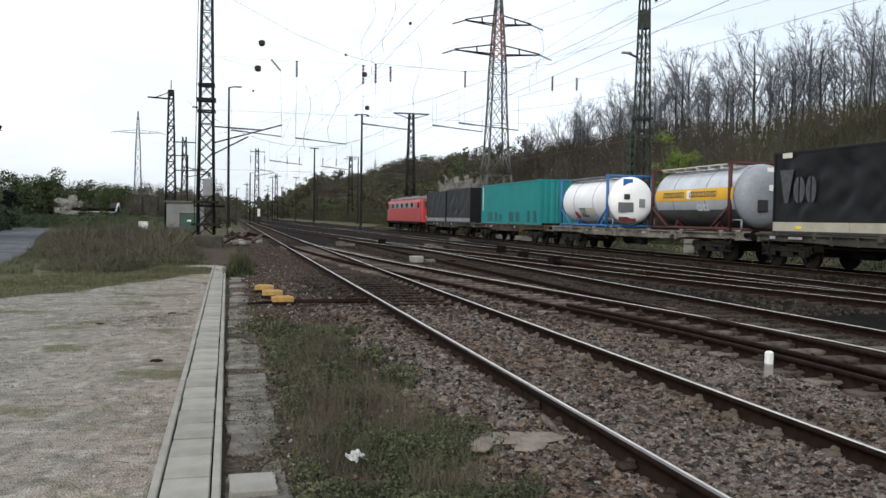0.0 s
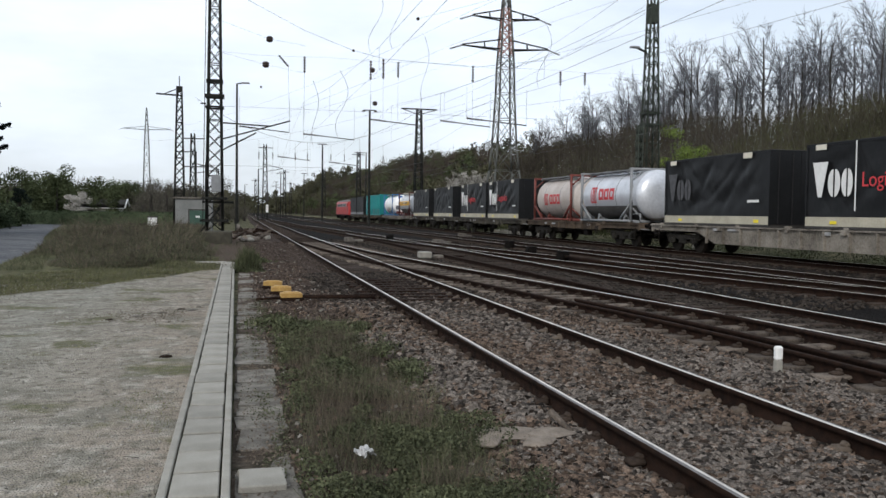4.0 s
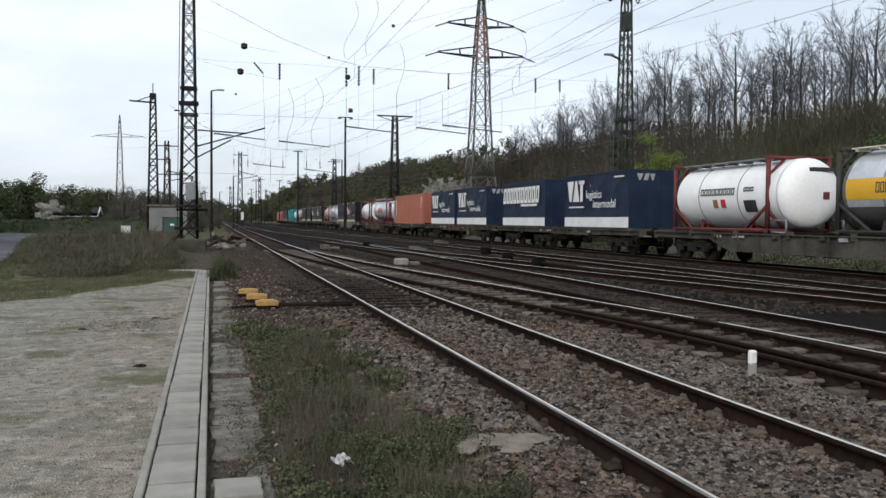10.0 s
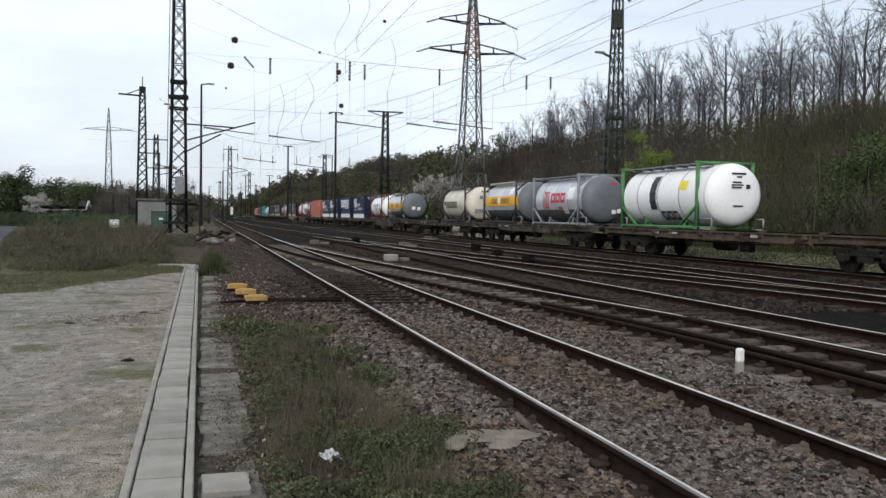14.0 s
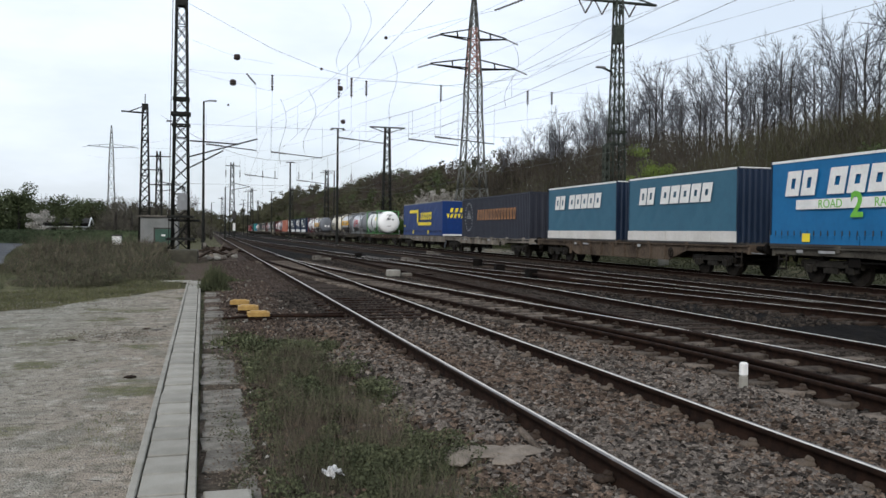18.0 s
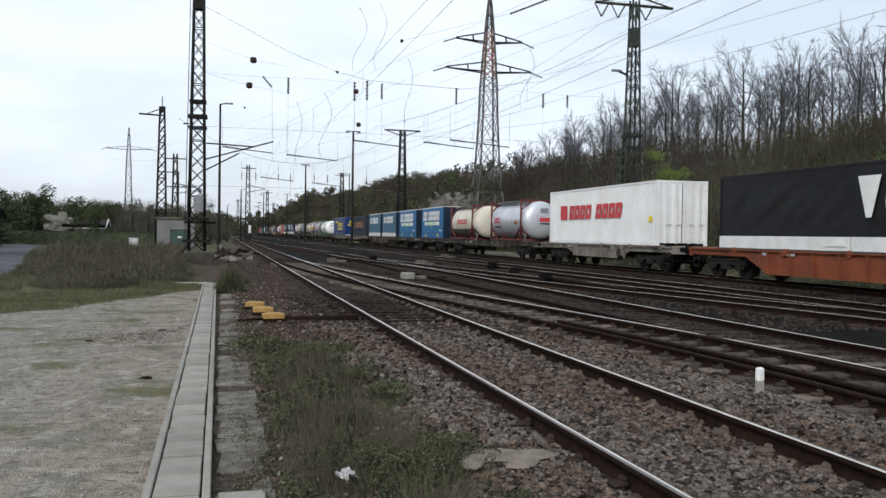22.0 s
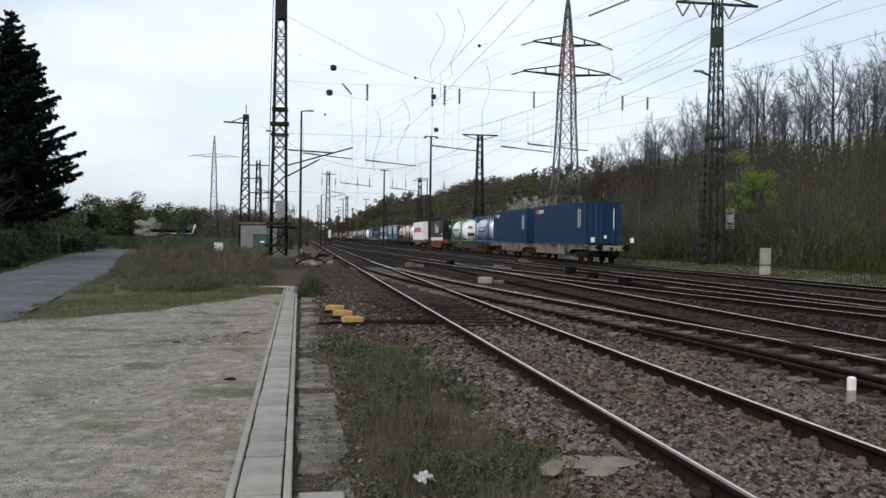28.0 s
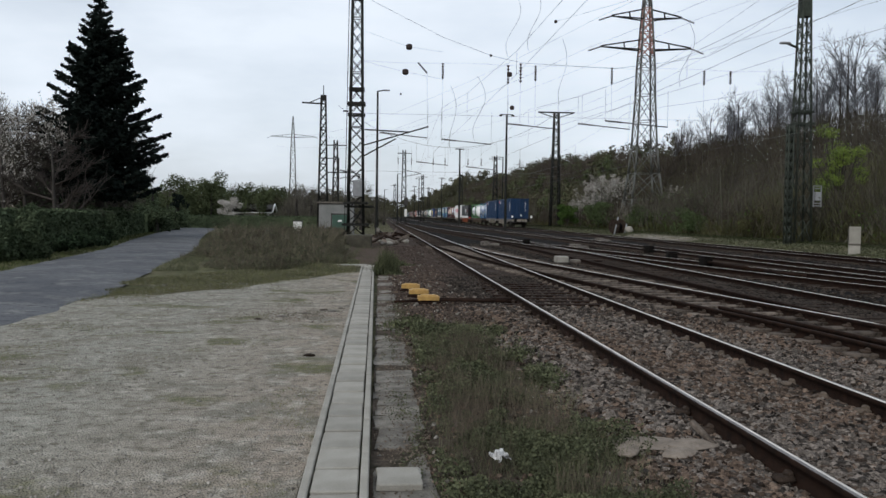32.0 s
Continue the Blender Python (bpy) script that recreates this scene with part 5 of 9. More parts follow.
tk = make_tank(-50.4, 6.06, M["frame_red"], M["tank_white"], M["tank_white"], "white tank container in a red frame", rings=2)
tank_marks(tk, 6.06, [(M["ink_red"], 2.0, 1.2, 1.2, 1.6, 3), (M["ink_dark"], 2.0, 1.6, 1.0, 1.1, 1), (M["ink_blue"], 2.0, 1.6, 0.75, 0.85, 1)])
tk = make_tank(-57.9, 9.12, M["frame_red"], M["tank_steel"], M["tank_steel"], "long silver tank container with red ends and red blocks", R=1.05, rings=4, H=2.75, base=1.15, walkway=M["tank_pinkish"])
tank_marks(tk, 9.12, [(M["tank_white"], 2.6, 1.6, 1.5, 2.1, 1), (M["ink_red"], 0.9, 0.5, 1.15, 1.65, 1), (M["ink_red"], 0.2, 1.7, 1.15, 1.6, 3), (M["ink_yellow"], -2.8, 0.5, 1.9, 2.1, 1)], R=1.05, H=2.75)
end_marks(tk, 9.12, [(M["frame_grey"], 0.1, 1.6, 0.95, 1.5), (M["frame_red"], -0.75, 1.4, 0.3, 1.6), (M["frame_red"], 0.85, 1.4, 0.3, 1.6), (M["ink_dark"], 0.1, 1.9, 0.6, 0.3)], R=1.05, H=2.75)
tri = make_container("container", -71.6, 12.19, 2.75, M["box_orange"], "faded orange-brown corrugated steel container", 0.27)
strips(tri, "white_writing", M["ink_white"], -1.24, [(5.25, 3.4 - k * 0.26, 0.2, 0.18) for k in range(6)] + [(-5.4, 3.1, 0.05, 1.0), (-5.6, 3.4, 0.05, 0.4)])
NAVY = M["tarp_navy"]


def navy_vat(u0, L, label, seed):
    c = make_swap("swap_body", u0, L, 2.62, NAVY, label, side=M["white"], seed=seed, board=0.5, folds=0.035)
    h = L / 2
    strips(c, "painted_name", M["ink_white"], NX - 0.03, [(h - 0.85, 3.0, 0.8, 1.05, 3), (h - 1.55, 3.0, 0.8, 1.05, 5), (h - 2.2, 2.905, 0.3, 0.86), (h - 2.2, 3.435, 0.66, 0.18)])
    lettered(c, "logistics", 0.56, h - 2.75, 2.62, NX - 0.035, M["ink_white"])
    lettered(c, "intermodal", 0.56, h - 3.55, 2.15, NX - 0.035, M["ink_white"])
    strips(c, "small_writing", M["ink_white"], NX - 0.03, [(h - 1.6, 2.2, 1.8, 0.07), (-h + 0.9, 3.55, 1.0, 0.07)])
    end_forms(c, "painted_name", M["ink_faded"], -h - 0.05, [(-0.75, 3.5, 0.3, 0.3, 3), (-0.42, 3.5, 0.3, 0.3, 2), (-0.12, 3.5, 0.26, 0.3, 3)])
    strips(c, "orange_dot", M["ink_orange"], NX - 0.016, [(h - 3.2, 3.25, 0.1, 0.1)])
    return c


navy_vat(-87.0, 7.25, "navy tarpaulin swap body with white lettering and white boards", 12)
c = navy_vat(-95.0, 7.25, "navy tarpaulin swap body with white boards and creased side", 13)
c = make_swap("swap_body", -105.7, 7.2, 2.62, NAVY, "navy swap body with one bold white name in blocks", side=M["white"], seed=14, board=0.5, folds=0.02)
strips(c, "painted_name", M["ink_white"], NX - 0.03, letter_blocks(3.35, -2.85, 2.55, 3.5, 10, 0.14))
strips(c, "small_writing", M["ink_white"], NX - 0.012, [(-1.1, 2.42, 2.6, 0.13)])
navy_vat(-115.7, 7.2, "navy tarpaulin swap body with white boards and large lettering", 15)
tk = make_tank(-126.7, 6.06, M["frame_red"], M["tank_white"], M["tank_white"], "glossy white tank container in a red frame with diagonal legs", rings=2, over=(0.25, 0.9))
tank_marks(tk, 6.06, [(M["ink_dark"], 1.1, 2.2, 1.3, 1.55, 9), (M["ink_orange"], 0.3, 0.3, 0.85, 1.15, 1), (M["ink_red"], -0.2, 0.3, 0.85, 1.15, 1), (M["ink_dark"], -1.6, 0.7, 0.7, 1.1, 1), (M["ink_dark"], -1.6, 0.6, 1.4, 1.55, 3)])
end_marks(tk, 6.06, [(M["ink_dark"], 0.2, 2.1, 0.9, 0.14), (M["frame_red"], 0.35, 1.25, 0.22, 0.22)], over=0.9)
tk = make_tank(-136.0, 6.06, M["frame_dark"], M["tank_steel"], M["tank_grey"], "silver tank with a yellow band in a dark frame", band=(1.0, 1.6), rings=2, walkway=M["tank_cream"], dark_belly=True, over=(0.2, 0.8))
tank_marks(tk, 6.06, [(M["ink_dark"], 1.5, 1.2, 1.18, 1.48, 7), (M["ink_white"], 0.15, 0.3, 1.12, 1.54, 1), (M["ink_dark"], -0.4, 1.4, 1.18, 1.48, 9), (M["tank_cream"], -1.4, 0.6, 1.75, 2.1, 1), (M["ink_white"], -0.9, 0.5, 1.85, 2.05, 2)])
end_marks(tk, 6.06, [(M["ink_white"], -0.2, 1.1, 0.3, 0.3), (M["ink_white"], 0.3, 1.05, 0.3, 0.3)], over=0.8)
tk = make_tank(-156.4, 6.06, M["frame_dark"], M["tank_cream"], M["tank_cream"], "cream tank container in a dark frame", rings=3, over=(0.2, 0.8))
tank_marks(tk, 6.06, [(M["ink_dark"], 1.9, 2.9, 1.0, 1.45, 8), (M["ink_dark"], 2.4, 0.4, 1.2, 1.5, 1), (M["ink_white"], 0.4, 0.5, 0.35, 0.55, 2)])
end_marks(tk, 6.06, [(M["ink_dark"], 0.1, 2.15, 0.6, 0.08), (M["frame_grey"], -0.25, 1.75, 0.24, 0.24), (M["frame_grey"], 0.25, 1.75, 0.3, 0.2), (M["frame_grey"], -0.4, 0.8, 0.6, 0.25), (M["frame_grey"], 0.2, 1.25, 0.5, 0.3)], over=0.8)
tk = make_tank(-166.7, 6.06, M["frame_dark"], M["tank_steel"], M["tank_grey"], "silver tank with an orange-yellow band and a grey end", band=(1.05, 1.65), rings=2, walkway=M["tank_cream"], dark_belly=True, over=(0.2, 0.8))
tank_marks(tk, 6.06, [(M["ink_dark"], 1.5, 1.1, 1.2, 1.5, 7), (M["ink_white"], 0.2, 0.3, 1.15, 1.56, 1), (M["ink_dark"], -0.3, 1.5, 1.2, 1.5, 9), (M["tank_white"], -1.5, 0.7, 1.75, 2.15, 1)])
end_marks(tk, 6.06, [(M["ink_orange"], 0.2, 1.6, 0.5, 0.25), (M["frame_grey"], 0.2, 2.0, 0.4, 0.2)], over=0.8)
tk = make_tank(-175.5, 6.06, M["frame_grey"], M["tank_steel"], M["tank_grey"], "silver-grey tank container with red blocks and a dark grey end", rings=3, dark_belly=True, over=(0.2, 0.8))
tank_marks(tk, 6.06, [(M["ink_red"], 1.5, 0.75, 0.85, 1.75, -2), (M["ink_red"], 0.5, 1.9, 1.15, 1.65, 3), (M["tank_white"], -1.6, 0.75, 1.3, 1.9, 1), (M["ink_orange"], -0.4, 0.5, 0.75, 0.95, 1), (M["tank_white"], -1.0, 0.6, 0.6, 0.8, -2)])
end_marks(tk, 6.06, [(M["ink_white"], 0.35, 0.7, 0.2, 0.2), (M["ink_white"], 0.65, 0.75, 0.2, 0.2), (M["ink_red"], 0.3, 2.1, 0.3, 0.1)], over=0.8)
tk = make_tank(-186.1, 6.06, M["frame_green"], M["tank_white"], M["tank_white"], "white tank container in a bright green frame", rings=3, open_ends=True, over=(0.3, 0.9))
tank_marks(tk, 6.06, [(M["ink_dark"], 0.6, 0.5, 0.75, 2.1, 1), (M["ink_dark"], -0.1, 1.3, 0.35, 0.7, 3), (M["ink_yellow"], -1.6, 0.6, 1.5, 1.85, 1)])
end_marks(tk, 6.06, [(M["ink_dark"], 0.0, 2.1, 0.6, 0.07), (M["ink_dark"], 0.0, 1.98, 0.2, 0.06), (M["ink_dark"], -0.1, 1.78, 0.36, 0.05), (M["ink_dark"], -0.1, 1.68, 0.5, 0.04), (M["ink_dark"], -0.14, 1.59, 0.4, 0.05), (M["ink_dark"], 0.36, 1.62, 0.16, 0.16), (M["ink_dark"], -0.05, 0.9, 0.4, 0.05)], over=0.9)


def trailer_wheels(c, ys, z=0.95):
    for y in ys:
        for s in (-1, 1):
            bm = bmesh.new()
            lathe(bm, [(s * 0.75, 0.3), (s * 0.78, 0.48), (s * 1.08, 0.48), (s * 1.12, 0.42), (s * 1.1, 0.26), (s * 1.02, 0.24)] if s > 0 else [(-1.02, 0.24), (-1.1, 0.26), (-1.12, 0.42), (-1.08, 0.48), (-0.78, 0.48), (-0.75, 0.3)], "X", 20, (0, y, z))
            part("wheel", bm, M["steel_dark"], c)


wal = make_swap("semi_trailer", -205.4, 13.6, 2.75, M["tarp_royal"], "royal blue curtain-sided trailer with yellow lettering", side=M["tarp_royal"], roof=M["frame_grey"], seed=20, base=1.18, board=0.3, folds=0.015, hooks=True)
tagged(wal, category="trailer")
strips(wal, "logo_shape", M["ink_yellow"], NX - 0.01, [(2.6, 3.25, 3.2, 0.28), (1.2, 2.7, 0.5, 0.9), (-1.2, 2.15, 4.6, 0.26)])
strips(wal, "painted_name", M["ink_yellow"], NX - 0.012, letter_blocks(0.2, -3.6, 2.5, 3.1, 6, 0.25))
strips(wal, "yellow_label", M["ink_yellow"], NX - 0.016, [(2.8, 1.45, 0.35, 0.3), (-2.5, 1.45, 0.35, 0.3), (6.2, 2.0, 0.7, 0.16)])
end_forms(wal, "painted_name", M["ink_yellow"], -6.84, [(-0.5 + 0.4 * k, 3.2, 0.32, 0.34, 2) for k in range(3)] + [(-0.8 + 0.3 * k, 2.75, 0.26, 0.32, 3 if k % 3 == 0 else 2) for k in range(6)])
bm = bmesh.new()
box(bm, 0, -6.85, 1.25, 2.4, 0.1, 0.12)
part("bumper", bm, M["white"], wal)
trailer_wheels(wal, (-2.4, -3.7, -5.0), 0.9)
kem = make_container("container", -224.3, 13.4, 2.85, M["box_grey"], "slate-grey corrugated container with orange lettering blocks", 0.26, base=1.0)
strips(kem, "painted_name", M["ink_orange"], -1.245, letter_blocks(3.1, -4.5, 2.3, 3.0, 14, 0.3))
bm = bmesh.new()
for k in range(24):
    t = 2 * math.pi * k / 24
    box(bm, -1.245, 5.0 + 0.85 * math.cos(t), 2.55 + 0.95 * math.sin(t), 0.008, 0.2, 0.07, rot=None)
for k in range(5):
    box(bm, -1.245, 5.0, 2.95 - k * 0.12, 0.008, 0.2 + 0.22 * k, 0.07)
part("logo_shape", bm, M["frame_grey"], kem)


def blue_body(u0, tarp, label, seed, bright):
    c = make_swap("swap_body", u0, 8.0, 2.65, tarp, label, side=M["wall_white"] if not bright else M["tarp_blue"], roof=M["white"], end=M["box_navy"], seed=seed, board=0.42 if not bright else 0.3, folds=0.012, ribbed=not bright, hooks=bright)
    if bright:
        strips(c, "painted_name", M["ink_white"], NX - 0.008, letter_blocks(3.2, 1.75, 2.72, 3.5, 2, 0.12) + letter_blocks(1.3, -2.75, 2.72, 3.5, 5, 0.12))
        strips(c, "white_stripe", M["ink_white"], NX - 0.008, [(0.0, 2.44, 5.4, 0.3)])
        lettered(c, "ROAD", 0.36, 1.7, 2.32, NX - 0.014, M["ink_green"])
        lettered(c, "RAIL", 0.36, -0.55, 2.32, NX - 0.014, M["ink_green"])
        lettered(c, "2", 1.0, 0.35, 2.05, NX - 0.018, M["ink_green"], bold=0.03)
        strips(c, "yellow_label", M["ink_yellow"], NX - 0.02, [(2.2, 1.42, 0.35, 0.26), (-2.2, 1.42, 0.35, 0.26)])
        strips(c, "small_writing", M["ink_white"], NX - 0.012, [(-3.1, 1.85, 0.9, 0.1)])
    else:
        strips(c, "painted_name", M["ink_white"], NX - 0.008, letter_blocks(2.95, 1.65, 2.7, 3.4, 2, 0.12) + letter_blocks(1.2, -2.5, 2.7, 3.4, 5, 0.12))
    return c


blue_body(-240.5, M["tarp_greyblue"], "faded grey-blue swap body with white name blocks", 21, False)
blue_body(-249.6, M["tarp_greyblue"], "faded grey-blue swap body with white dropsides", 22, False)
blue_body(-259.4, M["tarp_blue"], "bright blue curtain-sided swap body with white and green lettering", 23, True)
blue_body(-269.7, M["tarp_blue"], "bright blue curtain-sided swap body with white roof edge", 24, True)
tk = make_tank(-280.0, 6.06, M["frame_red"], M["tank_cream"], M["tank_cream"], "beige tank container with red blocks in a red frame", rings=2, dark_belly=True, over=(0.3, 1))
tank_marks(tk, 6.06, [(M["ink_red"], 1.2, 2.9, 1.15, 1.5, 5)])
end_marks(tk, 6.06, [(M["frame_grey"], 0.3, 2.1, 0.5, 0.1), (M["frame_grey"], 0.2, 1.7, 0.3, 0.3)], over=1)
tk = make_tank(-290.6, 6.06, M["frame_red"], M["tank_steel"], M["tank_steel"], "silver-white tank container in a red frame with side steps", rings=2, over=(0.5, 0.6))
tank_marks(tk, 6.06, [(M["ink_red"], 2.3, 1.2, 1.15, 1.5, 3), (M["ink_dark"], 2.3, 1.2, 0.85, 0.95, 1), (M["ink_orange"], -1.7, 0.6, 1.05, 1.25, 1)])
end_marks(tk, 6.06, [(M["ink_red"], 0.25, 1.35, 0.9, 0.24), (M["ink_dark"], 0.25, 1.1, 0.8, 0.08), (M["frame_grey"], 0.1, 1.9, 0.5, 0.3)], over=0.6)
ym = make_container("container", -301.5, 12.19, 2.8, M["box_white"], "white corrugated container with red name blocks", 0.2)
strips(ym, "painted_name", M["ink_red"], -1.245, [(4.0, 2.75, 0.9, 0.75)] + letter_blocks(3.3, 0.5, 2.4, 3.1, 4, 0.14) + letter_blocks(0.0, -2.9, 2.4, 3.1, 4, 0.14))
strips(ym, "yellow_label", M["ink_yellow"], -1.245, [(-5.6, 2.3, 0.3, 0.25)])
vt = make_swap("semi_trailer", -318.5, 13.6, 2.6, T_, "black curtain-sided trailer with white and red lettering, white skirt", side=M["white"], seed=30, base=1.15, board=0.45, folds=0.012)
tagged(vt, category="trailer")
strips(vt, "painted_name", M["ink_white"], NX - 0.01, [(-0.75, 2.75, 0.9, 1.2, 3), (-1.75, 2.6, 0.75, 0.9, 7), (-2.6, 2.6, 0.65, 0.9, 7)])
strips(vt, "seam_strip", M["ink_white"], NX - 0.01, [(-3.2, 2.75, 0.05, 2.0)])
lettered(vt, "Logistics", 0.72, -3.5, 2.42, NX - 0.012, M["ink_dull_red"])
strips(vt, "small_writing", M["ink_white"], NX - 0.012, [(-5.9, 2.0, 1.0, 0.14), (0.6, 1.4, 0.9, 0.2)])
end_forms(vt, "painted_name", M["ink_faded"], -6.84, [(-0.35, 2.95, 0.36, 0.42, 3), (0.0, 2.9, 0.26, 0.3, 1), (0.3, 2.9, 0.24, 0.3, 1)])
bm = bmesh.new()
box(bm, 0, -6.86, 1.25, 2.4, 0.12, 0.2, 0.02)
part("bumper", bm, M["frame_dark"], vt)
for s in (-1, 1):
    bm = bmesh.new()
    box(bm, s * 0.95, -6.93, 1.25, 0.36, 0.03, 0.12)
    part("tail_lamp", bm, M["ink_red"], vt)
trailer_wheels(vt, (-3.0, -4.3, -5.6), 0.95)
tk = make_tank(-338.5, 6.06, M["frame_green"], M["tank_white"], M["tank_white"], "white tank in a green frame with dark lettering blocks", rings=2)
tank_marks(tk, 6.06, [(M["ink_dark"], 2.3, 4.2, 1.2, 1.42, 11), (M["ink_dark"], 0.4, 1.0, 1.95, 2.05, 1), (M["ink_red"], -1.8, 0.6, 0.7, 1.0, 1)])
end_marks(tk, 6.06, [(M["ink_dark"], 0.0, 0.8, 0.8, 0.4), (M["frame_grey"], -0.1, 1.6, 0.5, 0.3)])
tk = make_tank(-353.1, 6.06, M["frame_blue"], M["tank_steel"], M["tank_steel"], "silver tank container with a blue block in a blue frame", rings=2)
tank_marks(tk, 6.06, [(M["ink_blue"], 1.6, 3.3, 1.0, 1.5, 1), (M["ink_white"], 1.3, 2.7, 1.15, 1.36, 8), (M["ink_dark"], -1.9, 0.6, 1.4, 1.8, 1), (M["ink_yellow"], -2.0, 0.5, 0.85, 1.05, 1)])
end_marks(tk, 6.06, [(M["ink_blue"], 0.2, 1.35, 1.0, 0.2), (M["frame_grey"], 0.1, 2.1, 0.4, 0.2)])
for u in (-361.6, -376.1):
    sc = make_container("container", u, 12.19, 2.85, M["box_blue"], "dark blue corrugated container on the last wagon", 0.29)
    strips(sc, "painted_name", M["ink_white"], -1.245, letter_blocks(4.7, 3.3, 3.45, 3.7, 5, 0.2) + [(-4.9, 2.9, 0.12, 1.2), (-5.3, 2.9, 0.1, 1.2)])
    strips(sc, "logo_shape", M["ink_red"], -1.245, [(5.2, 3.6, 0.5, 0.34)])
    bm = bmesh.new()
    box(bm, 0.75, -6.12, 2.9, 0.05, 0.012, 1.3)
    box(bm, 0.2, -6.12, 1.7, 0.2, 0.012, 0.2)
    part("white_writing", bm, M["ink_white"], sc)


def make_loco():
    c = empty("electric_locomotive")
    tagged(c, "red electric locomotive with grey roof and folded pantographs", "locomotive")
    h = 9.0
    bm = bmesh.new()
    prof = [(-1.5, 1.05), (1.5, 1.05), (1.5, 3.0), (1.35, 3.3), (-1.35, 3.3), (-1.5, 3.0)]
    rows = [(-h - 0.2, 0.86, 0.0), (-h + 0.35, 1.0, 0.0), (h - 0.35, 1.0, 0.0), (h + 0.2, 0.86, 0.0)]
    rings = []
    for k, (y, sc, _) in enumerate(rows):
        ring = []
        for x, z in prof:
            slope = 0.45 if (k in (0, 3) and z > 2.2) else 0.0
            ring.append(bm.verts.new((x * sc, y + (slope if k == 0 else -slope), z)))
        rings.append(ring)
    for a, b in zip(rings, rings[1:]):
        for j in range(6):
            bm.faces.new((a[j], a[(j + 1) % 6], b[(j + 1) % 6], b[j]))
    bm.faces.new(rings[0][::-1])
    bm.faces.new(rings[-1])
    bmesh.ops.recalc_face_normals(bm, faces=bm.faces)
    part("body", bm, M["loco_red"], c)
    bm = bmesh.new()
    box(bm, 0, 0, 3.4, 2.5, 2 * h - 1.4, 0.3, 0.1)
    for y in (-5, -2, 2, 5):
        box(bm, 0, y, 3.62, 1.5, 1.6, 0.2, 0.05)
    part("roof", bm, M["loco_roof"], c)
    for s in (-1, 1):
        bm = bmesh.new()
        box(bm, s * 1.505, 0, 2.72, 0.02, 13.2, 0.55)
        part("vent_band", bm, M["frame_grey"], c)
        for y in (-5.2, -2.6, 0, 2.6, 5.2):
            bm = bmesh.new()
            box(bm, s * 1.52, y, 2.74, 0.02, 1.2, 0.42)
            part("side_window", bm, M["glass"], c)
        for y in (-8.2, 8.2):
            bm = bmesh.new()
            box(bm, s * 1.5, y, 2.7, 0.04, 0.7, 0.6)
            part("cab_window", bm, M["glass"], c)
            bm = bmesh.new()
            tube(bm, (s * 1.53, y - 0.6, 1.2), (s * 1.53, y - 0.6, 2.6), 0.025, seg=6)
            part("handrail", bm, M["frame_grey"], c)
        bm = bmesh.new()
        box(bm, s * 1.48, 0, 1.0, 0.06, 2 * h, 0.22)
        part("skirt", bm, M["steel_dark"], c)
    for e in (-1, 1):
        for s in (-1, 1):
            bm = bmesh.new()
            box(bm, s * 0.6, e * (h - 0.02), 2.78, 0.95, 0.05, 0.62, rot=Matrix.Rotation(e * radians(22), 3, "X"))
            part("windscreen", bm, M["glass"], c)
            bm = bmesh.new()
            lathe(bm, [(0, 0.12), (0.06, 0.12)], "Y", 12, (s * 0.85, e * (h + 0.22) - (0.03), 1.6))
            part("headlight", bm, M["white"], c)
            b = new("buffer", buffer_mesh())
            b.parent = c
            b.matrix_basis = pose(s * 0.875, e * (h + 0.12), 1.03, 0, 0, 0 if e > 0 else 180)
        bm = bmesh.new()
        box(bm, 0, e * (h + 0.02), 0.7, 2.6, 0.15, 0.7, 0.03)
        part("front_apron", bm, M["steel_dark"], c)
        y = e * 5.6
        bar_part("pantograph", [((-0.6, y - 0.9, 3.75), (0, y + 0.9, 4.05)), ((0.6, y - 0.9, 3.75), (0, y + 0.9, 4.05)), ((0, y + 0.9, 4.05), (0, y - 0.8, 4.2)), ((-0.95, y - 0.8, 4.22), (0.95, y - 0.8, 4.22)), ((-0.95, y - 0.6, 4.22), (0.95, y - 0.6, 4.22)), ((-0.7, y - 1.0, 3.7), (-0.7, y + 1.0, 3.7)), ((0.7, y - 1.0, 3.7), (0.7, y + 1.0, 3.7))], 0.03, M["steel_dark"], c)
    bm = bmesh.new()
    box(bm, 0, 0, 0.75, 2.3, 4.0, 0.6, 0.05)
    part("underfloor_case", bm, M["steel_dark"], c)
    for y in (-6.2, -4.4, 4.4, 6.2):
        add_bogie(c, y)
    return mover(c, 89.1)


make_loco()
# tail lamp plates on the last wagon
last_wagon = [m for m in MOVERS if m[0].name.startswith("container_wagon")][-1][0]
for s in (-1, 1):
    bm = bmesh.new()
    box(bm, s * 1.28, -14.62, 1.5, 0.24, 0.05, 0.3)
    part("tail_board", bm, M["white"], last_wagon, "red and white tail board")

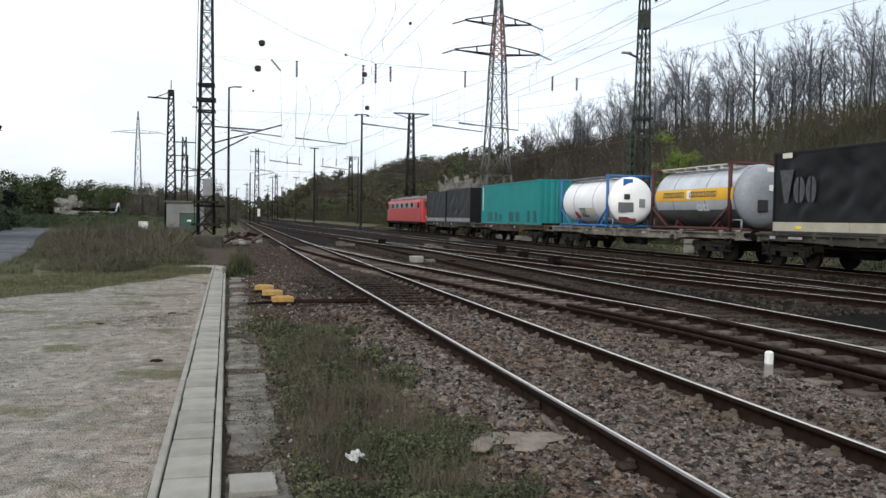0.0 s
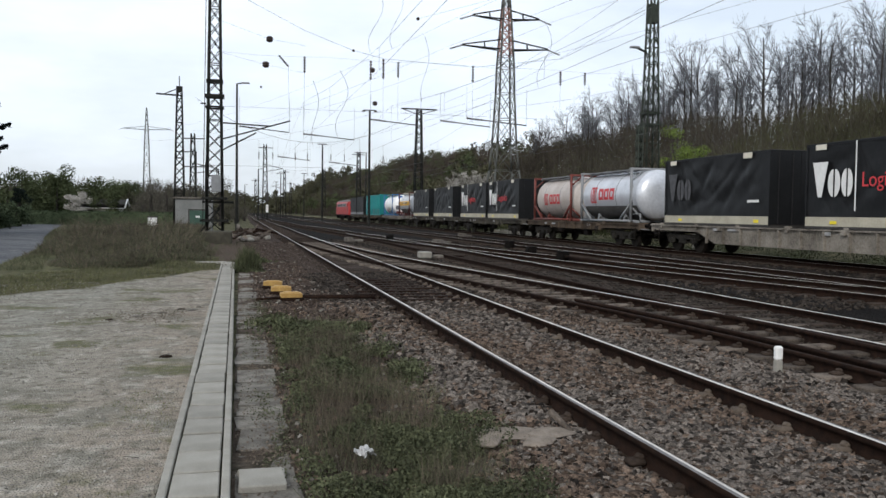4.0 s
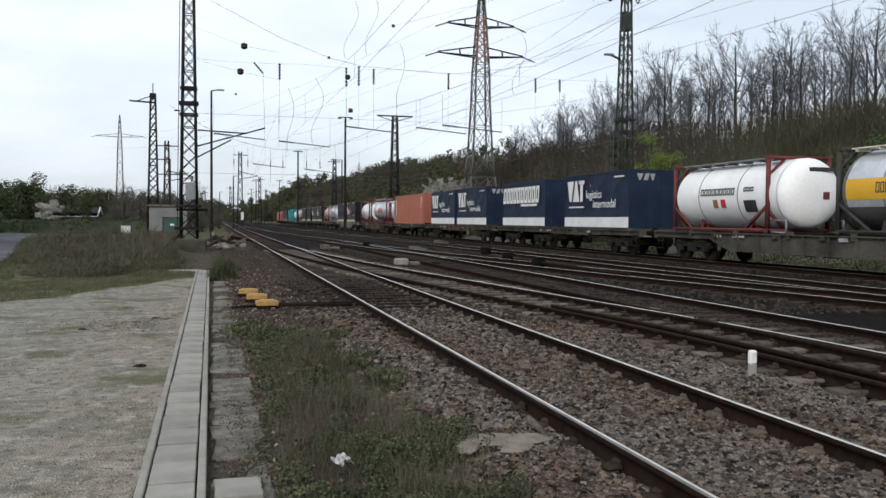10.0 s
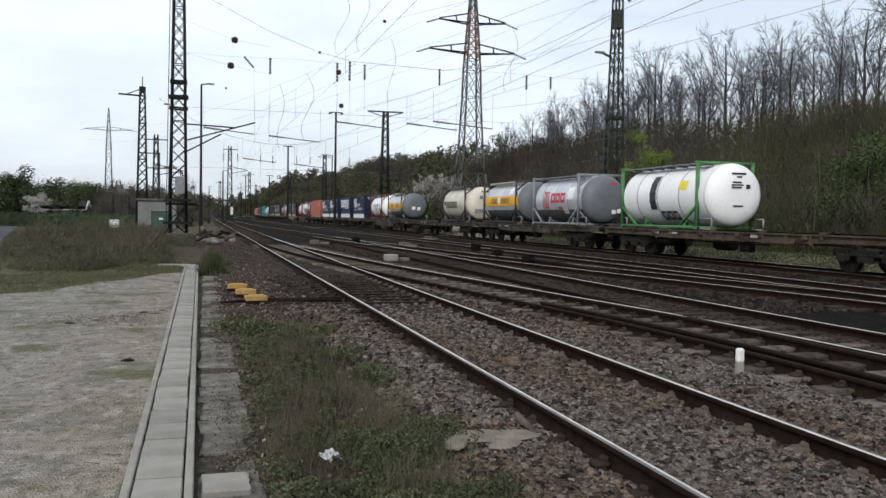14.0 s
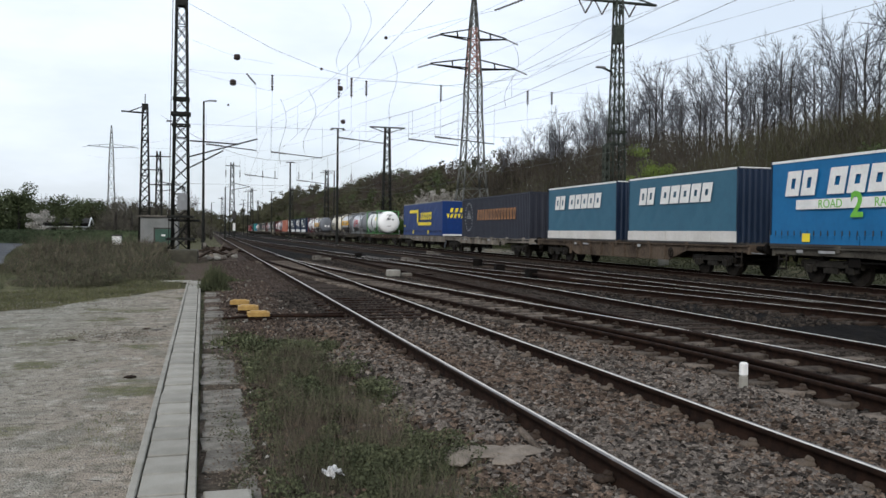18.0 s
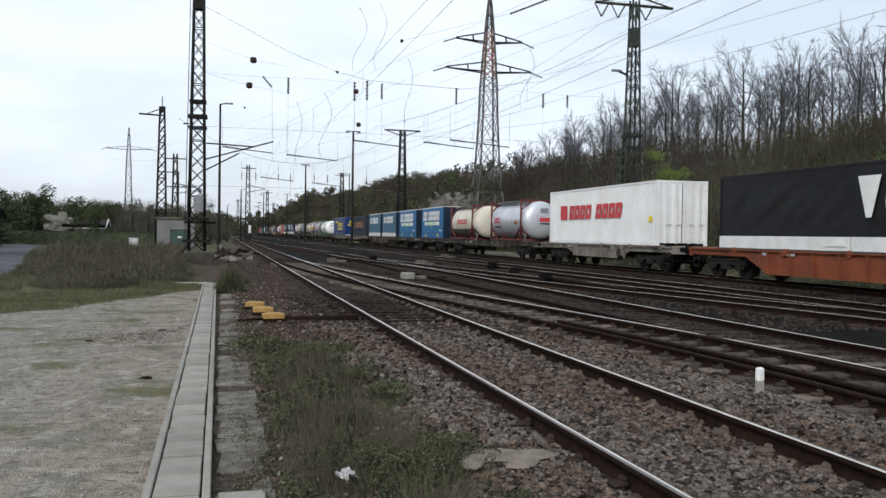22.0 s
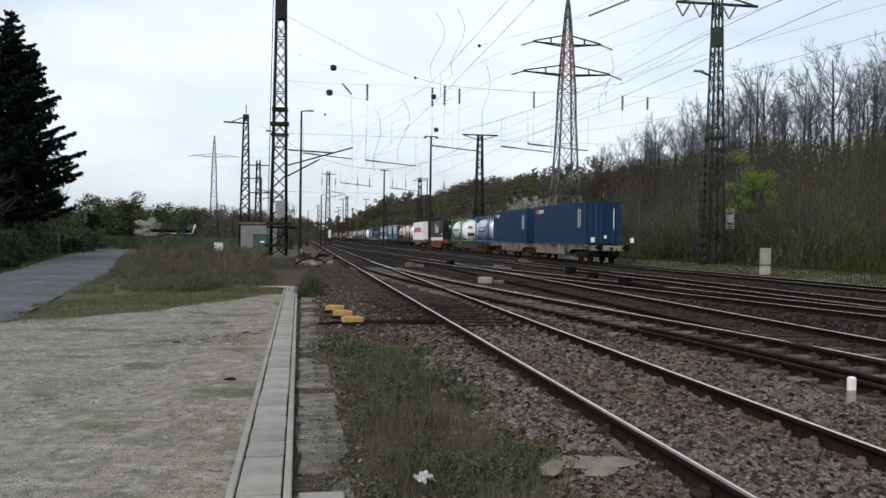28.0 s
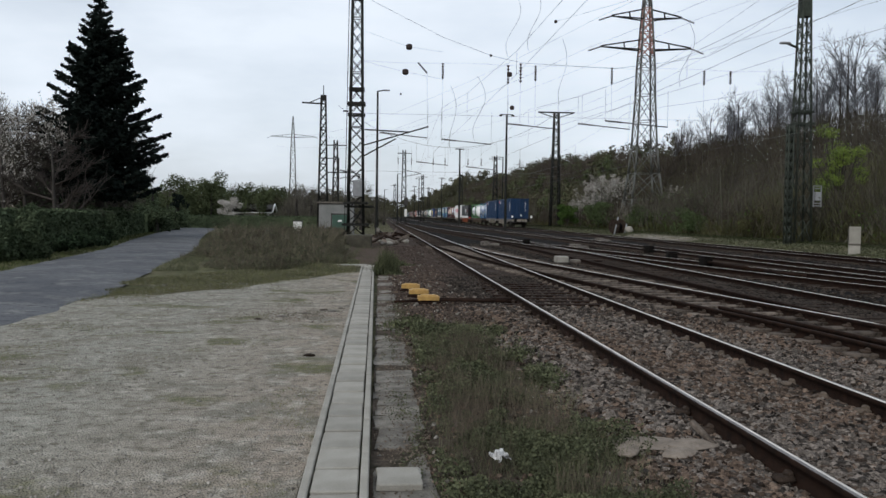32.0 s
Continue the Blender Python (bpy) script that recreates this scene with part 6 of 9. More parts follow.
# ---- masts, poles, wires ----
def lattice_mast(name, x, y, z0, top, w0, w1, material, label, d0=None, d1=None, panel=1.1, leg=0.05, brace=0.028, rz=0.0, category="catenary mast", plates=()):
    """A square tapered lattice mast: four legs, cross bracing, plates."""
    m = empty(name, x, y, z0, rz)
    tagged(m, label, category, group="masts along the line")
    d0, d1 = d0 or w0, d1 or w1
    H = top - z0

    def at(k, sx, sy):
        return Vector((sx * (w0 + (w1 - w0) * k) / 2, sy * (d0 + (d1 - d0) * k) / 2, H * k))
    for sx in (-1, 1):
        for sy in (-1, 1):
            bar_part("leg", [(at(0, sx, sy), at(1, sx, sy))], leg, material, m)
    n = max(3, int(H / panel))
    for name_, a, b in (("front_bracing", (-1, -1), (1, -1)), ("rear_bracing", (-1, 1), (1, 1)), ("side_bracing", (-1, -1), (-1, 1)), ("side_bracing", (1, -1), (1, 1))):
        seg = []
        for k in range(n):
            k0, k1 = k / n, (k + 1) / n
            seg.append((at(k0, *a), at(k1, *b)))
            seg.append((at(k0, *b), at(k1, *a)))
            if k % 4 == 0:
                seg.append((at(k0, *a), at(k0, *b), brace * 1.3))
        bar_part(name_, seg, brace, material, m)["kind"] = "stuff"
    for z, hh, g in plates:
        k = (z - z0) / H
        w = (w0 + (w1 - w0) * k) + g
        d = (d0 + (d1 - d0) * k) + g
        bm = bmesh.new()
        for s in (-1, 1):
            box(bm, 0, s * d / 2, z - z0, w, 0.03, hh)
            box(bm, s * w / 2, 0, z - z0, 0.03, d, hh)
        part("gusset_collar", bm, material, m)
    return m


def insulator_string(parent, p0, p1, r=0.075, n=7):
    bm = bmesh.new()
    p0, p1 = Vector(p0), Vector(p1)
    tube(bm, p0, p1, 0.025, seg=6)
    d = p1 - p0
    q = d.to_track_quat("Z", "Y").to_matrix().to_4x4()
    for k in range(n):
        c = p0 + d * ((k + 0.5) / n)
        bmesh.ops.create_cone(bm, cap_ends=True, segments=10, radius1=r, radius2=r * 0.45, depth=d.length / n * 0.6, matrix=Matrix.Translation(c) @ q)
    return part("insulator", bm, M["insulator"], parent)


# left mast of the cross-span, on its concrete block
big = lattice_mast("catenary_mast", -1.36, 48, 0.6, 16.4, 0.86, 0.44, M["mast"], "tall dark lattice mast with crossed bracing on a concrete block", panel=0.72, leg=0.052, brace=0.018, plates=[(14.3, 1.3, 0.06), (7.9, 0.14, 0.3), (8.7, 0.14, 0.2), (7.3, 0.1, 0.25), (2.4, 0.12, 0.5), (1.2, 0.12, 0.6)])
each_bar("bracket", [((0.4, -0.3, 5.0), (4.0, -0.3, 6.1)), ((0.4, -0.3, 4.4), (2.2, -0.3, 5.4)), ((0.45, 0, 5.9), (3.0, 0, 5.8)), ((-0.75, 0, 6.9), (-0.45, 0, 6.9)), ((-0.65, 0, 1.6), (1.0, 0, 1.6), 0.06), ((-0.7, -0.3, 0.0), (0.3, -0.3, 1.3), 0.05)], 0.035, M["mast"], big)
bm = bmesh.new()
box(bm, 0.1, -0.62, 2.6, 0.5, 0.2, 0.9, 0.02)
part("switch_box", bm, M["frame_grey"], big)
bar_part("conduit", [((-0.6, -0.42, 0.3), (-0.42, -0.3, 14.5))], 0.014, M["mast"], big)
bm = bmesh.new()
box(bm, -1.2, 47.2, 0.2, 1.55, 2.4, 0.9, 0.06)
block = part("mast_foundation", bm, mat("mossy_concrete", (0.075, 0.068, 0.052), (0.035, 0.034, 0.025), 0.95, scale=3, fine=40, bump=0.4))
tagged(block, "mossy concrete foundation block under the lattice mast", "foundation")
# right mast of the cross-span
rm = lattice_mast("catenary_mast", 24.32, 48, 0.4, 16.3, 1.0, 0.4, M["mast_green"], "tall green-grey lattice mast with a cross arm and hanging insulators", panel=1.4, leg=0.048, brace=0.018, plates=[(14.0, 1.1, 0.06), (8.0, 0.12, 0.25), (7.3, 0.12, 0.3)])
each_bar("cross_arm", [((-2.6, 0, 15.6), (2.6, 0, 15.6), 0.07), ((-2.6, 0, 15.6), (0, 0, 16.2)), ((2.6, 0, 15.6), (0, 0, 16.2))], 0.04, M["mast_green"], rm)
for x in (-2.2, -1.1, 0.75):
    insulator_string(rm, (x - 0.45, 0, 15.55), (x, 0, 14.75), 0.07)
    insulator_string(rm, (x + 0.45, 0, 15.55), (x, 0, 14.75), 0.07)
bar_part("lamp_arm", [((-0.4, 0, 11.3), (-1.1, -0.3, 11.45))], 0.05, M["mast_green"], rm)
bm = bmesh.new()
box(bm, -1.3, -0.35, 11.47, 0.6, 0.25, 0.12, 0.03)
part("floodlight", bm, M["frame_grey"], rm)
bm = bmesh.new()
box(bm, 0.95, -0.2, 2.75, 0.34, 0.22, 0.5, 0.03)
for z_ in (2.2, 2.35, 3.2, 3.35):
    box(bm, 0.95, -0.2, z_, 0.5, 0.05, 0.05)
for x_ in (0.72, 1.18):
    box(bm, x_, -0.2, 2.75, 0.05, 0.05, 1.25)
part("switch_box", bm, M["frame_grey"], rm)
side_post = lattice_mast("steel_post", 23.35, 47.4, 0.4, 7.2, 0.3, 0.28, M["mast_green"], "slim lattice post beside the tall mast", panel=0.5, leg=0.035, brace=0.02, category="post")
# the next masts along the line
m2 = lattice_mast("catenary_mast", -5.65, 85, 0, 13.4, 1.0, 0.42, M["mast"], "lattice mast with one arm near its top", panel=0.8, plates=[(13.2, 0.5, 0.1)])
each_bar("cross_arm", [((0.2, 0, 12.6), (-2.1, 0, 12.7), 0.07), ((0, 0, 13.3), (-1.4, 0, 12.7)), ((0, 0, 13.3), (0, 0, 14.4), 0.04)], 0.04, M["mast"], m2)
tm = lattice_mast("catenary_mast", 24.8, 120, 0.3, 16.6, 1.3, 0.6, M["mast"], "lattice mast with a flat cross arm beyond the train", panel=1.0, leg=0.08)
each_bar("cross_arm", [((-2.6, 0, 16.3), (2.6, 0, 16.3), 0.09), ((-2.6, 0, 16.3), (0, 0, 15.5)), ((2.6, 0, 16.3), (0, 0, 15.5))], 0.05, M["mast"], tm)
for k, (x, y, h, w) in enumerate(((-6.5, 125, 12.5, 0.9), (4.95, 180, 15.5, 1.1), (-7.0, 190, 12, 0.9), (27, 200, 16, 1.2), (-6.5, 260, 14, 1.0), (12.6, 255, 14, 1.0), (27, 285, 16, 1.2), (5.5, 330, 14, 1.0), (-9, 360, 14, 1.0), (22, 390, 15, 1.2))):
    q = lattice_mast("catenary_mast", x, y, -0.1, h, w, w * 0.5, M["mast"], "distant lattice mast with bracket arms over the tracks", panel=1.6, leg=0.07, brace=0.04)
    s = 1 if x < 10 else -1
    each_bar("bracket", [((0, 0, h - 5.5), (s * 3.6, 0, h - 4.8)), ((0, 0, h - 4.0), (s * 3.6, 0, h - 4.8)), ((0, 0, h - 0.6), (s * 1.6, 0, h - 0.6), 0.07), ((0, 0, h - 0.6), (-s * 1.4, 0, h - 0.6), 0.07)], 0.05, M["mast"], q)


def slim_pole(name, x, y, h, r, label, category, head):
    m = empty(name, x, y, -0.05)
    tagged(m, label, category, group="poles along the line")
    bm = bmesh.new()
    tube(bm, (0, 0, 0), (0, 0, h), r, r * 0.6, 10)
    part("shaft", bm, M["mast"], m)
    if head == "arm":
        bar_part("lamp_arm", [((0, 0, h), (0.45, 0, h + 0.08))], 0.035, M["mast"], m)
        bm = bmesh.new()
        box(bm, 0.6, 0, h + 0.08, 0.55, 0.22, 0.1, 0.03)
        part("lamp_head", bm, M["frame_grey"], m)
    elif head == "tee":
        each_bar("cross_arm", [((-0.75, 0, h), (0.75, 0, h))], 0.05, M["mast"], m)
        for s in (-1, 1):
            bm = bmesh.new()
            box(bm, s * 0.7, 0, h - 0.12, 0.35, 0.25, 0.14, 0.03)
            part("floodlight", bm, M["frame_dark"], m)
    elif head == "plate":
        bm = bmesh.new()
        box(bm, 0, 0, h, 1.6, 0.4, 0.16, 0.03)
        part("lamp_head", bm, M["frame_dark"], m)
    elif head == "gate":
        each_bar("cross_arm", [((-2.2, 0, h), (0.1, 0, h))], 0.05, M["mast"], m)
    return m


slim_pole("street_lamp", -0.25, 62, 10.7, 0.11, "slim grey lamp post with a single short arm", "lamp post", "arm")
slim_pole("yard_light_pole", 14.75, 100, 13.8, 0.17, "dark slender pole with a short cross arm between the tracks", "light pole", "tee")
slim_pole("yard_light_pole", 13.9, 150, 13.6, 0.2, "dark slender pole with a flat lamp head", "light pole", "plate")
slim_pole("yard_light_pole", -4.6, 95, 8.0, 0.1, "slim pole with a side arm behind the hut", "light pole", "gate")
slim_pole("yard_light_pole", -3.4, 90, 6.2, 0.16, "short dark pole with a side arm behind the hut", "light pole", "gate")
slim_pole("yard_light_pole", 18.5 + 4.5, 160, 13.0, 0.16, "slim pole with a side arm beyond the train", "light pole", "gate")
for k, (x, y, h) in enumerate(((9.5, 210, 11), (16.5, 230, 12), (1.2, 240, 9), (-3, 280, 10), (12, 300, 12), (3, 150, 9))):
    slim_pole("yard_light_pole", x, y, h, 0.16, "distant slim pole in the yard", "light pole", ("tee", "plate", "arm")[k % 3])
# signal with a white and black board
sg = empty("railway_signal", 5.15, 172, 0)
tagged(sg, "main signal mast with a black head and a white board", "signal")
bm = bmesh.new()
tube(bm, (0, 0, 0), (0, 0, 5.2), 0.1)
part("shaft", bm, M["mast"], sg)
bm = bmesh.new()
box(bm, 0, -0.15, 4.6, 0.8, 0.2, 1.7, 0.1)
part("signal_head", bm, M["frame_dark"], sg)
bm = bmesh.new()
box(bm, 0, -0.15, 2.3, 0.5, 0.06, 1.5)
part("white_board", bm, M["white"], sg)


# power pylons
def pylon(name, x, y, z0, H, base, arms, label, paint_top=True, waist=1.25):
    p = empty(name, x, y, z0)
    tagged(p, label, "power pylon", group="power pylons")
    zk = H * 0.62

    def half(z):
        if z < 8:
            return base / 2 + (waist - base / 2) * (z / 8) ** 0.8
        return waist + (0.62 * waist - waist) * (z - 8) / (zk - 8) if z < zk else 0.62 * waist * (1 - (z - zk) / (H - zk)) ** 0.8 + 0.08
    levels = list(np.linspace(0, zk, 7)) + list(np.linspace(zk, H, 9))[1:]
    for sx in (-1, 1):
        for sy in (-1, 1):
            bar_part("leg", [((sx * half(a), sy * half(a), a), (sx * half(b), sy * half(b), b)) for a, b in zip(levels, levels[1:])], 0.085, M["pylon"], p)
    seg, red = [], []
    for a, b in zip(levels, levels[1:]):
        ha, hb = half(a), half(b)
        for c, d in (((-1, -1), (1, -1)), ((-1, 1), (1, 1)), ((-1, -1), (-1, 1)), ((1, -1), (1, 1))):
            t = red if (a > H * 0.66 and a < H * 0.84 and paint_top) else seg
            t.append(((c[0] * ha, c[1] * ha, a), (d[0] * hb, d[1] * hb, b)))
            t.append(((d[0] * ha, d[1] * ha, a), (c[0] * hb, c[1] * hb, b)))
            t.append(((c[0] * hb, c[1] * hb, b), (d[0] * hb, d[1] * hb, b)))
    bar_part("bracing", seg, 0.032, M["pylon"], p)["kind"] = "stuff"
    if red:
        bar_part("painted_section", red, 0.045, M["pylon_red"], p, "red-painted section of the lattice")["kind"] = "stuff"
    for z, wl, wr in arms:
        for s, w in ((-1, wl), (1, wr)):
            hz = half(z)
            each_bar("cross_arm", [((s * hz, -0.5, z), (s * w, 0, z + 0.3)), ((s * hz, 0.5, z), (s * w, 0, z + 0.3)), ((s * hz, 0, z + 1.2), (s * w, 0, z + 0.4)), ((s * w * 0.5, -0.3, z + 0.1), (s * w * 0.5, 0, z + 0.8))], 0.07, M["mast"], p)
            insulator_string(p, (s * w, 0, z + 0.3), (s * (w + 1.6), 0.0, z - 0.25), 0.13, 8)
    return p


pylon("power_pylon", 31.3, 100, 0.9, 30.0, 4.7, [(24.4, 4.2, 4.2), (20.8, 5.4, 5.4)], "lattice power pylon with a red section and two cross arms")
pylon("power_pylon", -33.4, 330, 0, 39, 8, [(31, 8, 8)], "far grey lattice power pylon with one wide arm", paint_top=False)
pylon("power_pylon", 62, -160, 6.0, 30.0, 6.2, [(24.4, 4.2, 4.2), (20.8, 5.4, 5.4)], "lattice power pylon behind the yard with two cross arms")


# ---- cables ----
def sag_line(a, b, sag, n=14):
    a, b = Vector(a), Vector(b)
    return [a.lerp(b, k / n) - Vector((0, 0, sag * 4 * (k / n) * (1 - k / n))) for k in range(n + 1)]


def cable(name, points, r, label, parent=None, category="cable"):
    ob = swept(name, points, r, M["wire"], parent)
    if not parent:
        tagged(ob, label, category, group="overhead cables")
    return ob


for z, wl in ((25.6, 4.2), (22.0, 5.4)):
    for s in (-1, 1):
        cable("power_line", sag_line((31.3 + s * (wl + 1.6), 100, z - 0.2), (62 + s * (wl + 1.6), -160, z + 5), 5.0, 24), 0.012, "power line hanging between two pylons", category="power line")
        cable("power_line", sag_line((31.3 + s * (wl + 1.6), 100, z - 0.2), (-33.4 + s * 8, 330, z + 6), 5.0, 24), 0.012, "power line hanging towards a far pylon", category="power line")
cable("power_line", sag_line((31.3, 100, 30.7), (62, -160, 35.7), 4.0, 24), 0.01, "earth wire between two pylons", category="power line")
# cross-span ropes at the tall masts
span = empty("cross_span", 0, 48, 0)
tagged(span, "cross-span ropes with hanging insulators between two tall masts", "catenary cross-span")
upper = [(-1.14, 0, 13.91), (3.41, 0, 11.73), (6.13, 0, 10.78), (7.92, 0, 10.41), (13.2, 0, 10.22), (18.5, 0, 11.0), (21.6, 0, 12.6), (24.1, 0, 14.2)]
cable("span_rope", [Vector(p) for p in upper], 0.009, "", parent=span)
cable("span_rope", [Vector((x, 0, 10.28 - 0.05 * math.sin(x))) for x in np.linspace(-1.1, 24.1, 14)], 0.004, "", parent=span)
cable("span_rope", [Vector((x, 0, 7.4)) for x in np.linspace(-1.1, 24.1, 6)], 0.006, "", parent=span)
for x, z0, z1 in ((3.43, 10.3, 9.4), (7.12, 10.28, 9.2), (7.83, 10.4, 9.28), (8.68, 10.28, 9.4), (13.07, 10.3, 9.33), (18.45, 10.25, 9.4), (20.0, 10.26, 9.5)):
    insulator_string(span, (x, 0, z0), (x, 0, z1), 0.085, 6)
    cable("dropper", [Vector((x, 0, z1)), Vector((x, 0, 6.9))], 0.005, "", parent=span)
insulator_string(span, (2.04, 0, 10.28), (2.55, 0, 9.71), 0.07, 6)
cable("dropper", [Vector((2.55, 0, 9.71)), Vector((2.6, 0, 7.0))], 0.005, "", parent=span)
for x, z, r in ((1.53, 11.14, 0.19), (1.33, 9.75, 0.19), (1.09, 8.52, 0.06), (6.13, 10.78, 0.08), (7.37, 7.89, 0.14), (9.79, 12.78, 0.1), (7.2, 9.75, 0.16)):
    bm = bmesh.new()
    lathe(bm, [(-r * 0.9, r * 0.25), (-r * 0.75, r * 0.7), (-r * 0.3, r), (0, r * 0.85), (r * 0.3, r), (r * 0.75, r * 0.7), (r * 0.9, r * 0.25)], "Z", 14, (x, 0, z))
    part("ball_insulator", bm, M["insulator"], span)
cable("tie_wire", [Vector((-1.1, 0, 12.0)), Vector((1.53, 0, 11.14)), Vector((3.43, 0, 10.9))], 0.0045, "", parent=span)
cable("tie_wire", [Vector((-1.1, 0, 10.3)), Vector((1.33, 0, 9.75)), Vector((3.43, 0, 9.4))], 0.0045, "", parent=span)
insulator_string(span, (16.3, 0, 14.85), (18.8, 0, 15.95), 0.08, 14)
cable("span_rope", [Vector((9.79, 0, 12.78)), Vector((16.3, 0, 14.85))], 0.006, "", parent=span)
cable("span_rope", [Vector((18.8, 0, 15.95)), Vector((24.2, 0, 16.2))], 0.008, "", parent=span)
# loose loops of feeder cable
for x0, z0, w in ((7.3, 14.5, 0.9), (8.5, 14.8, 0.8), (5.4, 9.6, 0.8), (17.5, 13.0, 0.8), (10.2, 11.8, 0.5), (3.9, 9.0, 0.5)):
    pts = [Vector((x0 + w * math.sin(t * 1.7) * 0.5 + t * 0.1, 0.4 * t, z0 - 1.1 * t)) for t in np.linspace(0, 3.2, 16)]
    cable("feeder_loop", pts, 0.011, "", parent=span)
# a second cross-span further on
span2 = empty("cross_span", 0, 122, 0)
tagged(span2, "far cross-span ropes with insulators over the yard", "catenary cross-span")
cable("span_rope", [Vector((x, 0, 11.5 + 0.022 * (x - 10) ** 2)) for x in np.linspace(-6.0, 24.6, 14)], 0.02, "", parent=span2)
cable("span_rope", [Vector((x, 0, 8.0)) for x in np.linspace(-6.0, 24.6, 6)], 0.016, "", parent=span2)
for x in (2.5, 4.4, 7.5, 9.2, 12.5, 14.4, 18.1, 20.0):
    insulator_string(span2, (x, 0, 10.0), (x, 0, 9.0), 0.11, 5)
    cable("dropper", [Vector((x, 0, 11.6)), Vector((x, 0, 6.8))], 0.012, "", parent=span2)
# horizontal bracket arms hanging over the tracks
for x, y, z, w in ((2.0, 75, 8.8, 4.2), (7.8, 78, 8.6, 4.6), (6.5, 108, 8.4, 4.0), (13.0, 110, 8.0, 4.0), (13.4, 75, 9.8, 4.5), (19.0, 72, 9.6, 4.5), (20.0, 66, 9.2, 5.0)):
    b = empty("registration_arm", x, y, z)
    tagged(b, "steady arm with an insulator hanging from the overhead wires", "catenary arm", group="arms in the overhead line")
    bar_part("arm_tube", [((-w / 2, 0, 0.15), (w / 2, 0, -0.25)), ((-w / 2, 0, 0.15), (-w / 2, 0, 2.6), 0.008), ((w / 2, 0, -0.25), (w / 2, 0, 2.6), 0.008)], 0.04, M["wire"], b)
    insulator_string(b, (-w / 2, 0, 0.15), (-w / 2 + 1.4, 0, 0.03), 0.1, 6)
# contact and carrying wires of each track
for cf, name in ((c_near, "near"), (c_third, "middle"), (c_fourth, "inner"), (c_far, "far")):
    ys = list(np.arange(-60, 420, 12.0))
    wire = [Vector((cf(y) + 0.25 * math.sin(y * 0.08), y, 5.75)) for y in ys]
    ten = []
    for y in ys:
        k = ((y - 48) % 74) / 74
        ten.append(Vector((cf(y) + 0.25 * math.sin(y * 0.08), y, 6.2 + 1.6 * (2 * k - 1) ** 2)))
    line = empty("overhead_line")
    tagged(line, "contact wire and carrying rope with droppers over a track", "overhead wire", group="overhead cables")
    cable("contact_wire", wire, 0.0055, "", parent=line)
    cable("carrying_rope", ten, 0.0055, "", parent=line)
    for a, b in zip(wire[3:22], ten[3:22]):
        cable("dropper", [a, b], 0.004, "", parent=line)
cable("overhead_wire", sag_line((24.3, 48, 14.8), (31, -60, 15.5), 1.5, 20), 0.009, "feeder wire strung from mast to mast", category="overhead wire")
cable("overhead_wire", sag_line((24.3, 48, 14.8), (24.8, 120, 16.0), 1.5, 20), 0.009, "feeder wire strung from mast to mast", category="overhead wire")
cable("overhead_wire", sag_line((22.2, 48, 14.8), (26, -60, 14.8), 1.5, 20), 0.009, "feeder wire strung from mast to mast", category="overhead wire")
cable("overhead_wire", sag_line((22.2, 48, 14.8), (22.3, 120, 16.0), 1.5, 20), 0.009, "feeder wire strung from mast to mast", category="overhead wire")
cable("overhead_wire", sag_line((23.2, 48, 11.2), (25, -40, 10.0), 0.8, 20), 0.009, "feeder wire strung from mast to mast", category="overhead wire")
cable("overhead_wire", sag_line((23.2, 48, 11.2), (4.9, 180, 13.0), 0.8, 20), 0.009, "feeder wire strung across the yard", category="overhead wire")

# ---- cable duct, kerb and small things on the verge ----
def duct_x(y):
    return -0.265 - 0.0052 * (y - 5)


duct = empty("cable_duct")
tagged(duct, "concrete cable duct with a row of pale cover slabs", "cable duct", kind="structure")
for s in (-1, 1):
    y = -6.0
    while y < 28.9:
        bm = bmesh.new()
        box(bm, 0, 0, -0.05, 0.055, 0.985, 0.2, 0.008)
        o = part("duct_wall", bm, M["concrete"], duct)
        o.matrix_basis = pose(duct_x(y + 0.5) + s * 0.185, y + 0.5, rng.uniform(-0.004, 0.004), 0, 0, 0.3)
        y += 1.0
slab_bm = bmesh.new()
box(slab_bm, 0, 0, 0, 0.29, 0.462, 0.05, 0.008)
slab_mesh = bpy.data.meshes.new("cover_slab")
slab_bm.to_mesh(slab_mesh)
slab_bm.free()
slab_mesh.materials.append(M["concrete"])
y = -5.85
while y < 29:
    o = new("cover_slab", slab_mesh)
    o.parent = duct
    o.matrix_basis = pose(duct_x(y + 0.25) + rng.uniform(-0.005, 0.005), y + 0.25, 0.018 + rng.uniform(-0.005, 0.005), rng.uniform(-0.5, 0.5), rng.uniform(-0.8, 0.8), 0.3 + rng.uniform(-0.6, 0.6))
    y += 0.5
# end turn of the duct towards the mast block
bm = bmesh.new()
box(bm, -1.1, 29.4, 0.0, 1.3, 0.5, 0.06, 0.01)
part("duct_end_slab", bm, M["concrete"], duct)
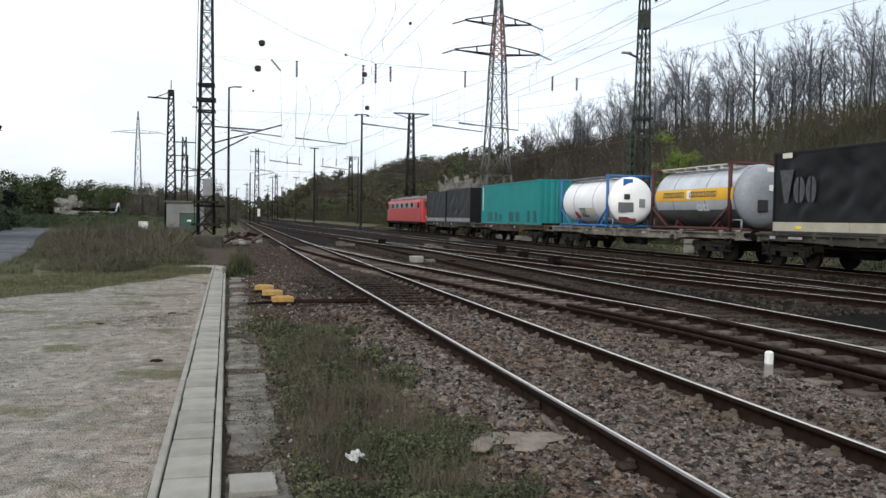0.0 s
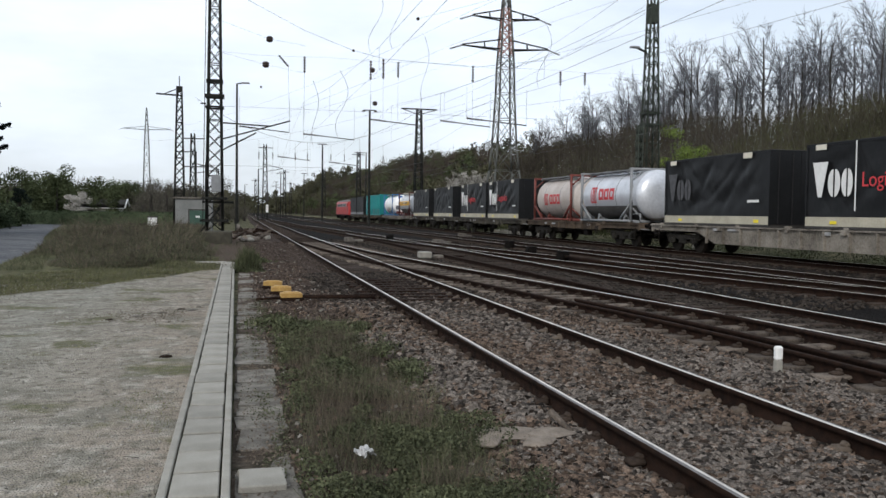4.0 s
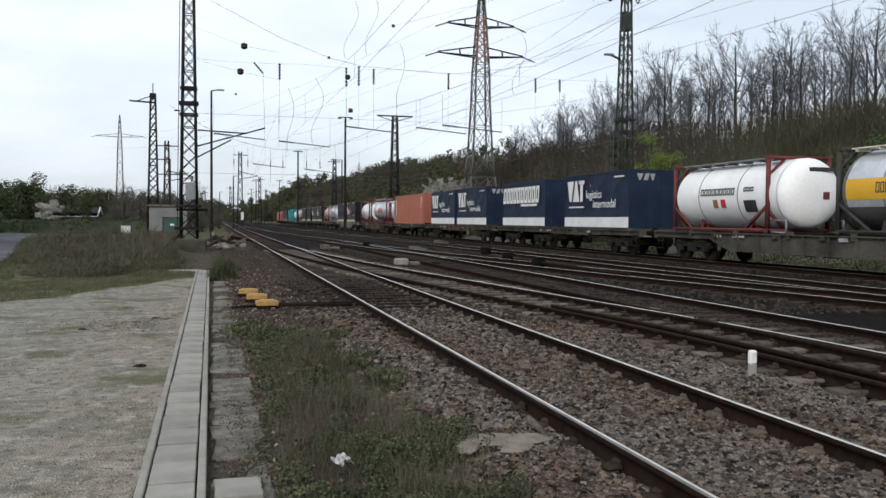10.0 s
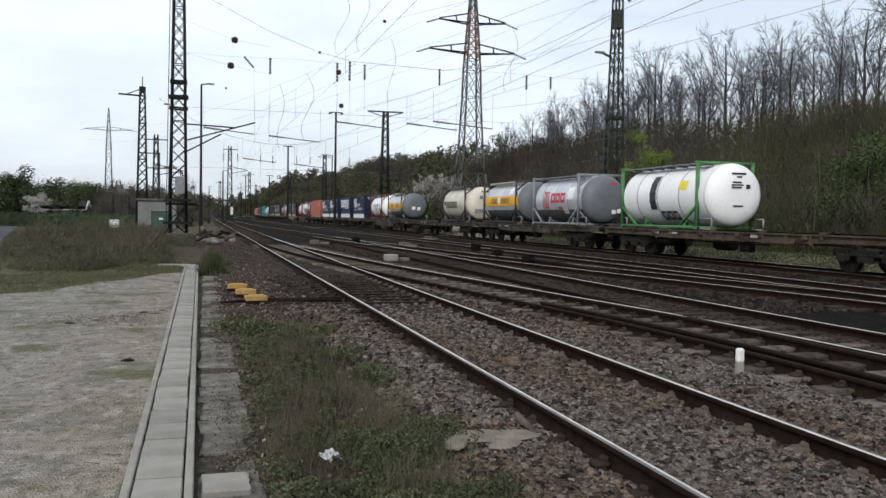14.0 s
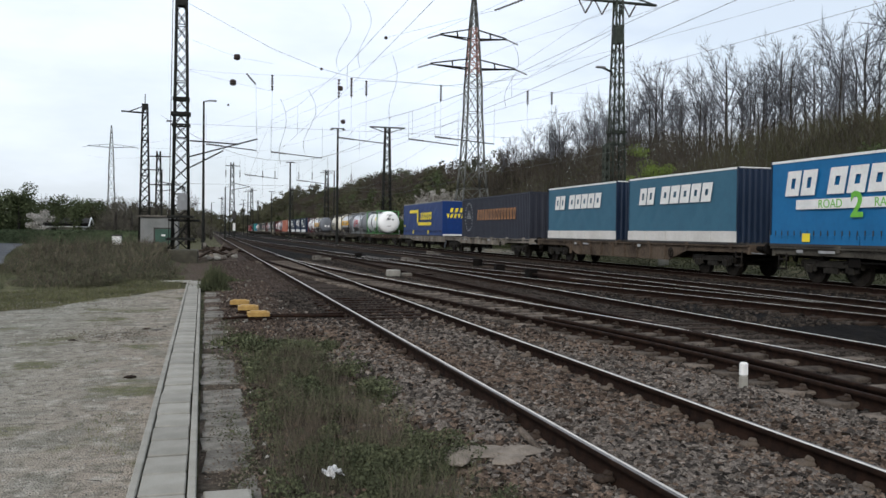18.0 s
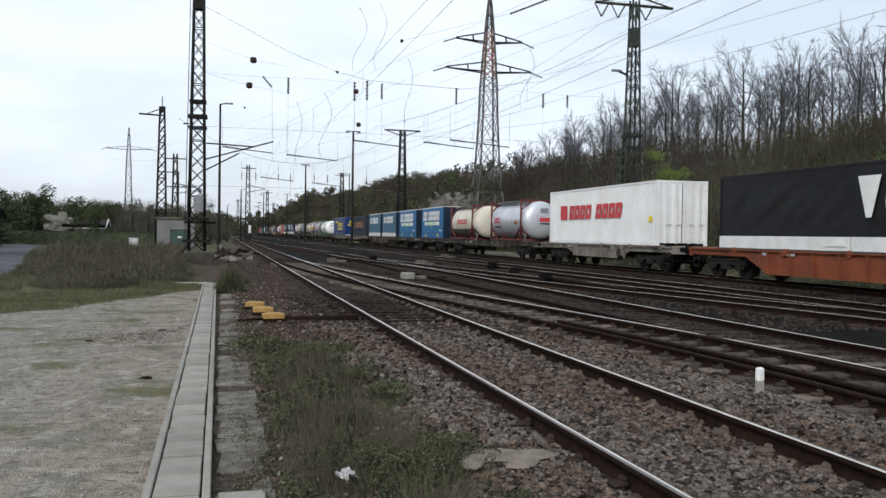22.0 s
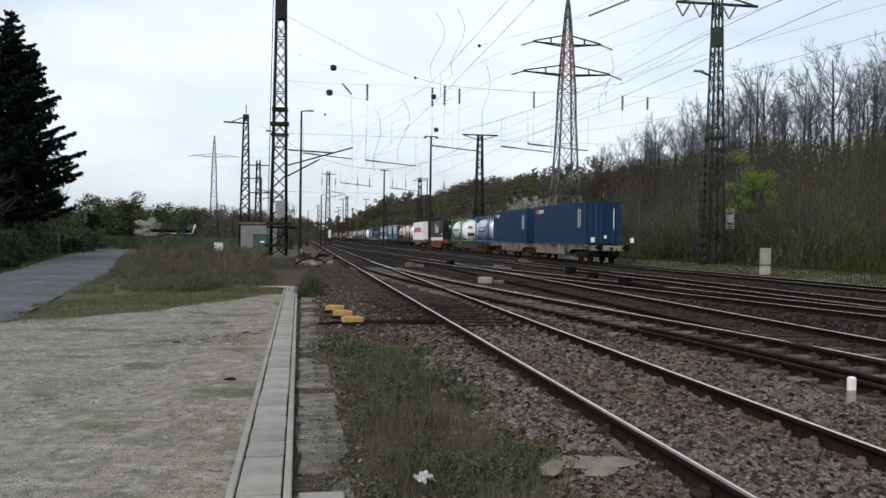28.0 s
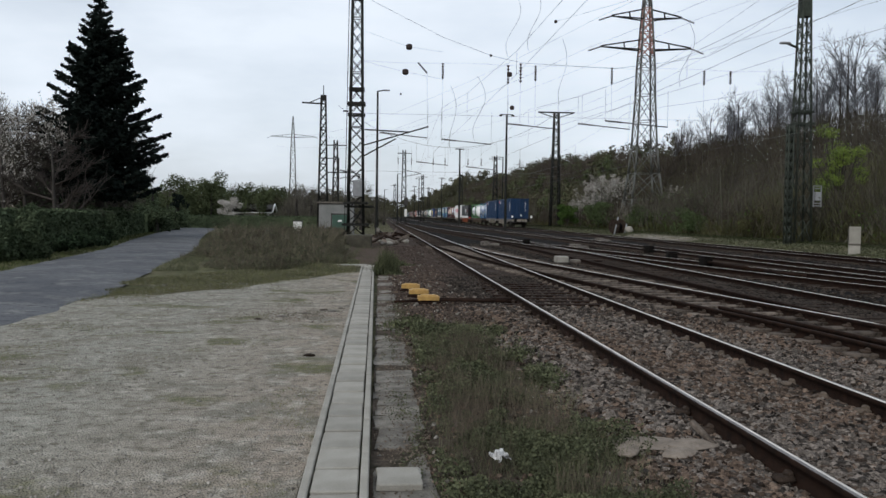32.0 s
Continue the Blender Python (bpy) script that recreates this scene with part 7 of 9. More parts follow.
# broken concrete strip beside the duct
strip = empty("concrete_strip")
tagged(strip, "broken weathered concrete strip beside the cable duct", "paving", kind="structure")
y = -5.0
while y < 24.0:
    L = rng.uniform(0.25, 0.75)
    w = rng.uniform(0.34, 0.42)
    bm = bmesh.new()
    box(bm, 0, 0, 0, w, L - 0.016, 0.06, 0.006)
    for v in bm.verts:
        v.co += Vector((rng.uniform(-0.025, 0.025), rng.uniform(-0.012, 0.012), rng.uniform(-0.002, 0.002)))
    o = part("paving_piece", bm, M["strip_concrete"], strip)
    o.matrix_basis = pose(0.16 + rng.uniform(-0.015, 0.015), y + L / 2, -0.058 + rng.uniform(-0.016, 0.014), rng.uniform(-1.2, 1.2), rng.uniform(-2.2, 2.2), rng.uniform(-2, 2))
    y += L
bm = bmesh.new()
box(bm, 0, 0, 0, 0.29, 0.36, 0.05, 0.008)
for v in bm.verts:
    v.co.x += rng.uniform(-0.012, 0.012)
slab = part("concrete_slab", bm, M["concrete"])
slab.matrix_basis = pose(0.14, 5.52, 0.008, 0.8, 0.5, 2)
tagged(slab, "loose square concrete slab lying on the verge", "slab")
# three yellow covers of the point drive
for k, (x, y) in enumerate(((0.73, 19.8), (0.85, 18.4), (0.98, 17.0))):
    o = empty("point_lock_cover", x, y, 0.0, -4 + 3 * k)
    tagged(o, "small weathered yellow metal cover beside the track", "metal cover", group="yellow covers")
    bm = bmesh.new()
    box(bm, 0, 0, 0.09, 0.42, 0.3, 0.09, 0.008)
    box(bm, 0, 0, 0.145, 0.3, 0.2, 0.02, 0.006)
    part("lid", bm, M["yellow_box"], o)
    bm = bmesh.new()
    box(bm, 0, 0, 0.0, 0.48, 0.34, 0.05, 0.01)
    part("base", bm, M["rust_rail"], o)
rod = bar_part("point_rod", [((1.2, 16.85, 0.06), (2.6, 16.6, 0.07)), ((1.2, 17.15, 0.05), (2.66, 16.95, 0.07)), ((0.3, 16.8, 0.03), (0.8, 16.9, 0.05))], 0.025, M["rust_rail"])
tagged(rod, "rusty steel point rods reaching to the near rail", "point rod")
# turnout base plates between the near rails
for k in range(9):
    bm = bmesh.new()
    box(bm, 3.56, 16.2 + 0.62 * k, 0.035, 2.3, 0.2, 0.06, 0.01)
    part("slide_plate", bm, M["rust_rail"], near_track)


def rubble(name, x, y, z, sx, sy, sz, material, label, category="stone", seed=1, rz=0):
    bm = bmesh.new()
    bmesh.ops.create_icosphere(bm, subdivisions=2, radius=0.5)
    for v in bm.verts:
        k = 1 + 0.35 * noise.noise(v.co * 2.3 + Vector((seed * 3.1, 0, 0)))
        v.co = Vector((v.co.x * sx * k, v.co.y * sy * k, v.co.z * sz * k))
    o = part(name, bm, material)
    o.matrix_basis = pose(x, y, z, 0, 0, rz)
    return tagged(o, label, category)


# the white marker post between the tracks
mp = empty("marker_post", 5.78, 8.24, -0.02)
tagged(mp, "short white-topped concrete fouling point marker post", "marker post")
bm = bmesh.new()
box(bm, 0, 0, 0.08, 0.085, 0.07, 0.22, 0.012)
part("foot", bm, M["concrete"], mp)
bm = bmesh.new()
box(bm, 0, 0, 0.26, 0.09, 0.075, 0.16, 0.02)
part("painted_top", bm, M["white"], mp)
# crumpled litter in the weeds
bm = bmesh.new()
bmesh.ops.create_grid(bm, x_segments=10, y_segments=10, size=0.058)
for v in bm.verts:
    v.co.z = 0.055 * abs(noise.noise(v.co * 17)) + 0.05 * noise.noise(v.co * 31 + Vector((3, 1, 0))) + 0.03
    v.co.x += 0.03 * noise.noise(v.co * 23)
bmesh.ops.solidify(bm, geom=bm.faces, thickness=0.003)
lit = part("plastic_litter", bm, M["litter"])
lit.matrix_basis = pose(0.84, 5.78, 0.05, 0, 0, 30)
tagged(lit, "crumpled white plastic wrapper lying in the weeds", "litter")
# pale flat stones by the near rail
for k, (x, y, sx, sy) in enumerate(((2.05, 6.25, 0.62, 0.34), (2.36, 6.22, 0.44, 0.3), (2.2, 6.0, 0.36, 0.2), (1.82, 6.1, 0.34, 0.22))):
    rubble("flat_stone", x, y, 0.032, sx, sy, 0.05, M["pale_stone"], "flat pale broken stone by the rail", seed=k, rz=20 * k)
bm = bmesh.new()
box(bm, 0, 0, 0, 0.05, 0.3, 0.04, 0.008)
st = part("wood_scrap", bm, M["sleeper_pale"])
st.matrix_basis = pose(2.5, 6.35, 0.08, 24, 8, 22)
tagged(st, "splintered pale wood scrap against the rail", "wood scrap")
# boxes between the tracks
for k, (x, y, w) in enumerate(((6.9, 32, 0.55), (6.2, 50, 0.5), (16.2, 62, 0.5), (10.9, 47, 0.5))):
    o = empty("point_machine", x, y, 0, 8 * k)
    tagged(o, "grey point machine box beside the rails", "point machine", group="point machines")
    bm = bmesh.new()
    box(bm, 0, 0, 0.14, w * 0.85, 0.6, 0.26, 0.04)
    part("housing", bm, M["concrete"] if k == 0 else M["concrete_dark"], o)
    bm = bmesh.new()
    box(bm, 0.55, 0, 0.08, 0.6, 0.26, 0.14, 0.03)
    part("drive_cover", bm, M["concrete_dark"], o)
    bar_part("throw_rod", [((0.4, 0.2, 0.08), (1.6, 0.2, 0.08))], 0.03, M["rust_rail"], o)
for k, (x, y) in enumerate(((11.9, 34.0), (11.6, 29.6), (9.0, 52), (13.2, 41))):
    o = empty("track_box", x, y, 0.05, 10 * k)
    tagged(o, "low dark cable box between the tracks", "cable box", group="cable boxes")
    bm = bmesh.new()
    box(bm, 0, 0, 0.15, 0.4, 0.4, 0.34, 0.05)
    part("housing", bm, M["steel_dark"], o)
    bm = bmesh.new()
    box(bm, 0, 0, 0.34, 0.44, 0.44, 0.04, 0.01)
    part("lid", bm, M["steel_dark"], o)
pipe = bar_part("ground_pipe", [((11.6, 29.6, 0.22), (12.1, 26.0, 0.14)), ((12.1, 26.0, 0.14), (12.3, 23.8, 0.12))], 0.05, M["rust_rail"])
tagged(pipe, "dark pipe on the ground between two tracks", "pipe")
# lever and debris heap by the mast
heap = empty("point_lever", 0.6, 53, 0.0)
tagged(heap, "hand point lever with a pale weight among broken stones", "point lever")
bm = bmesh.new()
box(bm, 0, 0, 0.15, 0.5, 0.6, 0.3, 0.04)
part("base", bm, M["concrete"], heap)
bar_part("lever_arm", [((0, 0, 0.3), (0.45, 0.1, 0.95))], 0.03, M["sleeper_pale"], heap)
bar_part("lever_arm", [((-0.1, 0, 0.3), (-0.7, 0.1, 0.85))], 0.035, M["steel_dark"], heap)
bm = bmesh.new()
lathe(bm, [(-0.1, 0.2), (0.1, 0.2)], "X", 14, (-0.72, 0.1, 0.75))
part("weight", bm, M["concrete_dark"], heap)
for k in range(16):
    rubble("rubble_stone", 0.4 + rng.uniform(-1.1, 1.5), 53 + rng.uniform(-3.5, 5), 0.1, rng.uniform(0.25, 0.6), rng.uniform(0.2, 0.5), rng.uniform(0.18, 0.4), (M["concrete"], M["concrete_dark"], M["pale_stone"])[k % 3], "pale broken stone in the heap by the mast", seed=k, rz=40 * k)
for k in range(12):
    bm = bmesh.new()
    box(bm, 0, 0, 0, 0.16, rng.uniform(0.9, 1.9), 0.12, 0.01)
    o = part("timber_scrap", bm, (M["sleeper_pale"], M["rust_rail"], M["sleeper"])[k % 3])
    o.matrix_basis = pose(0.3 + rng.uniform(-1.0, 1.5), 53 + rng.uniform(-3, 5), 0.22 + 0.02 * k, rng.uniform(-24, 24), rng.uniform(-15, 15), rng.uniform(20, 160))
    tagged(o, "broken timber lying in the rubble heap by the mast", "timber", group="scrap timbers")
# discarded gear and a sandy patch on the far grass bank
scrap = empty("cable_drum", 22.6, 80, float(land(22.6, 80)), 30)
tagged(scrap, "dark upended cable drum leaning beside a pale block", "cable drum")
for q in (-0.42, 0.42):
    bm = bmesh.new()
    lathe(bm, [(q - 0.05, 0.06), (q - 0.05, 0.72), (q + 0.05, 0.72), (q + 0.05, 0.06)], "X", 18, (0, 0, 0.72))
    part("flange", bm, M["sleeper"], scrap)
bm = bmesh.new()
tube(bm, (-0.4, 0, 0.72), (0.4, 0, 0.72), 0.34, seg=14)
part("core", bm, M["steel_dark"], scrap)
bar_part("leaning_bar", [((-0.9, -0.5, 0.0), (-0.1, -0.2, 1.6)), ((0.2, -0.75, 0.0), (0.5, -0.75, 1.0))], 0.05, M["frame_grey"], scrap)
rubble("concrete_block", 23.6, 79.4, float(land(23.6, 79.4)) + 0.25, 0.8, 0.6, 0.7, M["concrete"], "pale broken concrete block on the grass bank", "block", 4)
sheet("sand_patch", np.linspace(21.4, 23.6, 10), np.linspace(58, 78, 30), lambda x, y: land(x, y) + 0.02 - 0.05 * np.abs((x - 22.5) / 1.1) ** 3 - 0.05 * np.abs((y - 68) / 10) ** 4, M["gravel"], "pale sandy patch on the bank beyond the tracks")
# white cable cabinet, far cabinet, hut
cb = empty("cable_cabinet", -4.95, 52, 0.15)
tagged(cb, "small white cable cabinet in the dry grass", "cabinet")
bm = bmesh.new()
box(bm, 0, 0, 0.55, 0.5, 0.35, 1.2, 0.02)
part("body", bm, M["white"], cb)
bm = bmesh.new()
box(bm, 0, 0, 1.18, 0.58, 0.42, 0.08, 0.02)
part("cap", bm, M["frame_dark"], cb)
bm = bmesh.new()
box(bm, 0, -0.185, 0.6, 0.42, 0.02, 0.9, 0.005)
part("door", bm, M["white"], cb)
cb = empty("cable_cabinet", 22.4, 38.8, 0.2, -25)
tagged(cb, "pale grey cable cabinet on the grass bank", "cabinet")
bm = bmesh.new()
box(bm, 0, 0, 0.2, 0.5, 0.3, 0.5, 0.01)
part("plinth", bm, M["concrete"], cb)
bm = bmesh.new()
box(bm, 0, 0, 0.82, 0.52, 0.36, 0.85, 0.02)
part("body", bm, M["strip_concrete"], cb)
bm = bmesh.new()
box(bm, 0, -0.19, 0.88, 0.5, 0.02, 0.8, 0.005)
part("door", bm, M["concrete"], cb)
hut = empty("relay_hut", -3.45, 68.8, 0)
tagged(hut, "small grey rendered hut with a flat roof and green door", "hut")
bm = bmesh.new()
box(bm, 0, 0, 1.25, 2.7, 2.2, 2.7, 0.02)
part("wall_body", bm, M["hut_wall"], hut)
bm = bmesh.new()
box(bm, 0, 0, 2.68, 3.0, 2.5, 0.14, 0.02)
part("roof", bm, M["concrete_dark"], hut)
dr = bmesh.new()
box(dr, 0.35, -1.13, 0.85, 1.3, 0.06, 1.75, 0.01)
dr = part("door", dr, M["hut_door"], hut)
bm = bmesh.new()
box(bm, 0.3, -1.17, 1.25, 0.3, 0.02, 0.14)
part("sign", bm, M["white"], dr)
bm = bmesh.new()
box(bm, 0.85, -1.18, 0.95, 0.12, 0.05, 0.04)
part("handle", bm, M["frame_grey"], dr)
bm = bmesh.new()
box(bm, 0.35, -1.12, 1.78, 1.5, 0.1, 0.1)
box(bm, -0.36, -1.12, 0.85, 0.08, 0.1, 1.8)
box(bm, 1.06, -1.12, 0.85, 0.08, 0.1, 1.8)
part("door_frame", bm, M["frame_dark"], hut)
# garden shed far off by the road
sh = empty("garden_shed", -19.5, 128, 0)
tagged(sh, "low garden shed with a dark pitched roof and pale wall", "shed")
bm = bmesh.new()
box(bm, 0, 0, 1.0, 6.5, 4, 2.0)
part("wall_body", bm, M["wall_white"], sh)
bm = bmesh.new()
for s in (-1, 1):
    box(bm, 0, s * 1.2, 2.35, 7.6, 2.7, 0.15, rot=None)
v0 = [bm.verts.new(p) for p in ((-3.9, -2.7, 1.9), (3.9, -2.7, 1.9), (3.9, 0, 3.1), (-3.9, 0, 3.1), (3.9, 2.7, 1.9), (-3.9, 2.7, 1.9))]
bm.faces.new((v0[0], v0[1], v0[2], v0[3]))
bm.faces.new((v0[3], v0[2], v0[4], v0[5]))
part("roof", bm, M["roof_dark"], sh)
for q in (-1, 1):
    bar_part("verge_board", [((q * 3.95, -2.75, 1.95), (q * 3.95, 0, 3.15)), ((q * 3.95, 2.75, 1.95), (q * 3.95, 0, 3.15))], 0.09, M["white"], sh, "white verge board")
bar_part("gutter", [((-3.9, -2.75, 1.88), (3.9, -2.75, 1.88))], 0.07, M["white"], sh, "white gutter")
bm = bmesh.new()
box(bm, -1.5, -2.02, 1.0, 2.5, 0.05, 1.3)
part("door", bm, M["roof_dark"], sh)

# ---- trees, hedges, grass ----
def prisms(P0, P1, R0, R1, sides=3):
    """Arrays of tapered prisms from P0 to P1."""
    P0, P1 = np.asarray(P0, float), np.asarray(P1, float)
    R0, R1 = np.asarray(R0, float)[:, None], np.asarray(R1, float)[:, None]
    D = P1 - P0
    D /= np.maximum(np.linalg.norm(D, axis=1, keepdims=True), 1e-9)
    up = np.where(np.abs(D[:, 2:3]) > 0.9, np.array([[1.0, 0, 0]]), np.array([[0, 0, 1.0]]))
    U = np.cross(D, up)
    U /= np.linalg.norm(U, axis=1, keepdims=True)
    W = np.cross(D, U)
    n = len(P0)
    V = np.zeros((n, 2 * sides, 3))
    for k in range(sides):
        a = 2 * math.pi * k / sides
        o = U * math.cos(a) + W * math.sin(a)
        V[:, k] = P0 + o * R0
        V[:, sides + k] = P1 + o * R1
    b = np.arange(n)[:, None] * (2 * sides)
    F = []
    for k in range(sides):
        q = (k + 1) % sides
        F.append(np.stack([b[:, 0] + k, b[:, 0] + q, b[:, 0] + sides + q, b[:, 0] + sides + k], -1))
    return V.reshape(-1, 3), np.concatenate(F)


def leaf_quads(C, size, r, flat=0.0, aspect=1.6):
    """Small randomly turned leaf-clump quads round the points C."""
    C = np.asarray(C, float)
    n = len(C)
    A = r.normal(size=(n, 3))
    A[:, 2] *= (1 - flat)
    A /= np.linalg.norm(A, axis=1, keepdims=True)
    B = np.cross(A, r.normal(size=(n, 3)))
    B /= np.maximum(np.linalg.norm(B, axis=1, keepdims=True), 1e-6)
    s = np.broadcast_to(np.asarray(size, float), (n,))[:, None]
    A, B = A * s * aspect * 0.5, B * s * 0.5
    V = np.stack([C - A, C - B * 0.9 + A * 0.1, C + A, C + B], 1).reshape(-1, 3)
    b = np.arange(n)[:, None] * 4
    return V, np.concatenate([b, b + 1, b + 2, b + 3], 1)


def ball(r, n, lim):
    """Random offsets, bunched towards the middle of a ball of radius lim."""
    g = r.normal(size=(n, 3))
    q = np.linalg.norm(g, axis=1, keepdims=True)
    return g * np.where(q > lim, r.uniform(0.5, 1, (n, 1)) * lim / q, 1)


def blades(C, height, width, lean, r):
    """Upright tapered blades (one quad each) from the ground points C."""
    C = np.asarray(C, float)
    n = len(C)
    a = r.uniform(0, 2 * math.pi, n)
    side = np.stack([np.cos(a), np.sin(a), np.zeros(n)], -1) * np.asarray(width)[:, None] * 0.5
    t = r.uniform(0, 2 * math.pi, n)
    ln = np.asarray(lean) * r.uniform(0.2, 1, n)
    h = np.asarray(height)
    tip = C + np.stack([np.cos(t) * ln * h, np.sin(t) * ln * h, h], -1)
    V = np.stack([C - side, C + side, tip + side * 0.25, tip - side * 0.25], 1).reshape(-1, 3)
    b = np.arange(n)[:, None] * 4
    return V, np.concatenate([b, b + 1, b + 2, b + 3], 1)


def stuff(name, V, F, material, label, category, parent=None):
    ob = from_arrays(name, V, F, material, parent)
    if parent is None:
        tagged(ob, label, category, kind="stuff")
    else:
        ob["kind"] = "stuff"
    return ob


def skeleton_tree(r, H, trunk_r, limbs=9, spread=0.55, start=0.35, levels=3, kids=(6, 5)):
    """Points of a bare tree: trunk pieces, limbs and twigs."""
    wob = np.cumsum(r.normal(scale=0.12, size=(7, 2)), 0)
    T = [np.array([wob[k, 0] * k / 6, wob[k, 1] * k / 6, H * 0.86 * k / 6]) for k in range(7)]
    tr = [(T[k], T[k + 1], trunk_r * (1 - k / 7.5), trunk_r * (1 - (k + 1) / 7.5)) for k in range(6)]
    big, small = [], []

    def along(u):
        k = min(5, int(u * 6))
        return T[k] + (T[k + 1] - T[k]) * (u * 6 - k)
    for q in range(limbs):
        u = start + (0.98 - start) * (q + r.uniform(0, 0.8)) / limbs
        p = along(min(u, 0.99))
        a = r.uniform(0, 2 * math.pi)
        up = r.uniform(0.7, 1.5)
        d = np.array([math.cos(a) * spread, math.sin(a) * spread, up * 0.6])
        d /= np.linalg.norm(d)
        L = H * 0.34 * (1.25 - u) * r.uniform(0.8, 1.2) + 0.8
        mid = p + d * L * 0.5
        end = mid + (d + np.array([0, 0, 0.35])) * L * 0.5
        rr = trunk_r * (1 - u) * 0.6 + 0.024
        big += [(p, mid, rr, rr * 0.7), (mid, end, rr * 0.7, rr * 0.3)]
        for c in range(kids[0]):
            v = r.uniform(0.25, 1.0)
            s = p + (mid - p) * v * 2 if v < 0.5 else mid + (end - mid) * (v - 0.5) * 2
            e = d + r.normal(scale=0.55, size=3) + np.array([0, 0, 0.25])
            e /= np.linalg.norm(e)
            M_ = L * r.uniform(0.3, 0.55)
            f = s + e * M_
            big.append((s, f, rr * 0.4, rr * 0.16))
            for w in range(kids[1]):
                x = s + (f - s) * r.uniform(0.2, 1.0)
                g_ = e + r.normal(scale=0.5, size=3) + np.array([0, 0, 0.15])
                g_ /= np.linalg.norm(g_)
                small.append((x, x + g_ * M_ * r.uniform(0.4, 0.8), 0.016, 0.006))
    return tr, big, small


def pr(list_, sides=3):
    return prisms([q[0] for q in list_], [q[1] for q in list_], [q[2] for q in list_], [q[3] for q in list_], sides)


def make_bare_tree(name, seed, H, trunk_r, label, twig, limbs=10, spread=0.5, start=0.35, kids=(6, 5), buds=0, bud_mat=None, bud_size=0.16):
    r = np.random.RandomState(seed)
    tr, big, small = skeleton_tree(r, H, trunk_r, limbs, spread, start, 3, kids)
    t = empty(name)
    tagged(t, label, "tree", group="trees of the wooded slope")
    from_arrays("trunk", *pr(tr, 6), M["bark"], t, smooth=True)
    V, F = pr(big + small)
    from_arrays("crown", V, F, twig, t)
    if buds:
        tips = np.array([q[0] + (q[1] - q[0]) * r.uniform(0.3, 1.05) for q in small])
        C = np.repeat(tips, buds, 0) + r.normal(scale=0.12, size=(len(tips) * buds, 3))
        V, F = leaf_quads(C, bud_size * r.uniform(0.6, 1.3, len(C)), r)
        from_arrays("foliage", V, F, bud_mat, t)
    return t


# the bare trees on the ridge
protos = []
for k in range(6):
    protos.append(make_bare_tree("bare_tree", 40 + k, 11.4 + 0.5 * k, 0.165 + 0.014 * k, "tall bare deciduous tree with dark grey twigs on the slope", M["twig_grey"], limbs=10 + k % 3, spread=0.34 + 0.07 * (k % 3), start=0.34, kids=(6, 5)))
r_ = np.random.RandomState(5)
spots = []
for row, (x, step) in enumerate(((49.0, 3.6), (51.8, 3.4), (54.6, 3.4), (58.0, 3.6))):
    y = 14.0 + row
    while y < 145:
        spots.append((x + r_.uniform(-1.8, 1.8), y + r_.uniform(-1.2, 1.2)))
        y += step * r_.uniform(0.6, 1.4)
for k, (x, y) in enumerate(spots):
    s = r_.uniform(0.74, 1.16) * (1.0 - 0.24 * float(smoothstep(52, 108, y)) - 0.26 * float(smoothstep(100, 160, y)))
    m = pose(x, y, float(land(x, y)) - 0.1, 0, 0, r_.uniform(0, 360)) @ Matrix.Scale(s, 4)
    if k < 6:
        protos[k].matrix_basis = m
    else:
        copy_thing(protos[k % 6], m)

# brown leaf litter under the wood
wx = np.concatenate([np.linspace(25.5, 60, 36), np.linspace(66, 140, 8)])
wy = np.concatenate([np.linspace(-60, 150, 70), np.linspace(165, 600, 20)])
M["leaf_litter"] = ground_mat("leaf_litter", [(0.035, 0.026, 0.019), (0.024, 0.019, 0.014), (0.03, 0.036, 0.015)], [0, 0.3, 0.8], bump_scale=9)
sheet("wood_floor", wx, wy, lambda x, y: land(x, y) + 0.03 + rough(x, y, 0.05, 0.5) * smoothstep(25.6, 28, x), M["leaf_litter"], "brown leaf litter under the wood on the slope")

# brush and saplings on the slope, thinning with distance
rb = np.random.RandomState(21)


def brush(name, n, x0, x1, y0, y1, h0, h1, per, material, label, width=0.035, lean=0.35, clump=0.5, power=1.6):
    y = y0 + (y1 - y0) * rb.uniform(0, 1, n) ** power
    x = rb.uniform(x0, x1, n)
    C = np.repeat(np.stack([x, y], -1), per, 0) + rb.normal(scale=clump, size=(n * per, 2))
    z = land(C[:, 0], C[:, 1])
    far = 1 + C[:, 1] / 90
    h = np.repeat(rb.uniform(h0, h1, n), per) * rb.uniform(0.5, 1.1, n * per)
    V, F = blades(np.concatenate([C, z[:, None]], 1), h, width * far * rb.uniform(0.6, 1.4, n * per), np.full(n * per, lean), rb)
    return stuff(name, V, F, material, label, "brush")


def slivers(C, D, length, width, r):
    """Thin twig quads from the points C along D."""
    n = len(C)
    D = D / np.maximum(np.linalg.norm(D, axis=1, keepdims=True), 1e-6)
    B = np.cross(D, r.normal(size=(n, 3)))
    B /= np.maximum(np.linalg.norm(B, axis=1, keepdims=True), 1e-6)
    T = C + D * np.asarray(length)[:, None]
    B = B * np.asarray(width)[:, None] * 0.5
    V = np.stack([C - B, C + B, T + B * 0.3, T - B * 0.3], 1).reshape(-1, 3)
    i = np.arange(n)[:, None] * 4
    return V, np.concatenate([i, i + 1, i + 2, i + 3], 1)


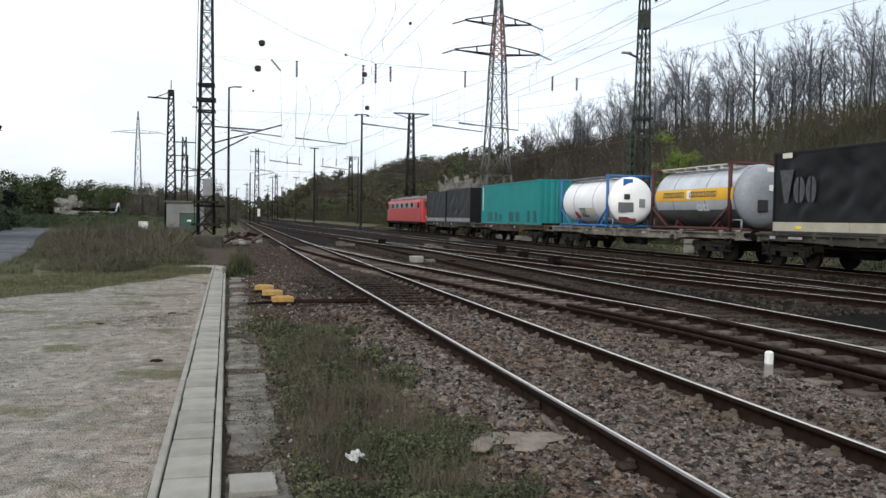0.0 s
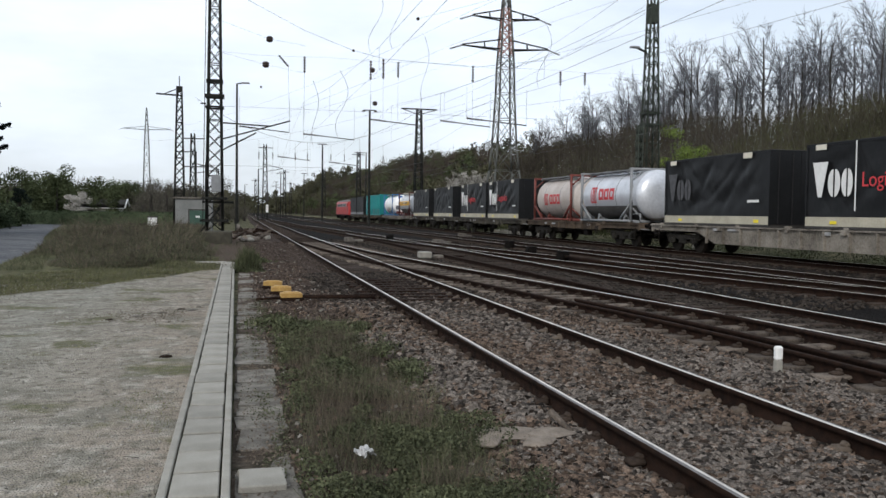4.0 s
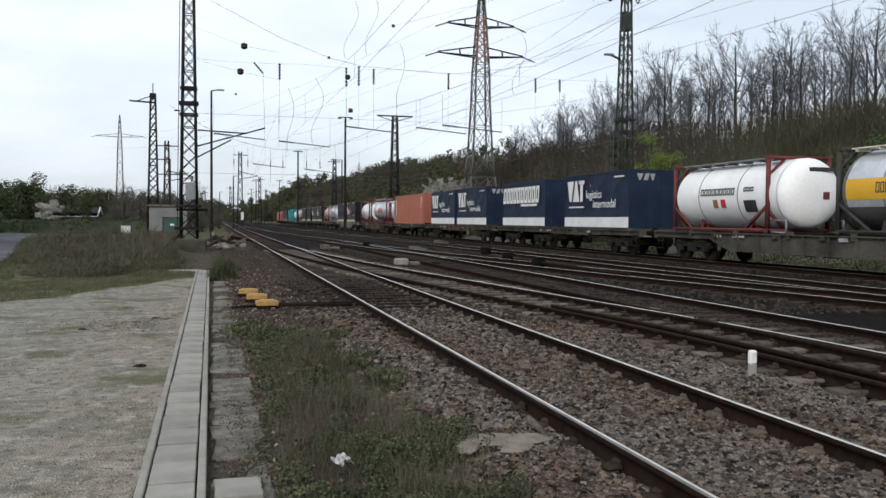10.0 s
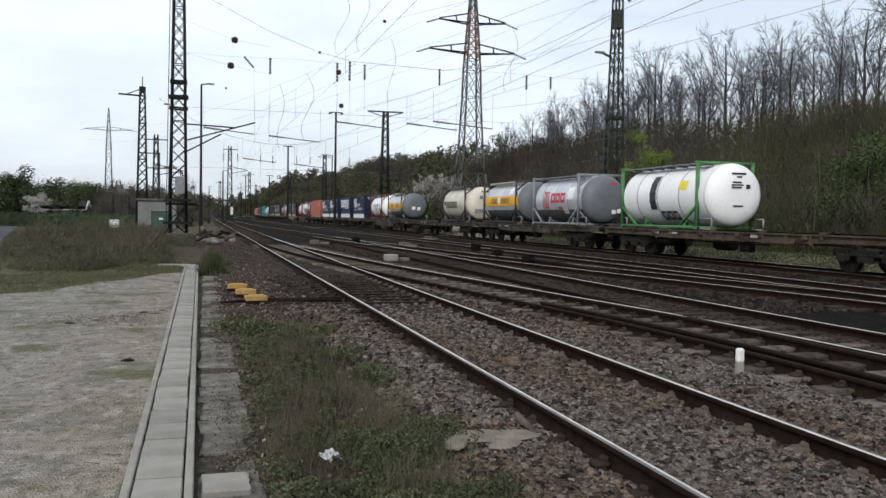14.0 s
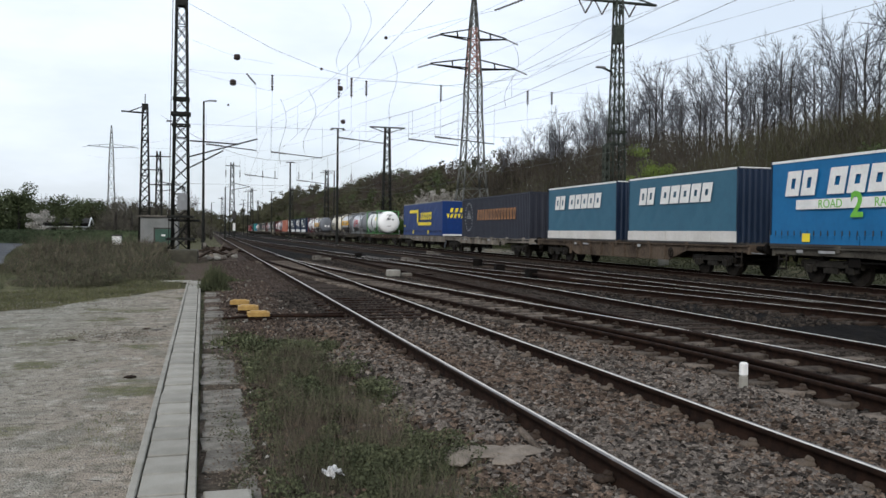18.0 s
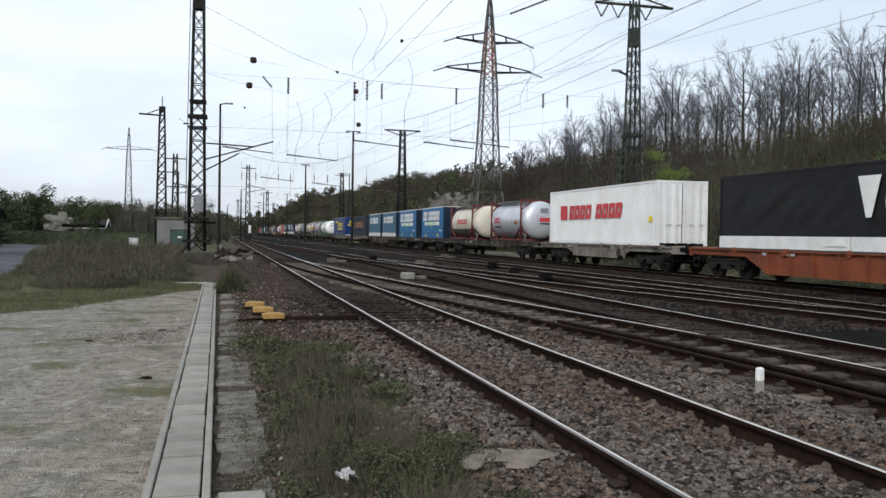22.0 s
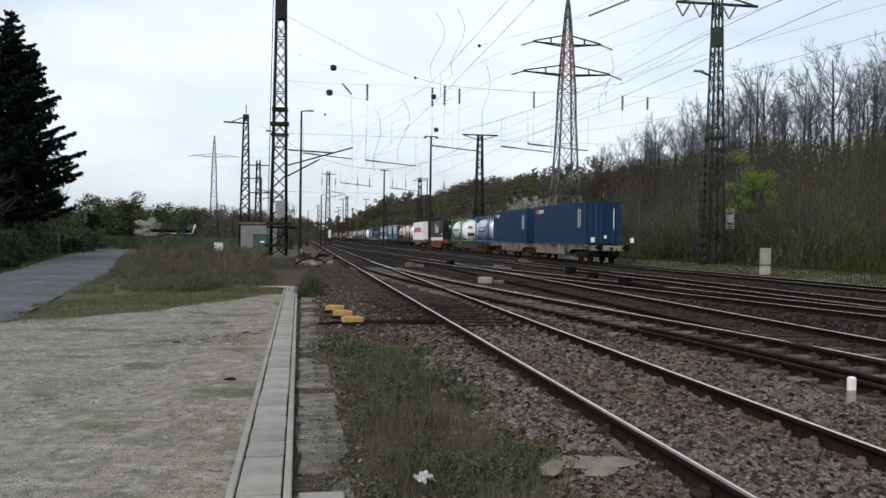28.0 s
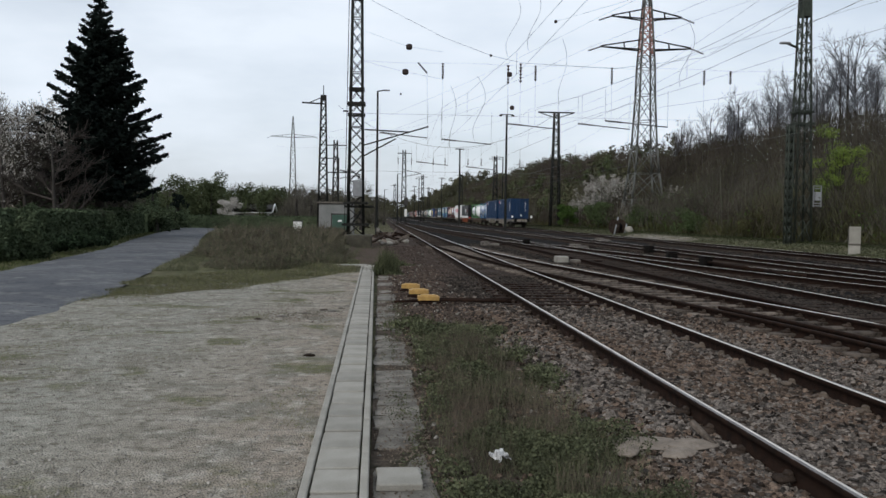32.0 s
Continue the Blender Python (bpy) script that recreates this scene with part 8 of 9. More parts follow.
def thicket(name, lumps, per, x0, x1, y0, y1, material, label, low=2.5, high=4.3, up=0.7, length=(0.4, 1.1), width=0.02, power=1.5):
    """Tangled brush: rounded clumps of fine twigs that grow higher up the slope."""
    by_ = y0 + (y1 - y0) * rb.uniform(0, 1, lumps) ** power
    bx_ = rb.uniform(x0, x1, lumps)
    h = (low + (high - low) * smoothstep(28, 44, bx_) - 1.2 * smoothstep(85, 150, by_)) * rb.uniform(0.72, 1.12, lumps)
    w = rb.uniform(0.8, 1.5, lumps) * (1 + by_ / 220)
    k = np.repeat(np.arange(lumps), per)
    n = len(k)
    u = rb.uniform(0, 1, n) ** 0.75
    X = bx_[k] + rb.normal(size=n) * w[k] * (1.05 - 0.55 * u)
    Y = by_[k] + rb.normal(size=n) * w[k] * (1.05 - 0.55 * u)
    Z = land(X, Y) + u * h[k]
    D = rb.normal(size=(n, 3))
    D[:, 2] = np.abs(D[:, 2]) * 0.5 + up
    far = 1 + Y / 75
    V, F = slivers(np.stack([X, Y, Z], -1), D, rb.uniform(length[0], length[1], n) * (1 + Y / 260), width * far * rb.uniform(0.6, 1.5, n), rb)
    return stuff(name, V, F, material, label, "brush")


thicket("brush", 300, 135, 28, 50, 13, 64, M["brush_tan"], "tan leafless brush of fine upright twigs on the slope", up=1.8, length=(0.6, 1.7), width=0.015, power=1.2)
thicket("brush", 260, 115, 28, 50, 13, 66, M["brush_olive"], "olive budding brush on the slope", up=1.2, length=(0.3, 1.0), width=0.017, power=1.2)
thicket("brush", 420, 130, 28, 51, 13, 100, M["twig_mid"], "grey-brown tangled brush on the slope", up=1.6, length=(0.5, 1.4), width=0.015)
thicket("brush", 1150, 125, 28, 54, 40, 330, M["twig_brown"], "dense dark brown brush on the far slope", power=1.2, up=1.0)
# slim upright saplings in front of the wood
ns = 950
sy_ = 16 + 150 * rb.uniform(0, 1, ns) ** 1.3
sx_ = rb.uniform(27.6, 47, ns)
S0 = np.stack([sx_, sy_, land(sx_, sy_) - 0.1], -1)
S1 = S0 + np.stack([rb.normal(scale=0.35, size=ns), rb.normal(scale=0.35, size=ns), rb.uniform(2.4, 6.0, ns)], -1)
V, F = prisms(S0, S1, 0.028 * rb.uniform(0.6, 1.6, ns) * (1 + sy_ / 160), np.full(ns, 0.008), 4)
stuff("saplings", V, F, M["twig_mid"], "slim upright bare saplings in front of the wood", "saplings")
brush("brush", 420, 27.2, 30, 18, 220, 0.6, 1.7, 20, M["leaf_olive"], "olive budding scrub at the foot of the slope", width=0.03, lean=0.8)


def leaf_scatter(name, n, x0, x1, y0, y1, zlo, zhi, size, material, label, power=1.5, clumps=60, cs=1.6, grow=150.0):
    cy = y0 + (y1 - y0) * rb.uniform(0, 1, clumps) ** power
    cx = rb.uniform(x0, x1, clumps)
    k = rb.randint(0, clumps, n)
    sp = cs * (1 + cy[k] / 200)
    X = cx[k] + rb.normal(size=n) * sp
    Y = cy[k] + rb.normal(size=n) * sp
    Z = land(X, Y) + rb.uniform(zlo, zhi, n)
    V, F = leaf_quads(np.stack([X, Y, Z], -1), size * (1 + Y / grow) * rb.uniform(0.6, 1.4, n), rb)
    return stuff(name, V, F, material, label, "foliage")


leaf_scatter("spring_foliage", 40000, 28, 48, 14, 200, 0.4, 4.6, 0.05, M["brush_olive"], "sparse olive spring leaves in the brush", clumps=190, cs=1.8)
leaf_scatter("spring_foliage", 34000, 33, 50, 14, 75, 1.0, 4.4, 0.045, M["brush_olive"], "olive budding leaves high in the brush", clumps=110, cs=1.4)
leaf_scatter("spring_foliage", 14000, 27.5, 40, 14, 90, 0.3, 3.8, 0.045, M["leaf_fresh"], "fresh green leaves opening in the brush", clumps=46, cs=1.5)
leaf_scatter("spring_foliage", 12000, 27.5, 34, 20, 260, 0.1, 2.0, 0.06, M["leaf_green"], "fresh green leaves low in the scrub", clumps=70, cs=1.2)


# a leafy shrub or small tree: trunk, limbs, leaf clumps
def make_leafy(name, x, y, H, W, leaf, label, seed, n=2600, size=0.16, category="tree", trunk=True, zlo=0.2, group="", base=None, lumps=14):
    r = np.random.RandomState(seed)
    t = empty(name, x, y, float(land(x, y)) - 0.05 if base is None else base)
    tagged(t, label, category, group=group)
    cen = []
    for k in range(lumps):
        a, u = r.uniform(0, 2 * math.pi), r.uniform(0, 1) ** 0.6
        zz = H * (zlo + (0.92 - zlo) * r.uniform(0, 1))
        w = W / 2 * math.sqrt(max(0.12, 1 - ((zz / H - 0.5) / 0.55) ** 2)) * 0.8
        cen.append((math.cos(a) * u * w, math.sin(a) * u * w, zz, r.uniform(0.14, 0.3) * W * 0.7))
    cen = np.array(cen)
    if trunk:
        tr = [(np.zeros(3), np.array([0, 0, H * 0.5]), 0.03 * H * 0.5, 0.02 * H * 0.5)]
        big = [(np.array([0, 0, H * 0.15 + 0.3 * c[2] * 0.5]), c[:3], 0.012 * H * 0.5, 0.004 * H) for c in cen]
        from_arrays("trunk", *pr(tr, 6), M["bark"], t, smooth=True)
        from_arrays("branchwork", *pr(big, 4), M["bark"], t)
    k = r.randint(0, lumps, n)
    C = cen[k, :3] + ball(r, n, 1.5) * cen[k, 3:4] * np.array([1, 1, 0.7]) * 0.75
    C[:, 2] = np.maximum(C[:, 2], 0.1)
    V, F = leaf_quads(C, size * r.uniform(0.6, 1.4, n), r)
    from_arrays("crown", V, F, leaf, t)
    return t


make_leafy("lime_shrub", 30.5, 55, 7.8, 3.8, M["leaf_lime"], "lime-green budding tree at the foot of the slope", 3, 9000, 0.065, lumps=34)
bud_tree = make_bare_tree("blossom_tree", 71, 8.2, 0.12, "white-flowering blackthorn beside the power pylon", M["twig_mid"], limbs=14, spread=0.95, start=0.12, kids=(8, 6), buds=7, bud_mat=M["blossom"], bud_size=0.1)
bud_tree.matrix_basis = pose(29.6, 113, float(land(29.6, 113)) - 0.1, 0, 0, 20) @ Matrix.Scale(0.82, 4)
for x, y, sc in ((32.0, 117, 0.95), (27.6, 120, 0.55), (34.4, 97, 0.5), (38.0, 128, 0.6)):
    copy_thing(bud_tree, pose(x, y, float(land(x, y)) - 0.1, 0, 0, 37 * x) @ Matrix.Scale(sc, 4))
make_leafy("green_bush", 27.0, 104, 3.4, 4.4, M["leaf_fresh"], "fresh green bush at the foot of the slope", 6, 6500, 0.1, "bush", lumps=22)
make_leafy("green_bush", 28.6, 92, 2.6, 3.6, M["leaf_fresh"], "fresh green bush by the pylon", 7, 5000, 0.09, "bush", lumps=20)
make_leafy("green_bush", 24.9, 112, 3.0, 3.6, M["leaf_green"], "bright green bush by the far mast", 8, 5000, 0.1, "bush", lumps=20)
make_leafy("green_bush", 27.2, 73, 2.3, 3.6, M["leaf_fresh"], "low green bush at the foot of the slope", 16, 4200, 0.08, "bush", lumps=20)
make_leafy("green_bush", 27.0, 60, 1.9, 3.2, M["leaf_olive"], "low olive bush at the foot of the slope", 17, 3600, 0.07, "bush", lumps=18)
make_leafy("green_tree", 30.0, 33.5, 5.6, 5.5, M["leaf_fresh"], "fresh green leafy tree at the foot of the slope", 10, 7000, 0.085)
make_leafy("green_tree", 31.0, 24.0, 4.6, 5.0, M["leaf_olive"], "olive budding tree at the foot of the slope", 11, 5000, 0.08)


# hill woods in the middle distance: olive and green crowns
def far_crowns(name, pts, h0, h1, w, per, size, material, label, r, twiggy=False):
    pts = np.asarray(pts, float)
    n = len(pts)
    h = r.uniform(h0, h1, n)
    q_ = 12
    a_, z_ = r.uniform(0, 2 * math.pi, (n, q_)), r.uniform(0, 1, (n, q_))
    rad = w * 0.42 * np.sqrt(r.uniform(0.05, 1, (n, q_))) * np.sqrt(np.maximum(0.15, 1 - (1.7 * z_ - 0.75) ** 2))
    lump = np.stack([rad * np.cos(a_), rad * np.sin(a_), (0.12 + 0.78 * z_) * h[:, None]], -1)
    k = r.randint(0, n, n * per)
    q = r.randint(0, q_, n * per)
    C = np.concatenate([pts[k], land(pts[k, 0], pts[k, 1])[:, None]], 1) + lump[k, q] + ball(r, n * per, 1.6) * w * 0.11
    C[:, 2] = np.maximum(C[:, 2], land(C[:, 0], C[:, 1]) + 0.1)
    if twiggy:
        D = r.normal(size=(n * per, 3)) * np.array([0.7, 0.7, 0.4]) + np.array([0, 0, 0.6])
        V, F = slivers(C, D, size * 6 * r.uniform(0.6, 1.4, n * per), size * 0.26 * r.uniform(0.6, 1.4, n * per), r)
    else:
        core = np.linalg.norm(C - (np.concatenate([pts[k], land(pts[k, 0], pts[k, 1])[:, None]], 1) + lump[k, q]), axis=1) < w * 0.13
        V, F = leaf_quads(C, size * r.uniform(0.7, 1.5, n * per) * np.where(core, 1.5, 1.0), r)
    ob = stuff(name, V, F, material, label, "woodland")
    T0 = np.concatenate([pts, land(pts[:, 0], pts[:, 1])[:, None]], 1)
    V, F = prisms(T0, T0 + np.stack([np.zeros(n), np.zeros(n), h * 0.7], -1), np.full(n, 0.22), np.full(n, 0.08), 4)
    stuff("trunks", V, F, M["bark"], "", "", ob)
    return ob


rf = np.random.RandomState(31)
def spread(x0, x1, y0, y1, n):
    return np.stack([rf.uniform(x0, x1, n), rf.uniform(y0, y1, n)], -1)


far_crowns("far_wood", spread(32, 62, 128, 420, 170), 4.5, 7.5, 7, 300, 0.24, M["far_brown"], "brown leafless woods on the far slope", rf, True)
far_crowns("far_wood", spread(30, 62, 135, 480, 210), 4.5, 7.5, 7, 380, 0.24, M["far_olive"], "olive budding woods on the far slope", rf)
far_crowns("far_wood", spread(28, 50, 150, 480, 80), 4.5, 7.5, 6.5, 380, 0.24, M["far_green"], "green crowns in the far woods", rf)
far_crowns("far_wood", spread(-60, 110, 540, 700, 130), 9, 16, 11, 300, 0.55, M["far_olive"], "dark far tree line closing the view along the tracks", rf)
far_crowns("far_wood", spread(22, 60, 420, 560, 50), 10, 15, 9, 320, 0.42, M["far_olive"], "far green trees at the bend of the line", rf)
far_crowns("far_wood", spread(-150, -10, 230, 330, 120), 6, 10.5, 9, 420, 0.26, M["far_olive"], "brown-green far trees beyond the gardens", rf)
far_crowns("far_wood", spread(-130, -10, 200, 300, 90), 6, 9.5, 8, 420, 0.26, M["twig_mid"], "bare brown far trees beyond the gardens", rf, True)
far_crowns("garden_trees", spread(-42, -15, 120, 160, 26), 5.0, 8.0, 7.0, 2200, 0.14, M["far_green"], "fresh green trees in the gardens beyond the road", rf)
far_crowns("garden_trees", spread(-46, -24, 112, 130, 14), 3.0, 4.6, 5.5, 1500, 0.14, M["far_green"], "green bushes beyond the road", rf)
far_crowns("garden_trees", spread(-20, -6, 128, 170, 26), 3.6, 5.6, 5, 1600, 0.12, M["far_olive"], "olive shrubs behind the hut", rf)
far_crowns("garden_trees", spread(-14, 0, 100, 150, 26), 3.0, 5.6, 4.5, 800, 0.12, M["twig_mid"], "brown leafless bushes behind the hut", rf, True)
far_crowns("garden_trees", spread(-4, 1.0, 110, 220, 16), 4.0, 6.0, 5, 700, 0.15, M["far_olive"], "olive shrubs along the track", rf)
far_crowns("garden_trees", spread(-42, -25, 60, 92, 34), 7.5, 11.5, 6.0, 1500, 0.13, M["twig_mid"], "tall bare dark garden trees behind the hedges", rf, True)
far_crowns("garden_trees", spread(-42, -23, 60, 92, 30), 3.0, 6.5, 5.5, 1500, 0.13, M["leaf_hedge"], "dark evergreen undergrowth behind the hedges", rf)
far_crowns("garden_trees", spread(-24, -19.5, 66, 88, 5), 2.0, 3.2, 3.5, 1500, 0.11, M["leaf_hedge"], "dark bushes under the spruce", rf)
make_leafy("blossom_tree", -19.2, 112, 4.0, 4.4, M["blossom"], "white-flowering garden tree beyond the hedge", 14, 4200, 0.085)
make_leafy("conifer_bush", -25.0, 108, 4.4, 2.6, M["needle"], "dark conical conifer in the gardens", 15, 5200, 0.1, "bush", lumps=26)
# the tall spruce
def make_spruce(x, y, H, W, seed):
    r = np.random.RandomState(seed)
    t = empty("spruce", x, y, -0.05)
    tagged(t, "tall dark spruce with layered drooping branches behind the hedge", "tree")
    from_arrays("trunk", *pr([(np.zeros(3), np.array([0, 0, H * 0.97]), 0.34, 0.03)], 8), M["bark"], t, smooth=True)
    limbs, C, S = [], [], []
    for q in range(264):
        u = 0.19 + 0.79 * ((q // 8 + r.normal(scale=0.17)) / 33)
        z = H * u
        a = q * 0.785 + (q // 8) * 1.7 + r.normal(scale=0.2)
        R = W / 2 * (1 - u) ** 0.85 * 1.06 * (0.58 + 0.42 * min(1.0, max(0.0, (u - 0.16) / 0.22)))
        L = R * r.choice((r.uniform(0.5, 0.8), r.uniform(0.8, 1.08), r.uniform(0.95, 1.25)))
        dip = -0.3 + 0.5 * u + r.normal(scale=0.05)
        p0 = np.array([0, 0, z])
        pm = np.array([math.cos(a) * L * 0.55, math.sin(a) * L * 0.55, z + dip * L * 0.55])
        p1 = np.array([math.cos(a + 0.08) * L, math.sin(a + 0.08) * L, z + dip * L * 0.66 + 0.2 * L])
        limbs += [(p0, pm, 0.05 * (1.2 - u), 0.03 * (1.2 - u)), (pm, p1, 0.03 * (1.2 - u), 0.008)]
        m = int(80 * L) + 14
        v = r.uniform(0.06, 1.02, m) ** 0.75
        B = np.where(v[:, None] < 0.55, p0 + (pm - p0) * v[:, None] / 0.55, pm + (p1 - pm) * (v[:, None] - 0.55) / 0.45)
        w = (0.32 * np.sin(np.clip(v, 0, 1) * 2.9) + 0.02) * min(L, 2.6) * 0.5
        o = r.normal(size=m) * w
        B += np.array([-math.sin(a), math.cos(a), 0]) * o[:, None]
        B[:, 2] -= np.abs(r.normal(size=m)) * 0.07 + 0.16 * np.abs(o)
        C.append(B)
        S.append(r.uniform(0.09, 0.22, m) * min(1.0, 0.35 + 0.4 * L))
    from_arrays("branchwork", *pr(limbs, 3), M["bark"], t)
    V, F = leaf_quads(np.concatenate(C), np.concatenate(S), r, flat=0.35, aspect=2.2)
    from_arrays("needles", V, F, M["needle"], t)
    return t


make_spruce(-18.5, 58, 16.3, 10.6, 3)
# bare trees under and beside the spruce
gb = make_bare_tree("garden_tree", 61, 7.0, 0.15, "spreading bare garden tree with arching branches behind the hedge", M["twig_dark"], limbs=12, spread=1.5, start=0.16, kids=(8, 7))
gb.matrix_basis = pose(-18.6, 50.5, -0.05, 0, 0, 40)
for k, (x, y, s) in enumerate(((-22.5, 53, 1.1), (-20.6, 56.5, 0.85), (-24.5, 57, 1.3), (-27.0, 60, 1.25), (-19.6, 62, 0.9))):
    copy_thing(gb, pose(x, y, -0.05, 0, 0, 100 * k + 20) @ Matrix.Scale(s, 4))
bt = make_bare_tree("blossom_tree", 63, 7.5, 0.15, "bare garden tree with sparse pale blossom behind the hedge", M["twig_mid"], limbs=12, spread=1.3, start=0.18, kids=(8, 6), buds=6, bud_mat=M["blossom"], bud_size=0.07)
bt.matrix_basis = pose(-21.6, 54.0, -0.05) @ Matrix.Scale(1.05, 4)
copy_thing(bt, pose(-23.6, 56.5, -0.05, 0, 0, 130) @ Matrix.Scale(1.2, 4))


# clipped hedges along the road
def make_hedge(points, h, w, label, seed, size=0.1, dens=420):
    r = np.random.RandomState(seed)
    t = empty("hedge")
    tagged(t, label, "hedge", group="hedges along the road")
    for (x0, y0), (x1, y1) in zip(points, points[1:]):
        L = math.hypot(x1 - x0, y1 - y0)
        dx, dy = (x1 - x0) / L, (y1 - y0) / L
        n = int(L * dens)
        a = r.uniform(0, L, n)
        face = r.uniform(0, 1, n)
        o = np.where(face < 0.38, -w / 2, np.where(face < 0.6, w / 2, r.uniform(-w / 2, w / 2, n))) + r.normal(scale=0.035, size=n)
        z = np.where(face < 0.6, r.uniform(0.02, h, n), h + r.normal(scale=0.03, size=n))
        C = np.stack([x0 + dx * a - dy * o, y0 + dy * a + dx * o, z], -1)
        V, F = leaf_quads(C, size * r.uniform(0.7, 1.5, n), r)
        from_arrays("foliage", V, F, M["leaf_hedge"], t)
        bm = bmesh.new()
        box(bm, 0, 0, h * 0.48, w * 0.84, L, h * 0.94)
        o_ = part("inner_growth", bm, M["leaf_hedge"], t)
        o_.matrix_basis = pose((x0 + x1) / 2, (y0 + y1) / 2, 0, 0, 0, math.degrees(math.atan2(-dx, dy)))
    return t


make_hedge([(-15.6, 22), (-15.2, 32), (-15.8, 40), (-16.9, 50), (-17.7, 56)], 1.74, 0.9, "clipped dark green hedge along the road", 1)
make_hedge([(-17.9, 57.2), (-18.5, 61.5)], 1.95, 1.3, "taller clipped yew block in the hedge row", 2)
make_hedge([(-18.8, 63.5), (-20.4, 74)], 1.7, 0.9, "clipped dark hedge beyond a gap", 6)
make_hedge([(-20.8, 77), (-22.6, 87)], 1.72, 0.9, "clipped dark hedge by the road's bend", 3)
make_hedge([(-26, 101), (-6, 98)], 1.45, 1.2, "long low hedge across the end of the road", 4, 0.1, 300)
make_hedge([(-46, 99), (-28, 104)], 1.7, 1.2, "long clipped hedge of the far gardens", 5, 0.1, 240)
# the conical cypress and rounded evergreens: dense clipped shapes
def make_clipped(name, x, y, H, W, label, seed, pointed=0.5, n=7000):
    r = np.random.RandomState(seed)
    t = empty(name, x, y, -0.03)
    tagged(t, label, "shrub", group="evergreens by the road")
    u, a = r.uniform(0, 1, n), r.uniform(0, 2 * math.pi, n)
    prof = np.minimum(1, 0.72 + 2.2 * u) * np.maximum(0.02, 1 - u ** (2.0 + 3 * pointed)) ** (0.5 + 0.25 * pointed)
    lump = 1 + 0.1 * np.sin(a * 3 + u * 9 + seed) + 0.07 * np.sin(a * 7 - u * 13)
    R = W / 2 * prof * lump * r.uniform(0.82, 1.04, n)
    C = np.stack([R * np.cos(a), R * np.sin(a), 0.03 + u * H * (1 + 0.02 * np.sin(a * 5))], -1)
    V, F = leaf_quads(C, 0.07 * r.uniform(0.6, 1.4, n), r)
    from_arrays("foliage", V, F, M["leaf_hedge"], t)
    bm = bmesh.new()
    lathe(bm, [(H * q, max(0.02, W / 2 * 0.84 * min(1, 0.72 + 2.2 * q) * max(0.02, 1 - q ** (2 + 3 * pointed)) ** (0.5 + 0.25 * pointed))) for q in (0.01, 0.15, 0.35, 0.55, 0.75, 0.88, 0.96)], "Z", 14)
    part("inner_growth", bm, M["leaf_hedge"], t, smooth=True)
    tube_ = bmesh.new()
    tube(tube_, (0, 0, -0.05), (0, 0, 0.3), 0.06)
    part("stem", tube_, M["bark"], t)
    return t


make_clipped("cypress", -12.5, 31.7, 1.95, 1.25, "dark clipped conical cypress by the road", 1, 0.7)
make_clipped("evergreen_shrub", -13.3, 30.6, 1.5, 1.5, "rounded dark evergreen by the road", 2, 0.3)
make_clipped("evergreen_shrub", -16.4, 53.5, 1.7, 1.2, "dark upright conifer before the hedge", 3, 0.5)
make_clipped("evergreen_shrub", -21.2, 75.6, 1.8, 1.0, "small dark conifer by the hedge gap", 4, 0.6)
for k, (x, y, w_) in enumerate(((-13.3, 36.6, 1.5), (-13.1, 38.0, 1.2), (-13.9, 41.6, 1.7), (-14.0, 43.4, 1.5), (-15.0, 47.5, 1.9), (-14.0, 33.6, 1.2))):
    make_leafy("low_shrub", x, y, 0.62 + 0.08 * (k % 3), w_, M["leaf_shrub"], "low spreading evergreen shrub on the grass edge", 90 + k, 2600, 0.075, "shrub", trunk=True, zlo=0.08, group="low shrubs by the road", base=0, lumps=14)


# ---- grass and weeds ----
rg = np.random.RandomState(77)


def grass(name, n, fx, fy, h0, h1, w, lean, material, label, zf=None, patch=0.0):
    x, y = fx(n), fy(n)
    if patch:
        keep = np.array([noise.noise((a * patch, b * patch, 3.3)) > -0.05 for a, b in zip(x, y)])
        x, y = x[keep], y[keep]
    n = len(x)
    z = zf(x, y) if zf else np.full(n, -0.03)
    V, F = blades(np.stack([x, y, z], -1), rg.uniform(h0, h1, n), rg.uniform(0.6, 1.4, n) * w, np.full(n, lean), rg)
    return stuff(name, V, F, material, label, "grass")


def weeds(n, y0, y1, xa, xb, xc, xd):
    y = y0 + (y1 - y0) * rg.uniform(0, 1, n) ** 1.25
    k = (y - y0) / (y1 - y0)
    lo, hi = xa + (xc - xa) * k, xb + (xd - xb) * k
    x = lo + (hi - lo) * rg.beta(2.0, 2.0, n)
    return x, y


def weed_patch(name, n, h0, h1, w, lean, material, label, patch, y0=3.6, y1=13.2, box_=(0.3, 2.0, 0.45, 2.0), jitter=0.0):
    x, y = weeds(n, y0, y1, *box_)
    keep = np.array([noise.noise((a * patch, b * patch, 7.7)) > -0.08 for a, b in zip(x, y)])
    x, y = x[keep], y[keep]
    m = len(x)
    V, F = blades(np.stack([x, y, np.full(m, -0.04)], -1), rg.uniform(h0, h1, m), rg.uniform(0.6, 1.4, m) * w, np.full(m, lean), rg)
    return stuff(name, V, F, material, label, "weeds")


